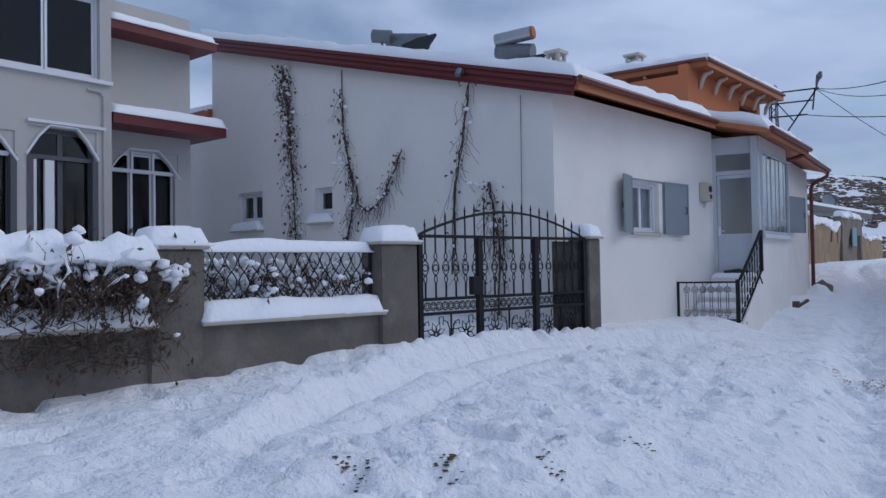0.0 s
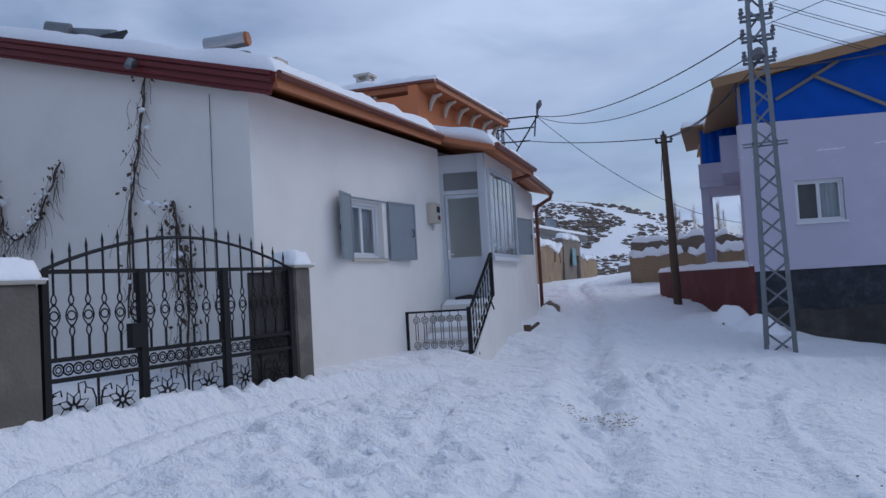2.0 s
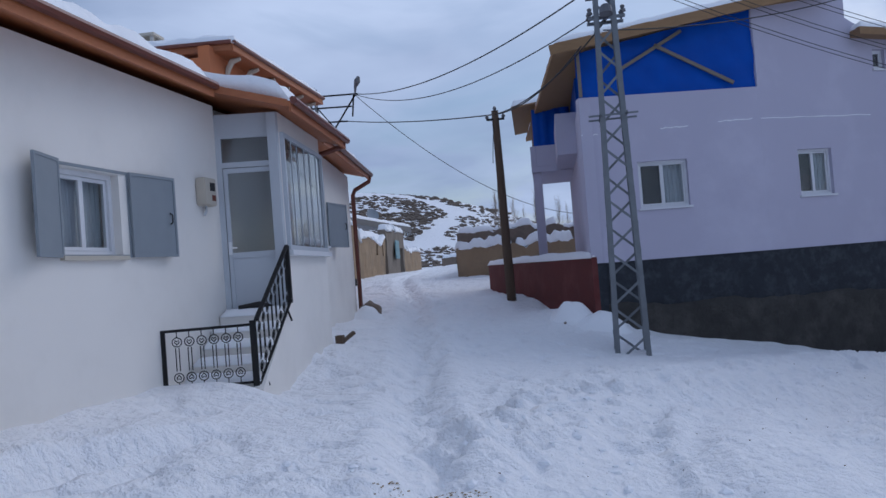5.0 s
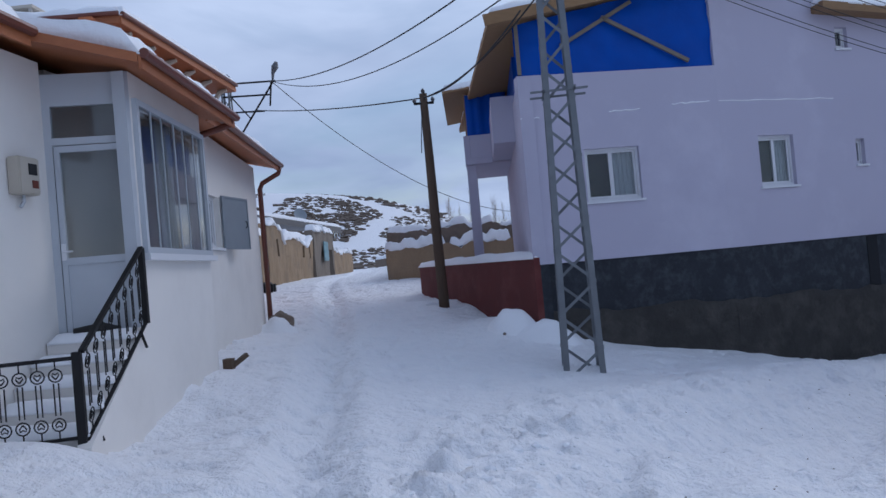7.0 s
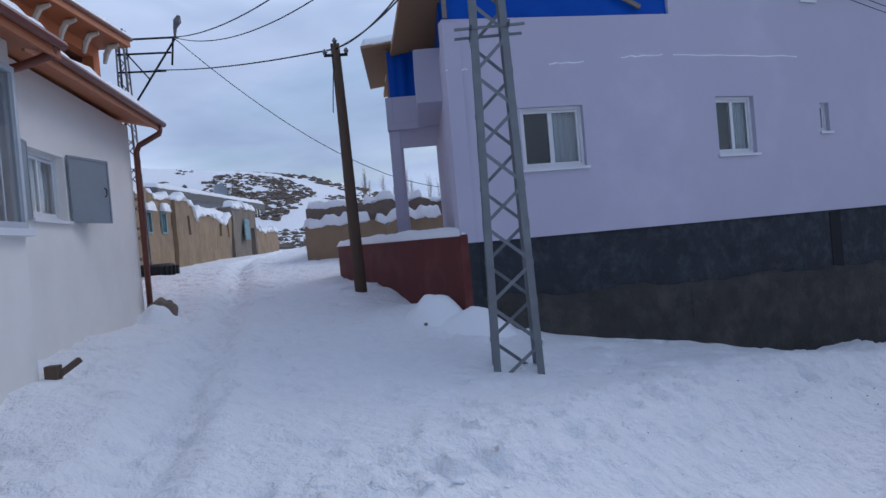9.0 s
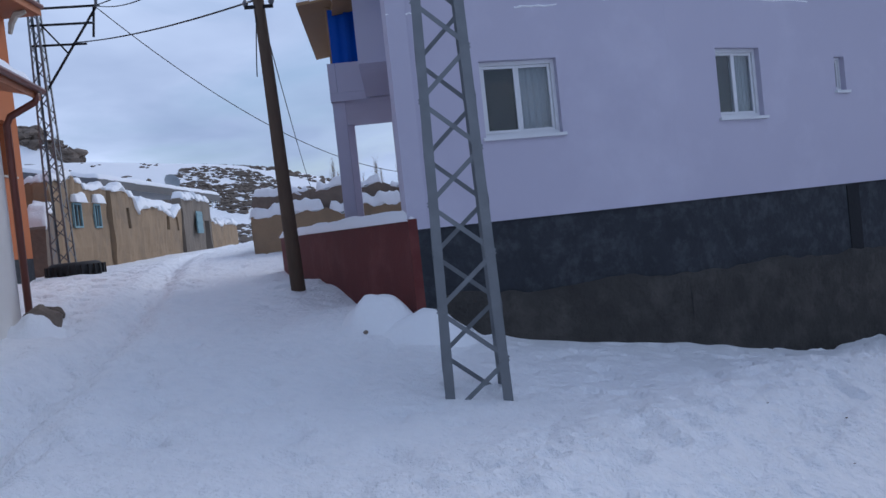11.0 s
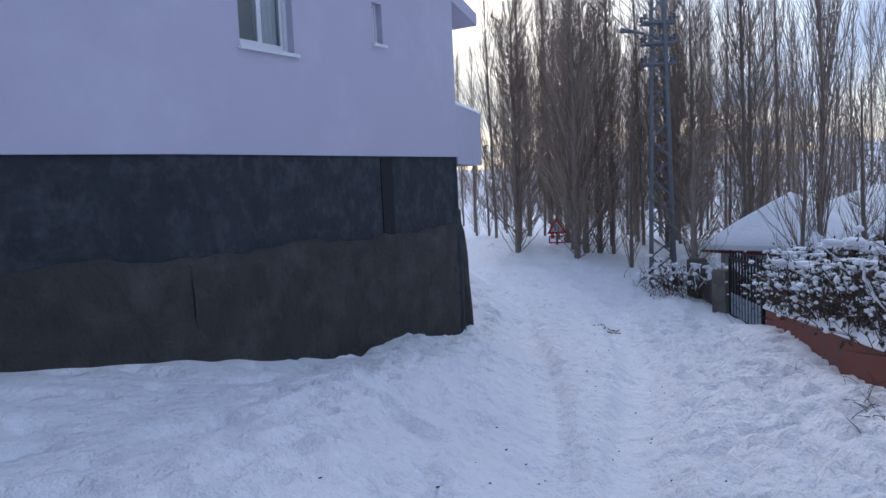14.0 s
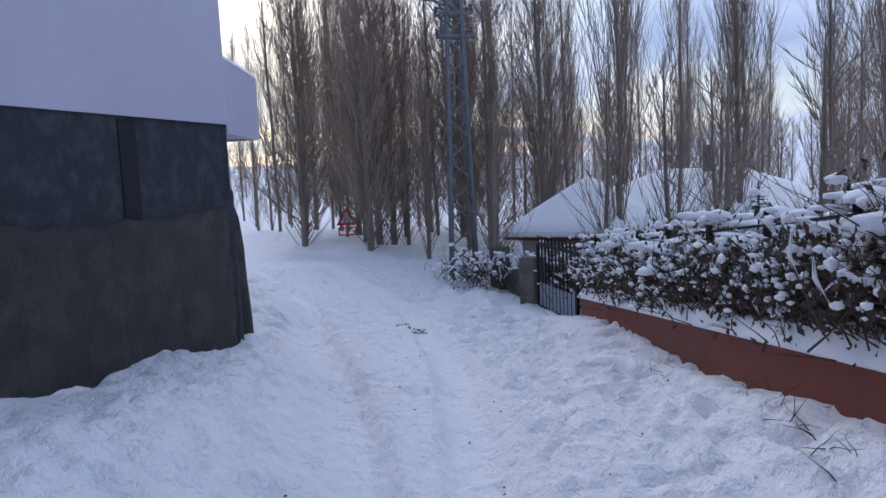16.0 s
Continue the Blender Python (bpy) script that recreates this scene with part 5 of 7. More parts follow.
# battens over the tarpaulin and posts of the open storey
for a, b in (((0.05, 4.78), (0.05, 5.74)), ((0.87, 5.28), (2.3, 6.05)), ((1.7, 5.78), (3.35, 4.88))):
    bm = bmesh.new()
    bar(bm, L1.p(a[0], a[1], 0.03), L1.p(b[0], b[1], 0.03), 0.045, 0.07)
    under(part("batten", bm, OLDWOOD), lilac)
bm = bmesh.new()
bar(bm, L1.p(-0.6, 5.72, 0.36), L1.p(5.6, 6.74, 0.36), 0.04, 0.2)
under(part("barge_board", bm, RAWWOOD), lilac)
bm = wall(bmesh.new(), Line(L1.p(L1.length - 0.02, 0).xy, L2.p(2.35, 0).xy), 6.0, 6.75, 0.2)
under(part("upper_wall", bm, PURPLE), lilac)
# timber eave over the west balcony
bm = bmesh.new()
q = [Vector((-1.85, 26.6, 5.78)), Vector((-0.2, 26.6, 5.98)), Vector((-0.2, 31.2, 5.98)), Vector((-1.95, 31.2, 5.78))]
lo = [bm.verts.new(p - Vector((0, 0, 0.06))) for p in q]
hi = [bm.verts.new(p) for p in q]
for i in range(4):
    bm.faces.new((lo[i], lo[(i + 1) % 4], hi[(i + 1) % 4], hi[i]))
bm.faces.new(lo[::-1])
bm.faces.new(hi)
under(part("balcony_roof", bm, RAWWOOD), lilac)
snow_sheet("roof_snow", quad_grid(q[0], q[1], q[2], q[3]), 0.16, "snow drooping off the balcony's timber roof", seed=51, edge=0.16)
# tarpaulin hung round the balcony
bm = bmesh.new()
rows = []
for i in range(31):
    u = i / 30
    if u < 0.35:
        x, y = -0.25 - 1.05 * u / 0.35, 27.0
    else:
        x, y = -1.3, 27.0 + 3.4 * (u - 0.35) / 0.65
    rows.append([bm.verts.new((x + 0.06 * math.sin(i * 1.7), y + 0.05 * math.sin(i * 2.3 + 1), z + (0.05 * math.sin(i * 1.3) if z < 5 else 0))) for z in (4.55, 4.9, 5.3, 5.7)])
for a, b in zip(rows, rows[1:]):
    for j in range(3):
        bm.faces.new((a[j], b[j], b[j + 1], a[j + 1]))
under(part("tarpaulin", bm, TARP, smooth=True), lilac)
bm = bmesh.new()
box(bm, (-0.2, 23.6, 4.74), (-0.02, 30.8, 5.7))
under(part("upper_wall", bm, TARP), lilac)
bm = bmesh.new()
box(bm, (-0.72, 23.9, 3.95), (-0.206, 26.9, 4.95))
under(part("balcony_parapet", bm, PURPLE), lilac)
for x, y in ((-1.3, 27.05), (-0.15, 22.0)):
    bm = bmesh.new()
    bar(bm, (x, y, 4.66), (x, y, 5.75), 0.1)
    under(part("post", bm, RAWWOOD), lilac)
# lower roof on the east part, balcony slab over the corner
bm = bmesh.new()
q = [L2.p(2.31, 5.92, 0.45), L2.p(5.3, 5.80, 0.45), Vector((7.6, 31.0, 6.6)), Vector((5.2, 31.0, 6.6))]
lo = [bm.verts.new(p - Vector((0, 0, 0.16))) for p in q]
hi = [bm.verts.new(p) for p in q]
for i in range(4):
    bm.faces.new((lo[i], lo[(i + 1) % 4], hi[(i + 1) % 4], hi[i]))
bm.faces.new(lo[::-1])
bm.faces.new(hi)
under(part("roof", bm, RAWWOOD), lilac)
snow_sheet("roof_snow", quad_grid(*q), 0.14, "snow on the lilac house's lower roof", seed=61, edge=0.16)
under(part("balcony_slab", prism(bmesh.new(), [(8.62, 24.2), (10.4, 25.6), (9.4, 28.6), (8.1, 28.0)], 3.68, 3.9), PURPLE), lilac)
snow_sheet("parapet_snow", quad_grid(EB.p(0, 2.1, 0.01), EB.p(EB.length, 2.1, 0.01), EB.p(EB.length, 2.1, -0.15), EB.p(0, 2.1, -0.15)), 0.05, "thin snow on the lilac balcony parapet", seed=66, edge=0.06)
# cracks in the plaster that hold a line of snow
for ln, s0, s1, z, k in ((L1, 2.95, 3.7, 4.08, 1.0), (L2, 0.02, 2.8, 4.09, -0.05), (L1, 1.7, 2.3, 4.02, 0.6), (L1, 0.0, 0.35, 3.98, 0.1)):
    bm = bmesh.new()
    tube(bm, [ln.p(s0 + (s1 - s0) * i / 16, z + 0.02 * noise.noise(Vector((i * 0.4, z, k))) + 0.05 * k * (i / 16) * (0.3 if ln is L1 else 1), 0.0) for i in range(17)], [0.008 + 0.012 * abs(noise.noise(Vector((i * 0.7, k, 2)))) for i in range(17)], 5)
    tagged(part("ledge_snow", bm, SNOW), "thread of snow caught on a plaster crack", "snow")
bm = bmesh.new()
for ln in (L1, L2):
    bar(bm, ln.p(0, 1.29, -0.005), ln.p(ln.length, 1.29, -0.005), 0.03, 0.025)
under(part("drip_edge", bm, PURPLE), lilac)
# a flue stain strip and a dark pier at the plinth's end
bm = box(bmesh.new(), (3.33, -0.04, 0.1), (3.60, -0.016, 1.25), L2.m())
under(part("pier", bm, DAMP, label="strip of damp black render"), lilac)
# rough footing that stands proud of the smoother render above it
for ln, za, zb, seed in ((L1, 0.38, 0.29, 1.0), (L2, 0.29, 0.20, 2.0)):
    bm = bmesh.new()
    n, k = int(ln.length / 0.09), 14
    cols = []
    for i in range(n + 1):
        s = ln.length * i / n
        top = za + (zb - za) * i / n + 0.10 * noise.noise(Vector((s * 0.9, seed, 0))) + 0.06 * noise.noise(Vector((s * 3.5, seed, 4)))
        col = []
        for j in range(k + 1):
            z = -2.2 + (top + 2.2) * (j / k)
            col.append(bm.verts.new(ln.p(s, z, -0.03 + (0.034 + 0.028 * noise.noise(Vector((s * 2.5, z * 2.5, seed)))) + (0.015 * noise.noise(Vector((s * 9, z * 9, seed)))))))
        col.append(bm.verts.new(ln.p(s, top + 0.015, -0.04)))
        cols.append(col)
    for a, b in zip(cols, cols[1:]):
        for j in range(k + 1):
            bm.faces.new((a[j], b[j], b[j + 1], a[j + 1]))
    under(part("footing", bm, ROUGHCAST, smooth=True), lilac)
# end of the plinth, rounded by the render
bm = bmesh.new()
e = L2.p(L2.length - 0.06, 0, -0.22)
tube(bm, [e + Vector((0, 0, -2.2)), e + Vector((0, 0, 0.45)), e + Vector((-0.03, 0, 0.5))], [0.24, 0.235, 0.16], 20)
under(part("plinth", bm, PLINTH, smooth=True), lilac)

# heap of cleared snow against the red wall
def heap(x, y, rx, ry, h, seed, label, ob_name="snow_mound", tilt=0.0):
    bm = bmesh.new()
    n, k = 26, 9
    rows = []
    for j in range(k + 1):
        r = 1 - j / k
        rows.append([])
        for i in range(n):
            a = 2 * math.pi * i / n
            px, py = math.cos(a) * r * rx, math.sin(a) * r * ry
            c, s = math.cos(tilt), math.sin(tilt)
            wx, wy = x + px * c - py * s, y + px * s + py * c
            f = max(0, 1 - r * r) ** 1.2
            z = ground_near(wx, wy) - 0.08 + (h + 0.08) * f * (1 + 0.35 * noise.noise(Vector((wx * 2.2 + seed, wy * 2.2, 0)))) + 0.03 * f * noise.noise(Vector((wx * 8, wy * 8, seed)))
            rows[-1].append(bm.verts.new((wx, wy, z)))
    for a, b in zip(rows, rows[1:]):
        for i in range(n):
            bm.faces.new((a[i], a[(i + 1) % n], b[(i + 1) % n], b[i]))
    bmesh.ops.remove_doubles(bm, verts=rows[-1], dist=0.01)
    return tagged(part(ob_name, bm, SNOW, smooth=True), label, "snow", kind="stuff")


def rock(x, y, r, h, seed, label="dark rock poking out of the snow"):
    bm = bmesh.new()
    bmesh.ops.create_icosphere(bm, subdivisions=3, radius=1)
    z = ground_near(x, y) + 0.4 * h
    for v in bm.verts:
        n = 1 + 0.35 * noise.noise(v.co * 1.5 + Vector((seed, 0, 0))) + 0.12 * noise.noise(v.co * 5 + Vector((seed, 0, 0)))
        v.co = Vector((x, y, z)) + Vector((v.co.x * r, v.co.y * r * 0.8, v.co.z * h)) * n
    ob = tagged(part("rock", bm, STONE), label, "rock")
    return ob


heap(-0.72, 21.35, 0.55, 0.45, 0.36, 3, "soft heap of snow against the red wall")
heap(-0.1, 21.1, 0.75, 0.42, 0.24, 8, "soft heap of snow beside the plinth", tilt=0.2)
for x, y, r in ((-1.03, 21.2, 0.05), (-0.9, 21.0, 0.03)):
    rock(x, y, r, r, x * 5, "small dark stone in the snow by the red wall")
# ---------------------------------------------------------------- lattice power pole


def lattice_pole(name, label, x, y, z0, z1, w0, w1, rot, panels, leg=0.06, brace=0.035):
    """Four tapering angle legs, each face laced in a zigzag."""
    t = thing(name, label, "power pole", at=(x, y, z0))
    R = Matrix.Rotation(radians(rot), 3, "Z")

    def corner(k, u):
        w = w0 + (w1 - w0) * u
        sx, sy = ((-1, -1), (1, -1), (1, 1), (-1, 1))[k]
        return Vector((x, y, z0 + (z1 - z0) * u)) + R @ Vector((sx * w / 2, sy * w / 2, 0))

    for k in range(4):
        bm = bmesh.new()
        a, b = corner(k, 0) - Vector((0, 0, 0.35)), corner(k, 1)
        sx, sy = ((-1, -1), (1, -1), (1, 1), (-1, 1))[k]
        ex, ey = R @ Vector((-sx, 0, 0)), R @ Vector((0, -sy, 0))
        bar(bm, a + ex * leg / 2, b + ex * leg / 2, leg, 0.009, up=ey)
        bar(bm, a + ey * leg / 2, b + ey * leg / 2, leg, 0.009, up=ex)
        under(part("leg", bm, GALV), t)
    # panels shorten towards the top
    us, acc = [0.0], 0.0
    ratio = 0.985
    total = sum(ratio ** i for i in range(panels))
    for i in range(panels):
        acc += ratio ** i / total
        us.append(acc)
    for k in range(4):
        k2 = (k + 1) % 4
        for i in range(panels):
            c0, c1 = (k, k2) if i % 2 == 0 else (k2, k)
            bm = bmesh.new()
            a, b = corner(c0, us[i]), corner(c1, us[i + 1])
            bar(bm, a, b, brace, 0.007, up=(corner(k2, 0) - corner(k, 0)).cross(Vector((0, 0, 1))))
            under(part("brace", bm, GALV), t)
    return t, corner


tower, tcorner = lattice_pole("lattice_pole", "grey galvanised lattice power pole with insulators", 0.20, 18.88, -0.45, 8.2, 0.62, 0.28, -3, 20, 0.085, 0.042)


def insulators(t, x, y, levels, arm, way):
    """Cross-arms with bell insulators at both ends."""
    w = Vector((math.cos(radians(way)), math.sin(radians(way)), 0))
    n = Vector((-w.y, w.x, 0))
    for z in levels:
        c = Vector((x, y, z))
        for k in (-1, 1):
            bm = bmesh.new()
            bar(bm, c - w * arm + n * 0.16 * k, c + w * arm + n * 0.16 * k, 0.05, 0.05)
            under(part("cross_arm", bm, GALV), t)
        for s in (-1, 1):
            for k in (-1, 1):
                p = c + w * arm * 0.9 * s + n * 0.16 * k
                bm = bmesh.new()
                tube(bm, [p, p + Vector((0, 0, 0.06)), p + Vector((0, 0, 0.07)), p + Vector((0, 0, 0.11)), p + Vector((0, 0, 0.12)), p + Vector((0, 0, 0.17)), p + Vector((0, 0, 0.19))], [0.015, 0.02, 0.055, 0.05, 0.03, 0.045, 0.02], 10)
                under(part("insulator", bm, PORCELAIN), t)


insulators(tower, 0.22, 18.95, (5.62, 6.08, 6.52, 7.0), 0.32, 0)
bm = bmesh.new()
for k in range(4):
    a, b = tcorner(k, 0.5), tcorner((k + 1) % 4, 0.5)
    d = (b - a).normalized() * 0.2
    bar(bm, a - d, b + d, 0.03, 0.03)
under(part("spiked_collar", bm, GALV), tower)
bm = bmesh.new()
tube(bm, [(0.2, 18.72, 5.75), (0.2, 18.62, 5.72), (0.2, 18.6, 5.62)], [0.05, 0.11, 0.12], 12)
under(part("lamp", bm, PORCELAIN), tower)

# ---------------------------------------------------------------- timber pole and its fittings
wp = thing("timber_pole", "weathered timber power pole beside the red wall", "power pole", at=(-2.16, 24.75, 0.4))
bm = bmesh.new()
tube(bm, [(-2.15, 24.85, 0.0), (-2.17, 24.6, 2.0), (-2.16, 24.25, 3.7), (-2.16, 23.94, 5.2)], [0.125, 0.115, 0.10, 0.085], 12)
under(part("pole", bm, POLEWOOD, smooth=True), wp)
bm = bmesh.new()
bar(bm, (-2.38, 23.92, 4.98), (-1.94, 23.96, 4.98), 0.04, 0.05)
under(part("bracket", bm, IRON), wp)
for dx, z in ((-0.2, 5.0), (0.2, 5.0), (0.0, 5.2)):
    bm = bmesh.new()
    p = Vector((-2.16 + dx, 23.93, z))
    tube(bm, [p, p + Vector((0, 0, 0.05)), p + Vector((0, 0, 0.1))], [0.03, 0.05, 0.02], 8)
    under(part("insulator", bm, PORCELAIN), wp)

# far lattice pole with a triangular bracket and a lamp
tower3, c3 = lattice_pole("lattice_pole", "thin lattice pole with a bracket frame by the orange house", -9.55, 33.4, 0.9, 8.6, 0.5, 0.26, 0, 18, 0.05, 0.03)
bm = bmesh.new()
for z, r in ((8.3, 1.75), (7.85, 1.5), (7.3, 1.3)):
    bar(bm, (-9.7, 33.4, z), (-9.55 + r, 33.4, z - 0.06), 0.06, 0.05)
bar(bm, (-9.5, 33.4, 6.0), (-7.9, 33.4, 8.2), 0.05, 0.05)
bar(bm, (-9.4, 33.4, 7.85), (-8.75, 33.4, 7.0), 0.04, 0.04)
bar(bm, (-7.95, 33.4, 8.25), (-8.05, 33.4, 7.4), 0.05, 0.05)
under(part("bracket_frame", bm, IRON), tower3)
bm = bmesh.new()
tube(bm, [(-7.9, 33.4, 8.2), (-7.85, 33.35, 8.5), (-7.75, 33.3, 8.7), (-7.68, 33.26, 8.86)], [0.03, 0.06, 0.13, 0.05], 8)
under(part("lamp", bm, PORCELAIN), tower3)

# ---------------------------------------------------------------- overhead cables


def cable(a, b, sag, r=0.012, label="black overhead cable between the poles", n=24):
    a, b = Vector(a), Vector(b)
    bm = bmesh.new()
    tube(bm, [a.lerp(b, i / n) - Vector((0, 0, sag * 4 * (i / n) * (1 - i / n))) for i in range(n + 1)], r, 5)
    tagged(part("overhead_cable", bm, CABLE), label, "cable", "overhead cables")


WT = (-2.16, 23.94, 5.1)
LT = (-7.95, 33.4, 8.25)
cable(LT, (0.0, 18.9, 6.2), 0.55, 0.016)
cable(LT, (0.0, 18.9, 5.7), 0.75, 0.013)
cable((-8.6, 33.4, 7.3), WT, 0.12, 0.016)
cable(LT, (2.0, 46.0, 3.6), 1.4, 0.014)
cable(WT, (-0.25, 18.95, 5.2), 0.25, 0.014)
cable(WT, (0.3, 18.9, 5.7), 0.3, 0.014)
cable(WT, (-3.6, 44.0, 2.6), 0.3, 0.01)
cable((-2.2, 23.95, 4.9), (-2.3, 23.9, 3.9), -0.1, 0.01)
for z in (6.25, 6.65, 7.1):
    for dy in (-0.1, 0.1):
        cable((0.5, 18.9 + dy, z + 0.1), (15.4, 25.3 + dy, z - 2.8), 0.7, 0.007, "thin bare power line along the road")
cable((0.4, 18.8, 6.3), (14.0, 3.0, 9.0), 0.9, 0.008)
cable((0.4, 18.8, 6.7), (15.0, 3.0, 9.6), 0.9, 0.008)
cable((0.15, 18.8, 5.4), (5.4, 22.4, 6.5), 0.15, 0.012)

# ---------------------------------------------------------------- mud houses and rubble walls


def rough_wall(name, line, z0, tops, thick, holes, mat, label, category="wall", seed=0.0, step=0.22):
    """A wall of hand-laid mud: uneven top, worn rims, openings right through."""
    bm = bmesh.new()
    ss = sorted({round(line.length * i / max(2, int(line.length / step)), 3) for i in range(int(line.length / step) + 1)} | {h[0] for h in holes} | {h[1] for h in holes})
    zs = sorted({z0, *[z0 + 0.35 * i for i in range(1, 99) if z0 + 0.35 * i < min(tops) - 0.45], *[h[2] for h in holes], *[h[3] for h in holes]})

    def top(s):
        k = s / line.length * (len(tops) - 1)
        i = min(int(k), len(tops) - 2)
        f = k - i
        f = f * f * (3 - 2 * f)
        return tops[i] * (1 - f) + tops[i + 1] * f + 0.20 * noise.noise(Vector((s * 1.7, seed, 0))) + 0.10 * noise.noise(Vector((s * 5, seed, 3)))

    verts = {}

    def v(i, j, k):
        key = (i, j, k)
        if key not in verts:
            z = zs[j] if j < len(zs) else top(ss[i])
            wob = 0.10 * noise.noise(Vector((ss[i] * 0.9, z * 0.9, seed + k))) + 0.04 * noise.noise(Vector((ss[i] * 3.5, z * 2.0, seed + k)))
            verts[key] = bm.verts.new(line.p(ss[i], z, wob if k == 0 else -thick + wob))
        return verts[key]

    def solid(i, j):
        if i < 0 or j < 0 or i >= len(ss) - 1 or j >= len(zs):
            return False
        sm = (ss[i] + ss[i + 1]) / 2
        zm = (zs[j] + (zs[j + 1] if j + 1 < len(zs) else zs[j] + 0.1)) / 2
        return not any(h[0] < sm < h[1] and h[2] < zm < h[3] for h in holes)

    for i in range(len(ss) - 1):
        for j in range(len(zs)):
            if not solid(i, j):
                continue
            bm.faces.new((v(i, j, 0), v(i + 1, j, 0), v(i + 1, j + 1, 0), v(i, j + 1, 0)))
            bm.faces.new((v(i, j, 1), v(i, j + 1, 1), v(i + 1, j + 1, 1), v(i + 1, j, 1)))
            for di, dj, a, b in ((-1, 0, (i, j), (i, j + 1)), (1, 0, (i + 1, j), (i + 1, j + 1)), (0, -1, (i, j), (i + 1, j)), (0, 1, (i, j + 1), (i + 1, j + 1))):
                if not solid(i + di, j + dj):
                    bm.faces.new((v(*a, 0), v(*b, 0), v(*b, 1), v(*a, 1)))
    ob = tagged(part(name, bm, mat), label, category)
    # snow along the top, in broken lengths
    s = 0.0
    rnd = random.Random(int(seed * 10) + 3)
    while s < line.length - 0.5:
        e = min(line.length, s + rnd.uniform(1.2, 3.6))
        a, b = s + 0.05, e - rnd.uniform(0.05, 0.3)
        snow_sheet("wall_snow", (lambda a, b: lambda u, w: line.p(a + (b - a) * u, top(a + (b - a) * u) - 0.02, 0.08 - (thick + 0.1) * w))(a, b), rnd.uniform(0.16, 0.30), "snow lying along a mud wall", seed=s, edge=0.16, lump=0.6)
        s = e
    return ob


MA = Line((-10.5, 35.2), (-10.5, 39.6))
ma_holes = [(1.55, 2.2, 2.45, 3.25), (3.25, 3.8, 2.45, 3.28)]
rough_wall("mud_house", MA, 0.4, [3.8, 4.05, 3.75, 3.9], 0.5, ma_holes, MUD, "ruined tan mud house with two old windows", "house", 1.0)
rough_wall("mud_pier", Line((-10.32, 39.68), (-10.32, 42.6)), 0.4, [3.65, 4.0, 3.65, 3.0], 0.5, [(1.39, 1.78, 2.42, 3.2)], MUD, "jagged mud pier with one window hole", "wall", 1.5)
rough_wall("mud_house", Line((-10.52, 42.68), (-10.5, 48.9)), 0.4, [3.2, 3.4, 3.3, 3.0, 3.45], 0.5, [(3.8, 4.27, 2.4, 3.0), (5.3, 5.7, 2.36, 3.0)], MUD, "broken mud house wall below thick snow", "house", 2.0)
MC = Line((-10.42, 48.97), (-10.5, 54.6))
GREYMUD = material("grey_mud_plaster", (0.24, 0.20, 0.16), (0.18, 0.155, 0.13), scale=1.6, rough=0.95, bump=0.6, fine=14, stain_shade=(0.14, 0.12, 0.10), stain_shade_scale=0.9, stain_shade_amount=0.5)
rough_wall("mud_house", MC, 0.4, [3.9, 3.95, 3.95, 3.9], 0.5, [(4.15, 5.35, 0.9, 2.88)], GREYMUD, "grey-brown mud house with a tin roof and doorway", "house", 3.0)
rough_wall("mud_wall", Line((-10.5, 54.7), (-10.7, 62.3)), 0.4, [2.9, 2.7, 2.9, 2.75], 0.5, [], MUD, "low mud wall beyond the houses", "wall", 4.0)
rough_wall("rubble_wall", Line((-10.2, 33.9), (-10.45, 35.15)), 0.4, [2.5, 2.9, 3.1], 0.5, [], STONE, "rubble heap of a fallen wall", "wall", 4.5)
rough_wall("mud_wall", Line((-15.0, 36.0), (-15.0, 50.0)), 0.4, [4.0, 4.3, 4.5, 4.2, 4.4], 0.5, [], STONE, "dark inner wall of the ruined house", "wall", 5.0)
rough_wall("mud_wall", Line((-15.0, 35.3), (-10.6, 35.3)), 0.4, [4.2, 4.0, 3.8], 0.5, [], MUD, "end wall of the ruined mud house", "wall", 5.5)
snow_sheet("roof_snow", quad_grid((-10.7, 42.8, 3.25), (-10.7, 48.8, 3.4), (-14.2, 48.8, 4.3), (-14.2, 42.8, 4.1)), 0.3, "deep snow over a fallen mud roof", seed=73, edge=0.3, lump=0.5)
wn = thing("blue_shutter", "pale blue wooden shutter on the mud house", "shutter", at=MC.p(2.4, 2.2))
under(part("shutter_board", box(bmesh.new(), (1.85, 0.14, 2.2), (3.0, 0.19, 3.3), MC.m()), BLUEPAINT), wn)
for k in range(3):
    under(part("shutter_batten", box(bmesh.new(), (1.87, 0.191, 2.3 + 0.4 * k), (2.98, 0.215, 2.38 + 0.4 * k), MC.m()), BLUEPAINT), wn)
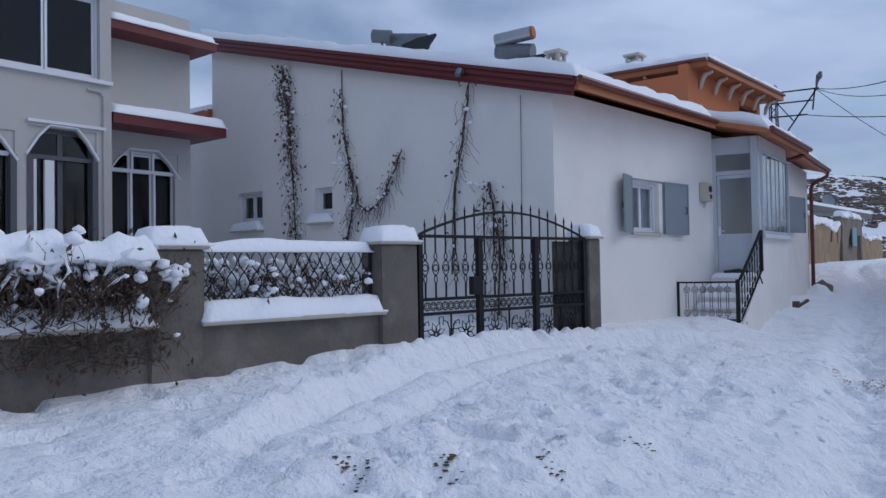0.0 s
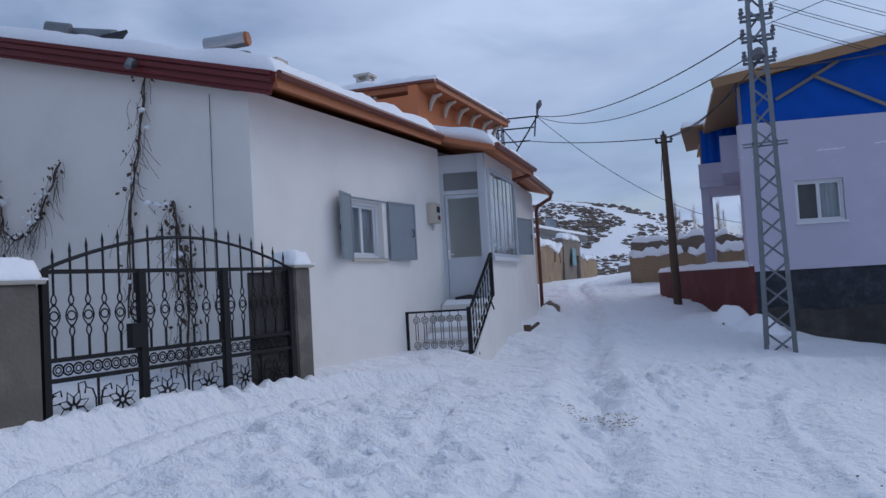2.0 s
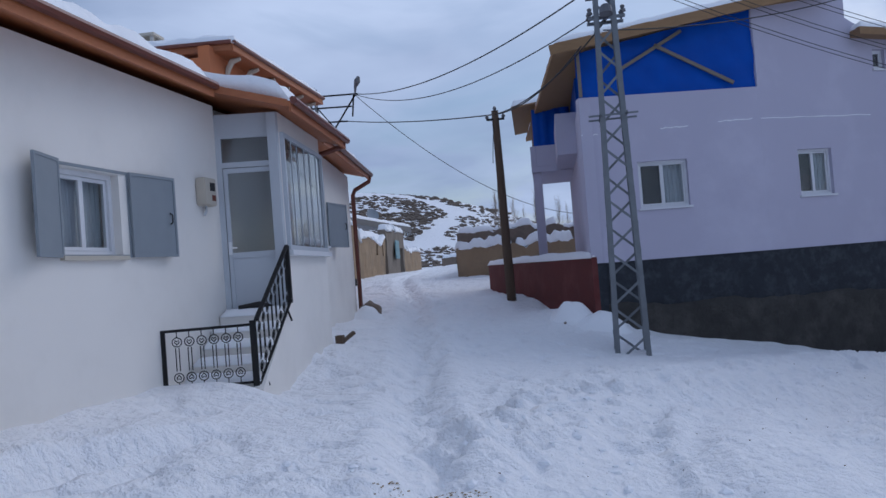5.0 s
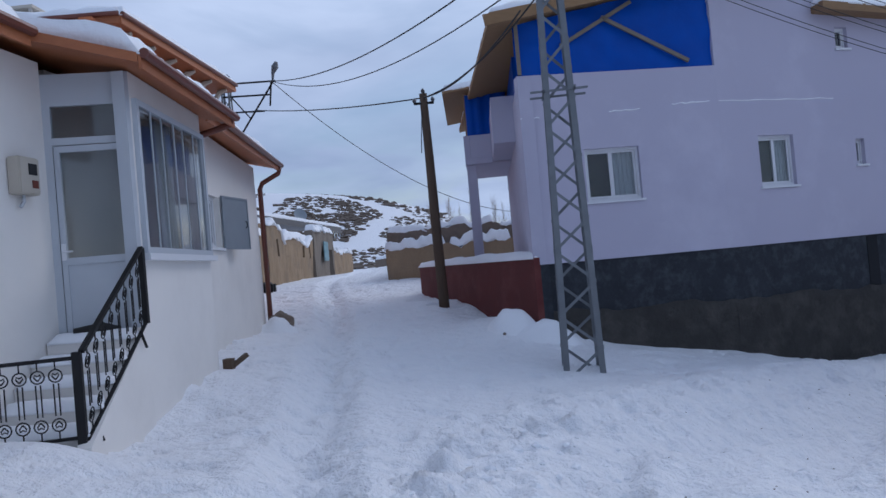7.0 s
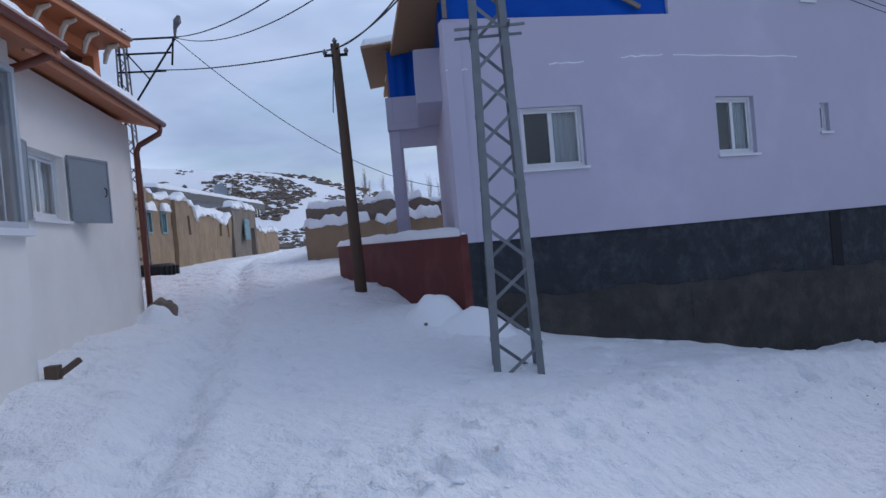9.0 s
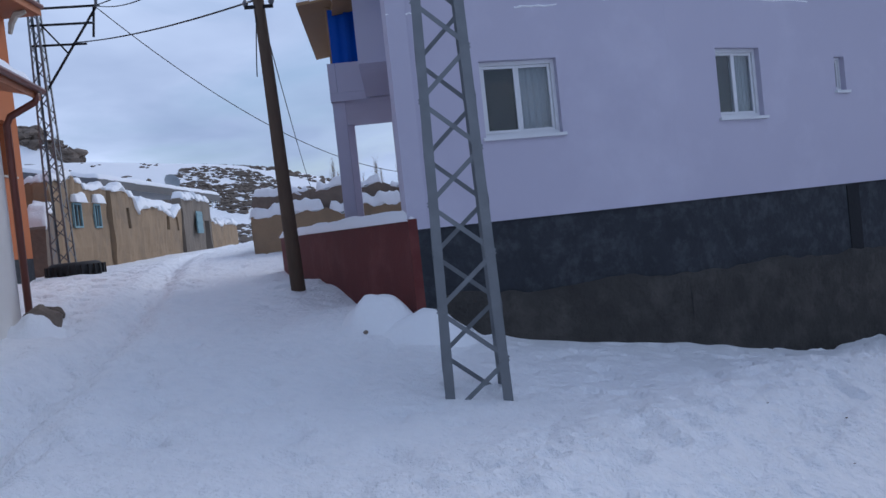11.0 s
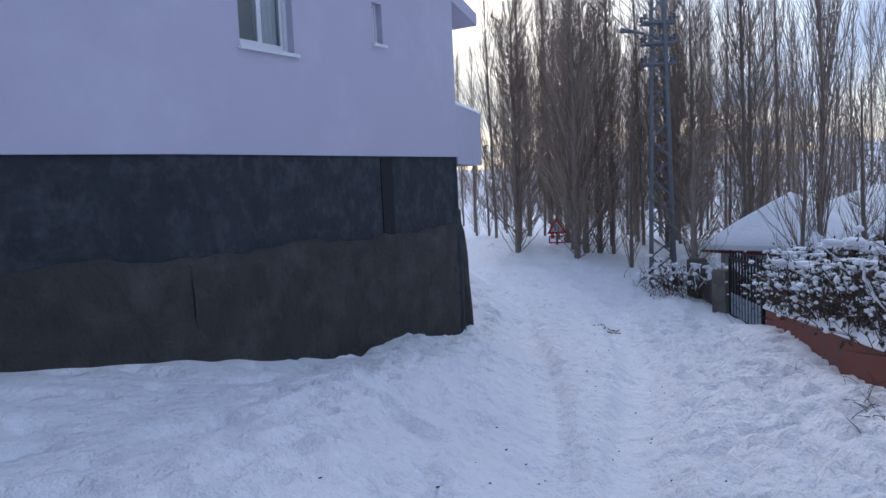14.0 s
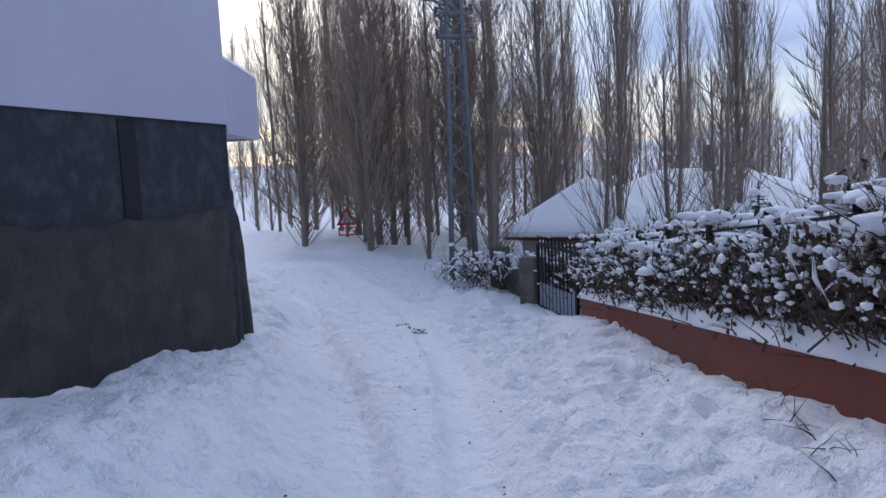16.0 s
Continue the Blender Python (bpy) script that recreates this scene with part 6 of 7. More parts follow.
for h in ma_holes:
    wf = thing("window_frame", "old greenish timber frame in a mud window", "window", "old window frames", at=MA.p(h[0], h[2]))
    under(part("frame", frame_bars(bmesh.new(), MA, h[0], h[1], h[2], h[3], 0.02, 0.06, 0.06), BLUEPAINT), wf)
    under(part("mullion", box(bmesh.new(), ((h[0] + h[1]) / 2 - 0.02, -0.03, h[2] + 0.06), ((h[0] + h[1]) / 2 + 0.02, 0.01, h[3] - 0.06), MA.m()), BLUEPAINT), wf)
    # near-black sheet paints the unlit room behind the frame
    under(part("blind", box(bmesh.new(), (h[0] + 0.06, -0.12, h[2] + 0.06), (h[1] - 0.06, -0.1, h[3] - 0.06), MA.m()), DARKROOM), wf)
    snow_sheet("ledge_snow", quad_grid(MA.p(h[0] - 0.15, h[3] + 0.02, 0.2), MA.p(h[1] + 0.15, h[3] + 0.02, 0.2), MA.p(h[1] + 0.15, h[3] + 0.05, -0.05), MA.p(h[0] - 0.15, h[3] + 0.05, -0.05)), 0.28, "cushion of snow over an old window", seed=h[0], edge=0.14)
# long tin roof over the back range
tr = [Vector((-10.15, 56.0, 4.3)), Vector((-13.2, 46.4, 4.95)), Vector((-17.0, 45.0, 5.6)), Vector((-17.0, 58.0, 5.3))]
bm = bmesh.new()
lo = [bm.verts.new(p - Vector((0, 0, 0.35))) for p in tr]
hi = [bm.verts.new(p) for p in tr]
for i in range(4):
    bm.faces.new((lo[i], lo[(i + 1) % 4], hi[(i + 1) % 4], hi[i]))
bm.faces.new(lo[::-1])
bm.faces.new(hi)
tagged(part("tin_roof", bm, TIN), "long dark sheet-metal roof under snow", "roof")
snow_sheet("roof_snow", quad_grid(tr[0], tr[1], tr[2], tr[3]), 0.2, "snow on the long tin roof", seed=71, edge=0.2)
ic = thing("icicle_row", "row of icicles under the tin roof", "icicles", at=(-10.2, 55.5, 4.0))
for i in range(9):
    p = tr[0].lerp(tr[1], 0.03 + 0.035 * i) + Vector((0.03, 0, -0.33))
    under(part("icicle", tube(bmesh.new(), [p, p - Vector((0, 0, 0.25 + 0.35 * abs(math.sin(i * 2.7))))], [0.05, 0.006], 6), GLASS), ic)


def dish(x, y, z, r, way, label):
    d = thing("satellite_dish", label, "satellite dish", at=(x, y, z))
    c = Vector((x, y, z))
    w = Vector(way).normalized()
    u = w.orthogonal().normalized()
    v = w.cross(u)
    bm = bmesh.new()
    rows = []
    for j in range(5):
        q = j / 4
        rows.append([bm.verts.new(c + w * (0.18 * r * q * q) + (u * math.cos(2 * math.pi * i / 20) + v * math.sin(2 * math.pi * i / 20)) * r * max(q, 0.02)) for i in range(20)])
    for a, b in zip(rows, rows[1:]):
        for i in range(20):
            bm.faces.new((a[i], a[(i + 1) % 20], b[(i + 1) % 20], b[i]))
    under(part("reflector", bm, GREYSHEET, smooth=True), d)
    bm = bmesh.new()
    bar(bm, c - Vector((0, 0, 1.0)), c - w * 0.03, 0.05)
    under(part("mast", bm, GALV), d)
    bm = bmesh.new()
    bar(bm, c - u * r * 0.8, c + w * 0.6 * r, 0.02)
    under(part("feed_arm", bm, GALV), d)


dish(-12.8, 56.3, 5.35, 0.45, (0.6, -0.7, 0.35), "grey satellite dish on the mud house roof")
MRL = Line((-4.7, 35.2), (7.0, 36.5))
rough_wall("mud_wall", MRL, 0.2, [2.15, 2.2, 2.15, 2.2, 2.2], 0.5, [], MUD, "tan mud-plastered yard wall", "wall", 6.0)
rough_wall("rubble_wall", Line((-4.7, 35.5), (7.0, 36.8)), 2.1, [2.75, 2.85, 2.7, 2.85, 2.8], 0.55, [], STONE, "dark rubble courses on the mud wall", "wall", 7.0)
rough_wall("mud_wall", Line((-4.7, 41.0), (-4.75, 35.25)), 0.2, [2.1, 2.15, 2.15], 0.5, [], MUD, "side of the tan mud yard wall", "wall", 8.0)
rough_wall("rubble_wall", Line((-10.5, 72.0), (4.0, 74.0)), 0.0, [2.3, 2.4, 2.2, 2.4], 0.6, [], STONE, "far rubble wall across the lane", "wall", 9.0)

# ---------------------------------------------------------------- orange house details
B1 = (OE.length - 2.6, OE.length - 0.35, 3.55, 4.95)
B2 = (OE.length - 2.6, OE.length - 0.45, 6.05, 7.3)
BWIN = (OE.length - 2.55, OE.length - 1.72, 1.83, 2.29)
under(part("wall", wall(bmesh.new(), OE, 1.57, 7.7, 0.3, [B1, B2, BWIN]), ORANGE), orange)
window(orange, OE, BWIN, panes=2, sill_mat=CAPSTONE)
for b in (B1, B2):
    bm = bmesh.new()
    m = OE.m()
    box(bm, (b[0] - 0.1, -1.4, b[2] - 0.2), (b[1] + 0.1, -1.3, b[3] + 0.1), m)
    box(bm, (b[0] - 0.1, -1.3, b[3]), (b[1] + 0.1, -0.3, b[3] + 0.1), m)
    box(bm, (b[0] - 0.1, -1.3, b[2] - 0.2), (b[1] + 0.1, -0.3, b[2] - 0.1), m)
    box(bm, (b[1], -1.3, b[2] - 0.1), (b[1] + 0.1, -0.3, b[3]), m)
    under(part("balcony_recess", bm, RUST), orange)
    under(part("balcony_sill", box(bmesh.new(), (b[0], -0.3, b[2]), (b[1], 0.05, b[2] + 0.05), m), CAPSTONE), orange)
# timber eaves with scrolled brackets
bm = bmesh.new()
OEAVE = Line((-8.98, 24.4), (-8.76, 31.85))
OEAVS = Line((-17.2, 23.75), (-8.98, 24.4))
for ln in (OEAVE, OEAVS):
    bm = bmesh.new()
    bar(bm, ln.p(0, 7.72, 0.02), ln.p(ln.length, 7.72, 0.02), 0.04, 0.22)
    under(part("eave_board", bm, WOOD), orange)
    bm = bmesh.new()
    tube(bm, [ln.p(0, 7.83, 0.07), ln.p(ln.length, 7.83, 0.07)], 0.06, 8)
    under(part("gutter", bm, GUTTER), orange)
    nb = 6
    for i in range(nb):
        s = ln.length * (i + 0.5) / nb
        bm = bmesh.new()
        pts = [ln.p(s, 7.55, -0.05), ln.p(s, 7.5, -0.3), ln.p(s, 7.3, -0.42), ln.p(s, 7.05, -0.48)]
        tube(bm, pts, [0.05, 0.09, 0.08, 0.05], 6)
        under(part("eave_bracket", bm, CAPSTONE), orange)
snow_sheet("roof_snow", quad_grid((-8.9, 24.4, 7.82), (-8.72, 31.9, 7.82), (-13, 29.0, 8.7), (-13, 27.0, 8.7)), 0.22, "snow on the orange house's hipped roof", seed=81)
snow_sheet("roof_snow", quad_grid((-17.2, 23.75, 7.82), (-8.9, 24.4, 7.82), (-13, 27.0, 8.7), (-15, 27.0, 8.7)), 0.22, "snow on the orange house's hipped roof", seed=82)
bm = bmesh.new()
va = [bm.verts.new(p) for p in ((-17.2, 23.8, 7.8), (-8.96, 24.4, 7.8), (-8.76, 31.8, 7.8), (-17.2, 31.9, 7.8), (-13, 27, 8.68), (-13, 29, 8.68))]
for f in ((0, 1, 4), (1, 2, 5, 4), (2, 3, 5), (3, 0, 4, 5)):
    bm.faces.new([va[i] for i in f])
under(part("roof_slope", bm, TIN), orange)

# tyre at the orange house, rocks by the white house
tyre = thing("tractor_tyre", "old black tractor tyre half sunk in snow", "tyre", at=(-8.9, 32.5, 0.95))
bm = bmesh.new()
cz = ground(-8.9, 32.5) + 0.16
ring(bm, (-8.9, 32.5, cz), (1, 0, 0), (0, 1, 0), 0.5, 0.2, 28, 12)
under(part("casing", bm, RUBBER, smooth=True), tyre)
for i in range(26):
    a = 2 * math.pi * i / 26
    bm = bmesh.new()
    box(bm, (0.64, -0.03, -0.14), (0.74, 0.03, 0.12), Matrix.Translation((-8.9, 32.5, cz)) @ Matrix.Rotation(a, 4, "Z"))
    under(part("tread_lug", bm, RUBBER), tyre)


rock(-5.28, 22.35, 0.26, 0.22, 1)
heap(-5.35, 22.25, 0.5, 0.4, 0.22, 12, "small mound of snow on a rock")
rock(-5.5, 23.2, 0.16, 0.15, 2)
po = thing("broken_post", "short broken stub post by the porch wall", "post", at=(-4.5, 16.85, 0.3))
bm = bmesh.new()
box(bm, (-4.55, 16.82, 0.1), (-4.43, 16.94, 0.5))
under(part("stub", bm, POLEWOOD), po)
bm = bmesh.new()
bar(bm, (-4.45, 16.9, 0.40), (-4.3, 17.05, 0.52), 0.07, 0.05)
under(part("slat", bm, POLEWOOD), po)

# ---------------------------------------------------------------- trees


def stem(bm, p, d, length, r, rnd, n=4, wander=0.12, rise=0.06, seg=3):
    pts, rad = [p.copy()], [r]
    q, w = p.copy(), d.normalized()
    for i in range(n):
        w = (w + Vector((rnd.gauss(0, wander), rnd.gauss(0, wander), rise))).normalized()
        q = q + w * (length / n)
        pts.append(q.copy())
        rad.append(r * (1 - 0.85 * (i + 1) / n))
    tube(bm, pts, rad, seg, False)
    return pts, w


def bare_tree(name, label, height, spread, seed, limbs=80, twigs=7, low=0.10, trunk_r=0.13, group="bare poplars"):
    """A bare tree: tapered trunk, limbs that climb steeply, twigs on every limb."""
    rnd = random.Random(seed)
    t = thing(name, label, "tree", group)
    bm = bmesh.new()
    pts, rad = [], []
    lean = Vector((rnd.gauss(0, 0.012), rnd.gauss(0, 0.012), 0))
    for i in range(13):
        u = i / 12
        pts.append(Vector((0.06 * noise.noise(Vector((u * 4, seed, 0))), 0.06 * noise.noise(Vector((u * 4, seed, 7))), 0)) * height * 0.12 + lean * height * u + Vector((0, 0, -0.4 + (height + 0.4) * u)))
        rad.append(trunk_r * (1 - u) ** 0.8 + 0.008)
    tube(bm, pts, rad, 8)
    part("trunk", bm, BARK, t, smooth=True)
    bm = bmesh.new()
    fine = bmesh.new()
    for k in range(limbs):
        u = low + (0.93 - low) * (k + rnd.random()) / limbs
        i = min(11, int(u * 12))
        p = pts[i].lerp(pts[i + 1], u * 12 - i)
        a = rnd.uniform(0, 2 * math.pi)
        tilt = radians(rnd.uniform(14, 34)) * spread
        d = Vector((math.cos(a) * math.sin(tilt), math.sin(a) * math.sin(tilt), math.cos(tilt)))
        ln = height * rnd.uniform(0.20, 0.42) * (1.12 - 0.8 * u)
        lp, w = stem(bm, p, d, ln, trunk_r * 0.12 * (1.1 - u) + 0.004, rnd, 5, 0.06 * spread, 0.17 / spread)
        for j in range(twigs):
            f = rnd.uniform(0.15, 1.0)
            m = min(4, int(f * 5))
            q = lp[m].lerp(lp[m + 1], f * 5 - m)
            a2 = rnd.uniform(0, 2 * math.pi)
            t2 = radians(rnd.uniform(12, 38))
            d2 = (w + Vector((math.cos(a2), math.sin(a2), 0.2)) * math.tan(t2) * 0.7)
            stem(fine, q, d2, ln * rnd.uniform(0.25, 0.6), 0.0065, rnd, 2, 0.12, 0.14)
    tagged(part("branchwork", bm, BARK, t), kind="stuff")
    tagged(part("crown", fine, TWIG, t, "fine bare twigs"), kind="stuff")
    return t


def plant(tree, x, y, turn, scale, z=None):
    h = ground(x, y) if z is None else z
    return copy_thing(tree, Matrix.Translation((x, y, h)) @ Matrix.Rotation(turn, 4, "Z") @ Matrix.Diagonal((1, 1, 1, 1)))


def polar(az, d, cx=1.2, cy=15.3):
    return cx + d * math.sin(radians(az)), cy + d * math.cos(radians(az))


POPLARS = [
    bare_tree("poplar", "tall narrow bare poplar in the snow", 11.0, 0.62, 11, 130, 8, 0.05, 0.062),
    bare_tree("poplar", "slim bare poplar with upright twigs", 9.5, 0.62, 12, 75, 7, 0.06, 0.05),
    bare_tree("poplar", "bare poplar with a feathery crown", 10.0, 0.9, 13, 80, 8, 0.06, 0.055),
    bare_tree("poplar", "thin bare poplar with few limbs", 9.0, 0.65, 14, 48, 7, 0.10, 0.042),
]
WILLOW = bare_tree("willow", "bushy bare willow with fanned twigs", 7.2, 1.7, 15, 170, 10, 0.03, 0.09, "bare willows")
ORCHARD = bare_tree("fruit_tree", "small spreading bare fruit tree", 3.6, 2.4, 16, 45, 8, 0.22, 0.07, "bare fruit trees")
rnd = random.Random(5)
spots = [(0, 65.4, 17.5), (3, 69.2, 18.5), (0, 73.2, 19.5), (2, 60.6, 19.5), (1, 78.5, 19.0), (0, 82.0, 24.0),
         (2, 42.6, 30.0), (0, 44.4, 25.5), (0, 46.8, 27.0), (0, 51.2, 23.5), (1, 53.4, 24.5), (2, 54.6, 29.0), (3, 56.0, 25.0), (1, 57.4, 30.0), (2, 59.0, 33.0),
         (1, 43.4, 36.0), (2, 45.2, 39.0), (3, 47.4, 35.0), (1, 50.4, 37.0), (2, 53.0, 41.0), (3, 55.2, 38.0), (0, 58.0, 43.0), (3, 41.0, 38.0), (1, 40.2, 44.0), (2, 38.5, 52.0),
         (2, 61.8, 31.0), (1, 63.4, 39.0), (3, 66.8, 33.0), (2, 68.0, 43.0), (1, 70.8, 35.0), (3, 72.0, 47.0), (2, 74.6, 38.0), (1, 76.2, 45.0), (3, 79.8, 36.0), (2, 84.0, 40.0), (0, 87.0, 33.0), (0, 48.3, 22.5), (2, 55.4, 21.5), (2, 46.2, 31.0), (1, 62.6, 26.0)]
for k, az, d in spots:
    x, y = polar(az, d)
    plant(POPLARS[k], x, y, rnd.uniform(0, 6.3), 1)
for az, d in ((48.6, 20.5), (50.3, 22.0), (60.8, 24.0), (44.2, 22.5), (52.8, 30.0), (63.0, 45.0), (66.0, 55.0), (71.0, 50.0), (76.0, 52.0), (81.0, 30.0)):
    x, y = polar(az, d)
    plant(WILLOW, x, y, rnd.uniform(0, 6.3), 1)
for az, d in ((71.0, 12.5), (75.8, 11.0), (80.5, 14.0), (57.0, 17.0), (86.0, 9.5)):
    x, y = polar(az, d)
    plant(ORCHARD, x, y, rnd.uniform(0, 6.3), 1)
BRUSH = bare_tree("brush_tree", "low bare brushwood tree under the poplars", 4.2, 1.5, 17, 60, 6, 0.04, 0.05, "bare brushwood")
for i in range(46):
    x, y = polar(39.5 + 1.08 * i + rnd.uniform(-0.6, 0.6), rnd.uniform(21, 52) if 47 < 39.5 + 1.08 * i < 86 else rnd.uniform(34, 60))
    if (x < 19.5 and y < 26) or (off_line(ROAD, x, y) > -2.2):
        continue
    plant(BRUSH, x, y, rnd.uniform(0, 6.3), 1)
for i in range(26):
    x, y = polar(40 + 1.9 * i + rnd.uniform(-0.8, 0.8), rnd.uniform(55, 75))
    plant(BRUSH, x, y, rnd.uniform(0, 6.3), 1)
# thicker growth at the bend and before the low house
for x, y in ((17.6, 29.4), (19.4, 31.7), (20.6, 28.8), (19.2, 27.0), (22.5, 34.0), (23.5, 30.5), (24.0, 38.0)):
    plant(WILLOW, x, y, rnd.uniform(0, 6.3), 1)
for x, y in ((15.7, 22.3), (15.4, 21.0), (16.9, 20.6), (19.8, 21.4), (17.0, 27.4), (18.3, 29.0), (20.8, 33.4), (21.6, 26.4), (23.0, 23.5), (21.0, 19.0)):
    plant(BRUSH, x, y, rnd.uniform(0, 6.3), 1)
# far poplars beyond the lilac house
for i in range(26):
    x, y = polar(-4.0 + 0.75 * i + rnd.uniform(-0.4, 0.4), rnd.uniform(105, 135), -1.0, 7.0)
    plant(POPLARS[i % 4], x, y, rnd.uniform(0, 6.3), 1)
for i in range(10):
    x, y = polar(6.0 + 2.4 * i, rnd.uniform(60, 80), -1.0, 7.0)
    plant(WILLOW, x, y, rnd.uniform(0, 6.3), 1)
# first models stand among the far trees
for i, o in enumerate((*POPLARS, WILLOW, ORCHARD, BRUSH)):
    x, y = polar(88.0 + 2.5 * i, 44.0)
    o.location = (x, y, ground(x, y))

# ---------------------------------------------------------------- shrubs under snow


def snow_blob(bm, p, r, flat, rnd):
    m4 = Matrix.Translation(p) @ Matrix.Rotation(rnd.uniform(0, 6), 4, "Z") @ Matrix.Diagonal((r * rnd.uniform(0.8, 1.5), r * rnd.uniform(0.7, 1.2), r * flat, 1))
    vs = lump(bm, m4)
    o = rnd.uniform(0, 50)
    for v in vs:
        v.co += (v.co - p) * (0.45 * noise.noise((v.co - p) * (1.6 / r) + Vector((o, 0, 0))))


def shrub(label, base, axis, length, depth, height, seed, twigs=220, leaves=420, blobs=50, blob_r=0.09, droop=0.0, leaf_mat=None, blob_low=0.45, group="snowy hedge shrubs", bare=0.92, pads=0):
    """A tangle of stems with withered leaves and cushions of snow."""
    rnd = random.Random(seed)
    base, ax = Vector(base), Vector((*axis, 0)).normalized()
    side = Vector((ax.y, -ax.x, 0))
    s = thing("shrub", label, "shrub", group, at=base)

    def spot(h):
        return base + ax * rnd.uniform(-0.5, 0.5) * length + side * rnd.gauss(0, 0.3) * depth + Vector((0, 0, h))

    bm = bmesh.new()
    tips = []
    for i in range(twigs):
        p = spot(rnd.uniform(0, 0.5) * height)
        d = Vector((rnd.gauss(0, 0.5), rnd.gauss(0, 0.5), rnd.uniform(0.3, 1.0)))
        pts, w = stem(bm, p, d, rnd.uniform(0.35, 0.75) * height, rnd.uniform(0.004, 0.009), rnd, 4, 0.28, -droop)
        tips.append(pts)
    tagged(under(part("stem_tangle", bm, THICKET), s), kind="stuff")
    bm = bmesh.new()
    for i in range(leaves):
        pts = rnd.choice(tips)
        p = rnd.choice(pts[1:]) + Vector((rnd.gauss(0, 0.05), rnd.gauss(0, 0.05), rnd.gauss(0, 0.05)))
        r = Euler((rnd.uniform(0, 6), rnd.uniform(0, 6), rnd.uniform(0, 6))).to_matrix()
        w = rnd.uniform(0.015, 0.045)
        bm.faces.new([bm.verts.new(p + r @ Vector(c) * w) for c in ((-1, 0, 0), (0, -0.45, 0.15), (1, 0, 0), (0, 0.45, 0.2))])
    tagged(under(part("foliage", bm, leaf_mat or LEAF), s), kind="stuff")
    bm = bmesh.new()
    for i in range(blobs):
        pts = rnd.choice(tips)
        p = pts[-1] if rnd.random() < 0.6 else rnd.choice(pts[2:])
        h = (p.z - base.z) / height
        if h < blob_low and rnd.random() < 0.75:
            continue
        snow_blob(bm, p, blob_r * rnd.uniform(0.35, 1.15) * (0.6 + 0.5 * h), rnd.uniform(0.55, 0.95), rnd)
    # flat cushions on the hedge top
    for i in range(pads):
        snow_blob(bm, spot(rnd.uniform(0.7, 1.05) * height), rnd.uniform(0.08, 0.17), rnd.uniform(0.25, 0.4), rnd)
    # snow that lies along the stems
    for pts in tips:
        if rnd.random() < bare or pts[-1].z - base.z < blob_low * height:
            continue
        k = rnd.choice((1, 2))
        run = [p + Vector((0, 0, 0.012)) for p in pts[k:]]
        tube(bm, run, [0.004] + [blob_r * rnd.uniform(0.16, 0.42) for _ in run[2:]] + [0.004], 5)
    tagged(under(part("clinging_snow", bm, SNOW, smooth=True), s), kind="stuff")
    return s


# hedge spilling over the railing of the garden wall
for i in range(4):
    p = FE.p(2.6 + 0.85 * i, 0.86, -0.05)
    shrub("dark hedge under a heavy blanket of snow", p, FE.d.xy, 1.0, 0.5, 0.72, 40 + i, 380, 1300, 130, 0.085, 0.02, LEAF, 0.55)
    q = FE.p(2.6 + 0.85 * i, 0.55, 0.16)
    shrub("hanging withered stems over the garden wall", q, FE.d.xy, 0.9, 0.12, 0.6, 60 + i, 90, 260, 5, 0.05, 0.35, LEAF, 0.95)


def blanket(line, s0, s1, z, out0, out1, seed, label):
    """Snow pressed down on a hedge top, sagging between the stems."""
    def grid(u, v):
        s = s0 + (s1 - s0) * u
        o = out0 + (out1 - out0) * v
        lump = 0.10 * noise.noise(Vector((s * 2.6, o * 3 + seed, 0))) + 0.06 * noise.noise(Vector((s * 7, o * 7, seed)))
        fall = -0.9 * max(0.0, (out0 - 0.12 - o) * -1) ** 1.5 - 0.35 * max(0.0, v - 0.75)
        return line.p(s, z + lump + fall, o)
    snow_sheet("hedge_snow", grid, 0.13, label, seed=seed, lump=0.8, edge=0.14)


blanket(FE, 2.0, 5.5, 1.46, 0.32, -0.45, 3, "thick lumpy snow over the hedge top")
# stems and snow tangled in the railing
for i in range(3):
    shrub("thin snowy stems tangled in the railing", FENCE.p(0.8 + 0.6 * i, 0.95, -0.3), FENCE.d.xy, 0.75, 0.25, 0.55, 80 + i, 80, 110, 60, 0.05, 0.03, LEAF, 0.2)

# ---------------------------------------------------------------- garden across the road
top_rg = lambda s: -1.36 + 0.122 * s
snow_sheet("wall_snow", lambda u, v: RG.p(RG.length * u, top_rg(RG.length * u), 0.06 - 0.4 * v), 0.14, "snow along the faded red garden wall", seed=14, edge=0.12, lump=0.6)
for i in range(13):
    s = 0.5 + 0.62 * i
    p = RG.p(s, top_rg(s) - 0.02, -0.38)
    shrub("snow-laden garden hedge behind the red wall", p, RG.d.xy, 0.85, 0.7, 0.78 + 0.12 * math.sin(i * 1.9), 100 + i, 460, 1700, 330, 0.036, 0.03, NEEDLE if i % 3 == 1 else LEAF, 0.2, "garden hedge shrubs", 0.93, 16)
for i in range(3):
    s = 7.95 + 0.6 * i
    shrub("brown hanging creeper at the garden hut", RG.p(s, top_rg(s) + 0.1, -0.3), RG.d.xy, 0.7, 0.3, 0.95, 130 + i, 260, 600, 26, 0.07, 0.08, LEAF, 0.3, "garden hedge shrubs")
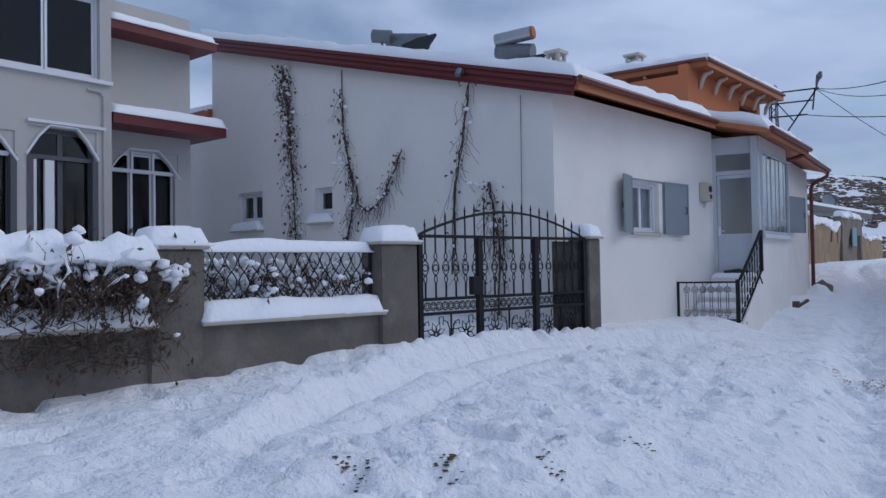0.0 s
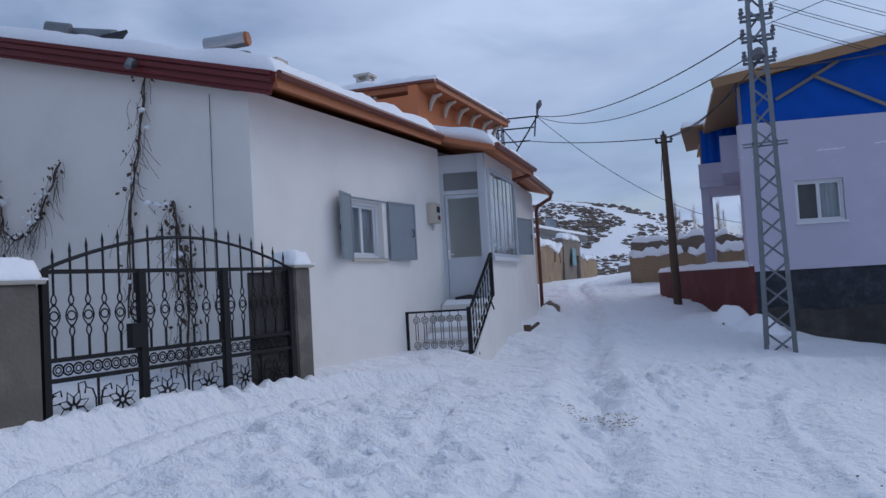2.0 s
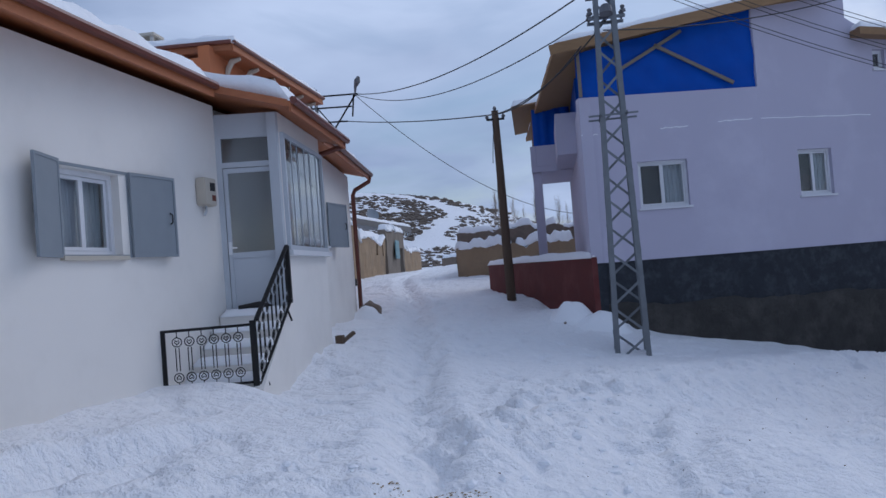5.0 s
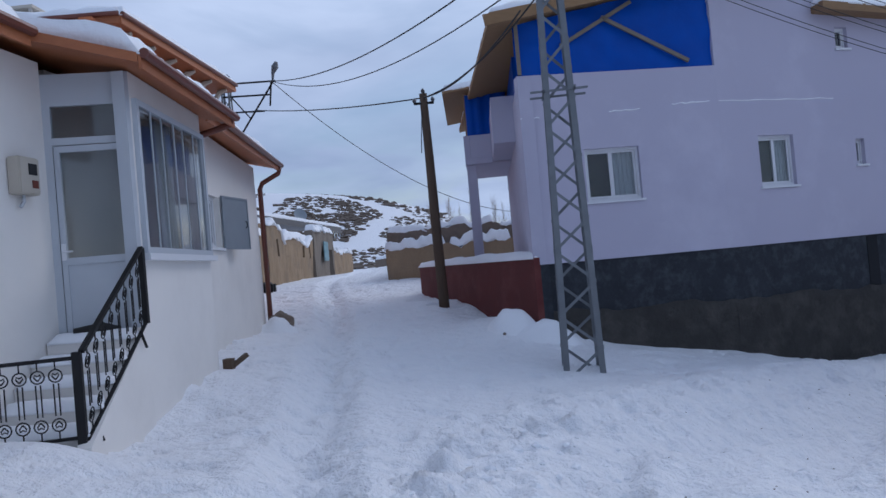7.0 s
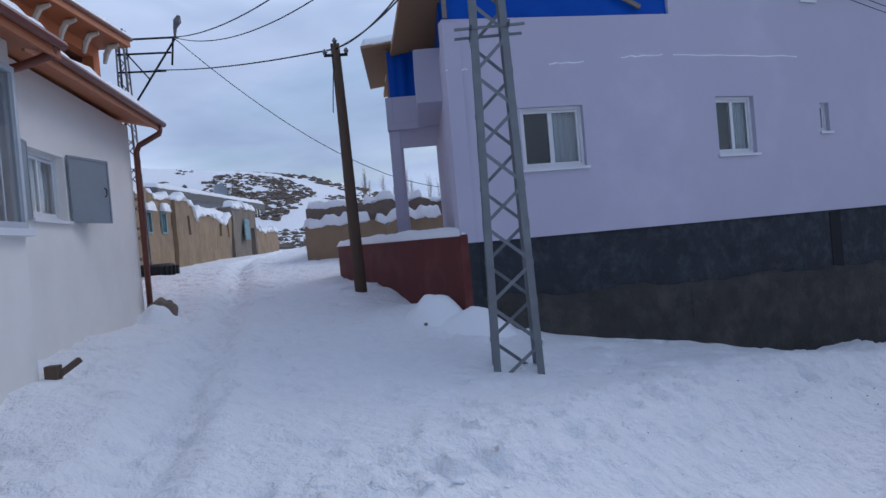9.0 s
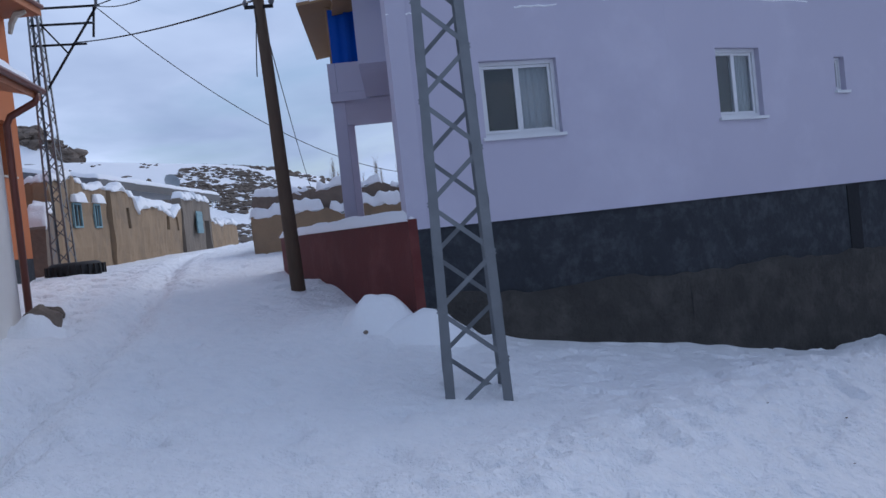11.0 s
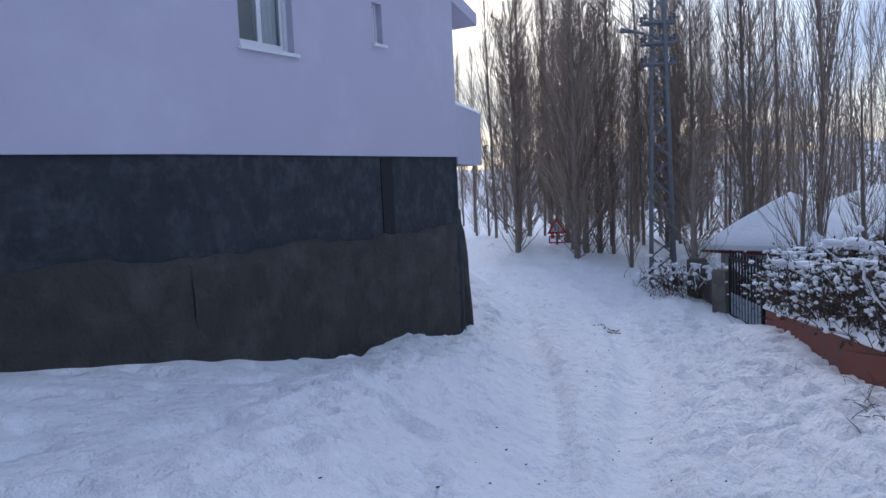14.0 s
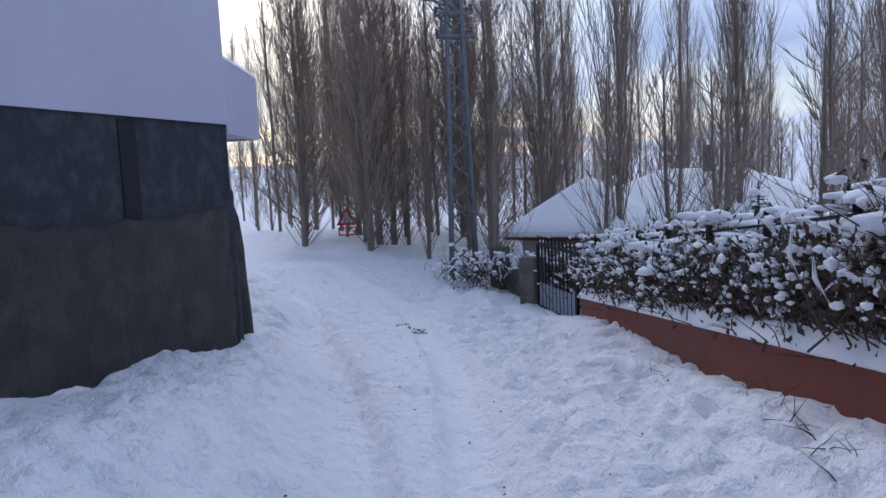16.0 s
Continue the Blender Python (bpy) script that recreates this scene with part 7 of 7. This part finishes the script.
for i, (x, y, h) in enumerate(((13.6, 21.4, 0.9), (14.4, 22.0, 1.0), (15.2, 22.7, 0.9), (15.6, 23.6, 0.8), (14.9, 24.6, 0.7), (13.2, 20.6, 0.9), (16.0, 21.6, 1.0), (16.8, 20.2, 0.9), (15.4, 19.2, 0.9), (13.8, 19.0, 0.8))):
    shrub("snowy bare bush in the garden", (x, y, ground(x, y)), (0.6, 0.8), 1.3, 1.1, h + 0.2, 160 + i, 260, 380, 90, 0.06, 0.0, LEAF, 0.3, "garden bushes")
gf = thing("garden_fence", "dark iron posts along the garden wall", "fence", at=RG.p(4, -0.9, -0.3))
for i in range(8):
    s = 0.3 + 1.15 * i
    bm = bmesh.new()
    bar(bm, RG.p(s, top_rg(s) - 0.05, -0.2), RG.p(s, top_rg(s) + 0.85, -0.2), 0.05)
    under(part("post", bm, IRON), gf)
for z in (0.3, 0.75):
    bm = bmesh.new()
    bar(bm, RG.p(0.3, top_rg(0.3) + z, -0.2), RG.p(8.35, top_rg(8.35) + z, -0.2), 0.02)
    under(part("rail", bm, IRON), gf)
# young fir in the garden
fir = thing("fir_tree", "young fir with snow on its boughs", "tree", at=RG.p(3.5, -1.2, -1.2))
bm = bmesh.new()
fb = RG.p(3.5, 0, -1.2)
tube(bm, [fb + Vector((0, 0, -1.6)), fb + Vector((0, 0, 0.35))], [0.05, 0.008], 6)
under(part("trunk", bm, BARK), fir)
bm, sn = bmesh.new(), bmesh.new()
rf = random.Random(3)
for i in range(60):
    u = i / 60
    z = -1.2 + 1.5 * u
    a = i * 2.4
    ln = 0.5 * (1.05 - u)
    d = Vector((math.cos(a), math.sin(a), 0.25))
    p0 = fb + Vector((0, 0, z))
    for k in range(14):
        f = (k + 1) / 14
        c = p0 + d * ln * f
        for sg in (-1, 1):
            e = c + (Vector((-d.y, d.x, 0)) * sg * 0.09 + d * 0.05) * (1.1 - f)
            bm.faces.new([bm.verts.new(x) for x in (c, c + d * 0.02, e)])
    if rf.random() < 0.7:
        snow_blob(sn, p0 + d * ln * 0.7 + Vector((0, 0, 0.02)), 0.07 * (1.2 - u), 0.4, rf)
under(part("boughs", bm, NEEDLE), fir)
tagged(under(part("clinging_snow", sn, SNOW, smooth=True), fir), kind="stuff")

# garden gate and low side wall
GG = Line((14.0, 22.85), (12.8, 21.52))
gg = thing("garden_gate", "dark iron garden gate with upright bars", "gate", at=GG.p(0.8, -1.7))
bm = bmesh.new()
frame_bars(bm, GG, 0.0, GG.length, -1.85, -0.72, 0.0, 0.05, 0.05)
under(part("gate_frame", bm, IRON), gg)
for i in range(11):
    s = GG.length * (i + 0.5) / 11
    bm = bmesh.new()
    bar(bm, GG.p(s, -1.8, -0.02), GG.p(s, -0.6, -0.02), 0.022)
    under(part("gate_bar", bm, IRON), gg)
under(part("gate_panel", box(bmesh.new(), (0.05, -0.03, -1.8), (GG.length - 0.05, -0.015, -1.4), GG.m()), GREYSHEET), gg)
tagged(part("side_wall", wall(bmesh.new(), Line((15.4, 24.35), (14.05, 22.92)), -2.4, lambda s: -1.55 + 0.28 * s, 0.2), CONCRETE), "low sloping concrete wall beside the garden gate", "wall")
for p in ((14.16, 23.05), (15.5, 24.5)):
    bm = box(bmesh.new(), (p[0] - 0.16, p[1] - 0.16, -2.4), (p[0] + 0.16, p[1] + 0.16, -1.0))
    bmesh.ops.bevel(bm, geom=bm.edges[:], offset=0.02, segments=2, affect="EDGES")
    tagged(part("gate_post", bm, CONCRETE), "short concrete post by the garden gate", "post")

# low snowy houses in the orchard


def hip_house(x0, x1, y0, y1, z_eave, z_peak, label):
    h = thing("low_house", label, "house", at=((x0 + x1) / 2, (y0 + y1) / 2, z_eave - 2))
    for ln in (Line((x0, y0), (x1, y0)), Line((x1, y0), (x1, y1)), Line((x1, y1), (x0, y1)), Line((x0, y1), (x0, y0))):
        under(part("wall", wall(bmesh.new(), Line((ln.a + ln.d * 0.21).xy, ln.b.xy), z_eave - 2.4, z_eave, 0.2), CREAM), h)
    cx, cy, r = (x0 + x1) / 2, (y0 + y1) / 2, max(0.0, (y1 - y0) - (x1 - x0)) / 2
    for e, mat, nm, lift in ((0.3, MAROON, "roof", 0.0), (0.33, SNOW, "roof_snow", 0.14)):
        bm = bmesh.new()
        base = [(x0 - e, y0 - e), (x1 + e, y0 - e), (x1 + e, y1 + e), (x0 - e, y1 + e)]
        lo = [bm.verts.new((a, b, z_eave)) for a, b in base]
        hi = [bm.verts.new((a, b, z_eave + (0.08 if not lift else 0.2))) for a, b in base]
        pk = [bm.verts.new((cx, cy - r, z_peak + lift)), bm.verts.new((cx, cy + r, z_peak + lift))]
        if lift:
            for v in lo:
                v.co.z += 0.082
        for i in range(4):
            bm.faces.new((lo[i], lo[(i + 1) % 4], hi[(i + 1) % 4], hi[i]))
        bm.faces.new((hi[0], hi[1], pk[0]))
        bm.faces.new((hi[1], hi[2], pk[1], pk[0]))
        bm.faces.new((hi[2], hi[3], pk[1]))
        bm.faces.new((hi[3], hi[0], pk[0], pk[1]))
        bm.faces.new(lo[::-1])
        bmesh.ops.subdivide_edges(bm, edges=bm.edges[:], cuts=4, use_grid_fill=True)
        if lift:
            for v in bm.verts:
                v.co.z += 0.04 * noise.noise(v.co * 1.3)
            tagged(part(nm, bm, mat, smooth=True), "snow on a low house roof", "snow")
        else:
            under(part(nm, bm, mat), h)


hip_house(16.6, 19.2, 22.7, 24.6, -0.95, 0.2, "low pale house with a snowy hipped roof")
hip_house(19.6, 23.4, 19.4, 25.2, -0.85, 0.2, "long low pale house with a snowy roof")
bm = bmesh.new()
tube(bm, [(21.42, 22.1, 0.1), (21.42, 22.1, 0.9)], 0.13, 10)
tagged(part("stove_pipe", bm, TIN), "dark stove pipe above a snowy roof", "chimney")

# second lattice pole
tower2, t2c = lattice_pole("lattice_pole", "grey lattice power pole at the roadside trees", 15.75, 25.55, -1.95, 6.6, 0.6, 0.24, 40, 21)
insulators(tower2, 15.75, 25.55, (3.3, 3.75, 4.2), 0.36, -40)
bm = bmesh.new()
tube(bm, [(15.75, 25.5, 3.85), (15.3, 25.75, 4.0), (14.95, 25.95, 4.05)], [0.025, 0.03, 0.06], 6)
under(part("lamp", bm, GALV), tower2)

# warning sign by the road bend
sg = thing("warning_sign", "red-edged triangular road warning sign", "road sign", at=(18.9, 31.8, -1.9))
SG = Line((18.55, 32.1), (19.3, 31.4))
c = SG.length / 2


def triangle(line, size, z, out, thick):
    bm = bmesh.new()
    pts = [(c - size / 2, z - size * 0.29), (c + size / 2, z - size * 0.29), (c, z + size * 0.58)]
    f = [bm.verts.new(line.p(s, zz, out)) for s, zz in pts]
    g = [bm.verts.new(line.p(s, zz, out - thick)) for s, zz in pts]
    bm.faces.new(f)
    bm.faces.new(g[::-1])
    for i in range(3):
        bm.faces.new((f[i], g[i], g[(i + 1) % 3], f[(i + 1) % 3]))
    return bm


under(part("sign_rim", triangle(SG, 0.62, -0.72, 0.0, 0.02), RED), sg)
under(part("sign_face", triangle(SG, 0.38, -0.72, 0.006, 0.004), PVC), sg)
for k in (-1, 1):
    bm = bmesh.new()
    bar(bm, SG.p(c + 0.07 * k, -0.80, 0.012), SG.p(c + 0.025 * k, -0.60, 0.012), 0.03, 0.006)
    under(part("sign_mark", bm, DARKROOM), sg)
bm = bmesh.new()
bar(bm, SG.p(c, -2.2, -0.05), SG.p(c, -0.45, -0.05), 0.06)
under(part("post", bm, GALV), sg)
bm = bmesh.new()
frame_bars(bm, SG, c - 0.26, c + 0.26, -1.2, -0.96, 0.0, 0.04, 0.02)
under(part("sign_plate", bm, RED), sg)
# rough broken stub of footing at the plinth's corner
bm = bmesh.new()
tube(bm, [(8.78, 24.40, -2.0), (8.79, 24.41, -1.2), (8.77, 24.39, -0.7), (8.76, 24.38, -0.25), (8.74, 24.38, 0.1), (8.72, 24.38, 0.30)], [0.17, 0.15, 0.13, 0.11, 0.10, 0.05], 9)
for v in bm.verts:
    v.co += 0.05 * noise.noise_vector(v.co * 3.1)
under(part("footing", bm, ROUGHCAST, smooth=True), lilac)

# ---------------------------------------------------------------- hut corner at the garden wall
hut = thing("garden_hut", "small hut with a maroon roof edge and gutter pipe", "hut", at=(7.2, 15.2, -1.0))
HB = [(5.95, 15.85), (6.7, 13.6), (9.0, 14.3), (7.6, 16.15)]
for a, b in zip(HB, HB[1:] + HB[:1]):
    ln = Line(a, b)
    under(part("wall", wall(bmesh.new(), Line((ln.a + ln.d * 0.16).xy, ln.b.xy), -1.8, 0.78, 0.15), BRICKRED), hut)
HR = [(5.0, 16.31), (6.1, 13.3), (9.3, 14.1), (7.9, 16.5)]
under(part("roof", prism(bmesh.new(), HR, 0.78, 0.865), MAROON), hut)
snow_sheet("roof_snow", quad_grid(*[(x, y, 0.865) for x, y in HR]), 0.26, "thick rounded snow on the hut roof", seed=91, edge=0.3, lump=0.2)
bm = bmesh.new()
tube(bm, [(5.35, 16.20, 0.82), (5.35, 16.21, 0.72), (5.28, 16.26, 0.67), (5.12, 16.36, 0.62)], 0.05, 10)
under(part("gutter_pipe", bm, GREYSHEET, smooth=True), hut)
for i in range(5):
    bm = bmesh.new()
    p = Vector((5.12 + 0.1 * i, 16.22 - 0.02 * i, 0.78))
    tube(bm, [p, p - Vector((0, 0, 0.12 + 0.1 * ((i * 37) % 3)))], [0.018, 0.002], 6)
    under(part("icicle", bm, GLASS), hut)

# ---------------------------------------------------------------- small things on the snow
rnd = random.Random(8)


def patch(x, y, r, count, seed, label, mat=None, small=1.0):
    q = random.Random(seed)
    bm = bmesh.new()
    for i in range(count):
        a, d = q.uniform(0, 6.3), r * math.sqrt(q.random())
        px, py = x + d * math.cos(a), y + d * math.sin(a) * 0.7
        w = q.uniform(0.006, 0.024) * small
        m4 = Matrix.Translation((px, py, ground_near(px, py) + 0.002)) @ Matrix.Rotation(q.uniform(0, 6), 4, "Z") @ Matrix.Diagonal((w * 1.6, w, w * 0.35, 1))
        lump(bm, m4)
    return tagged(part("dung_patch", bm, mat or DUNG), label, "dung", kind="stuff")


patch(-1.95, 9.95, 0.42, 260, 1, "straw and dung trodden into the snow", STRAW, 0.5)
patch(-3.0, 2.88, 0.13, 30, 2, "dark dung scattered on the snowy road", small=0.7)
patch(-2.69, 3.31, 0.09, 22, 3, "dark dung scattered on the snowy road", small=0.7)
patch(-2.36, 3.8, 0.12, 18, 4, "dark dung scattered on the snowy road", small=0.6)
patch(-2.36, 4.97, 0.14, 16, 5, "dark dung scattered on the snowy road", small=0.6)
patch(11.1, 23.35, 0.3, 60, 6, "dark dung scattered on the snowy road")
bm = bmesh.new()
for i in range(420):
    k = rnd.randrange(len(ROAD) - 1)
    p = ROAD[k].lerp(ROAD[k + 1], rnd.random()) + Vector((rnd.gauss(0, 0.9), rnd.gauss(0, 0.9)))
    if p.y < -1 or p.y > 34:
        continue
    w = rnd.uniform(0.003, 0.010)
    m4 = Matrix.Translation((p.x, p.y, ground_near(p.x, p.y) + 0.002)) @ Matrix.Diagonal((w * 1.5, w, w * 0.6, 1))
    lump(bm, m4)
tagged(part("road_crumbs", bm, DUNG), "dark crumbs and grit strewn on the snow", "debris", kind="stuff")
# bare stems at the foot of the garden wall
for i, (x, y) in enumerate(((6.3, 17.2), (6.75, 17.35), (7.3, 17.65), (5.7, 16.85), (6.0, 17.0), (8.4, 18.45))):
    q = random.Random(200 + i)
    bm = bmesh.new()
    for k in range(5):
        stem(bm, Vector((x + q.gauss(0, 0.1), y + q.gauss(0, 0.1), ground_near(x, y) - 0.03)), Vector((q.gauss(0, 0.8), q.gauss(0, 0.8), 0.7)), q.uniform(0.12, 0.28), 0.0038, q, 5, 0.35, -0.08)
    tagged(part("bare_weed", bm, THICKET), "bare brown stems rising from the snow", "plant", "bare weeds at the wall", kind="stuff")

# clods of cleared snow along the road edges
bm = bmesh.new()
for i in range(700):
    k = rnd.randrange(3)
    a, b = ROAD[k], ROAD[k + 1]
    d = (b - a).normalized()
    off = rnd.choice((-1, 1)) * abs(rnd.gauss(1.9, 0.55))
    p = a.lerp(b, rnd.random()) + Vector((-d.y, d.x)) * off
    if p.y < 0.5 or p.y > 32 or p.x < -5.3 or (p.y > 21.0 and p.x < 8 and p.x > -0.5):
        continue
    w = rnd.uniform(0.012, 0.05)
    c = Vector((p.x, p.y, ground_near(p.x, p.y)))
    m4 = Matrix.Translation(c) @ Matrix.Rotation(rnd.uniform(0, 6), 4, "Z") @ Matrix.Diagonal((w * rnd.uniform(0.9, 1.6), w, w * rnd.uniform(0.5, 0.9), 1))
    vs = lump(bm, m4)
    for v in vs:
        v.co += (v.co - c) * rnd.uniform(-0.2, 0.25)
tagged(part("snow_clods", bm, SNOW), "loose clods of cleared snow beside the road", "snow", kind="stuff")
# rocks showing through the snow of the far hill
bm = bmesh.new()
rnd = random.Random(21)
for i in range(5600):
    near_slope = i > 2600
    x, y = (rnd.gauss(-31, 12), rnd.uniform(128, 192)) if near_slope else (rnd.gauss(-70, 45), rnd.gauss(170, 25)) if i % 2 else (rnd.gauss(-28, 14), rnd.gauss(168, 22))
    if math.hypot(x, y - 20) < (66 if near_slope else 110):
        continue
    if noise.noise(Vector((x * 0.11, y * 0.07, 4))) < -0.1 if near_slope else noise.noise(Vector((x * 0.03, y * 0.03, 4))) < -0.12:
        continue
    r = rnd.uniform(0.22, 0.85) * (1.8 if rnd.random() < 0.1 else 1) * (0.7 if near_slope else 1)
    m4 = Matrix.Translation((x, y, ground(x, y) - 0.1 * r)) @ Matrix.Rotation(rnd.uniform(0, 6), 4, "Z") @ Matrix.Diagonal((r * rnd.uniform(1, 2.2), r, r * rnd.uniform(0.35, 0.7), 1))
    vs = lump(bm, m4)
    for v in vs:
        v.co += Vector((rnd.gauss(0, 0.12), rnd.gauss(0, 0.12), rnd.gauss(0, 0.1))) * r
tagged(part("hill_rocks", bm, STONE), "dark rocks breaking through the snowy hillside", "rocks", kind="stuff")
# crag above the mud houses
for i in range(34):
    rr = random.Random(300 + i)
    x, y = rr.uniform(-112, -86), rr.uniform(246, 256)
    bm = bmesh.new()
    bmesh.ops.create_icosphere(bm, subdivisions=3, radius=1)
    r = rr.uniform(1.2, 3.0)
    z = ground(x, y)
    for v in bm.verts:
        k = 1 + 0.6 * noise.noise(v.co * 1.7 + Vector((i * 7, 0, 0))) + 0.3 * noise.noise(v.co * 4 + Vector((i, 0, 0)))
        v.co = Vector((x, y, z + 0.5)) + Vector((v.co.x * r * 1.3, v.co.y * r, v.co.z * r * 0.8 - 0.4)) * k
    tagged(part("rock", bm, STONE), "weathered crag above the mud houses", "rock", "crags above the village")
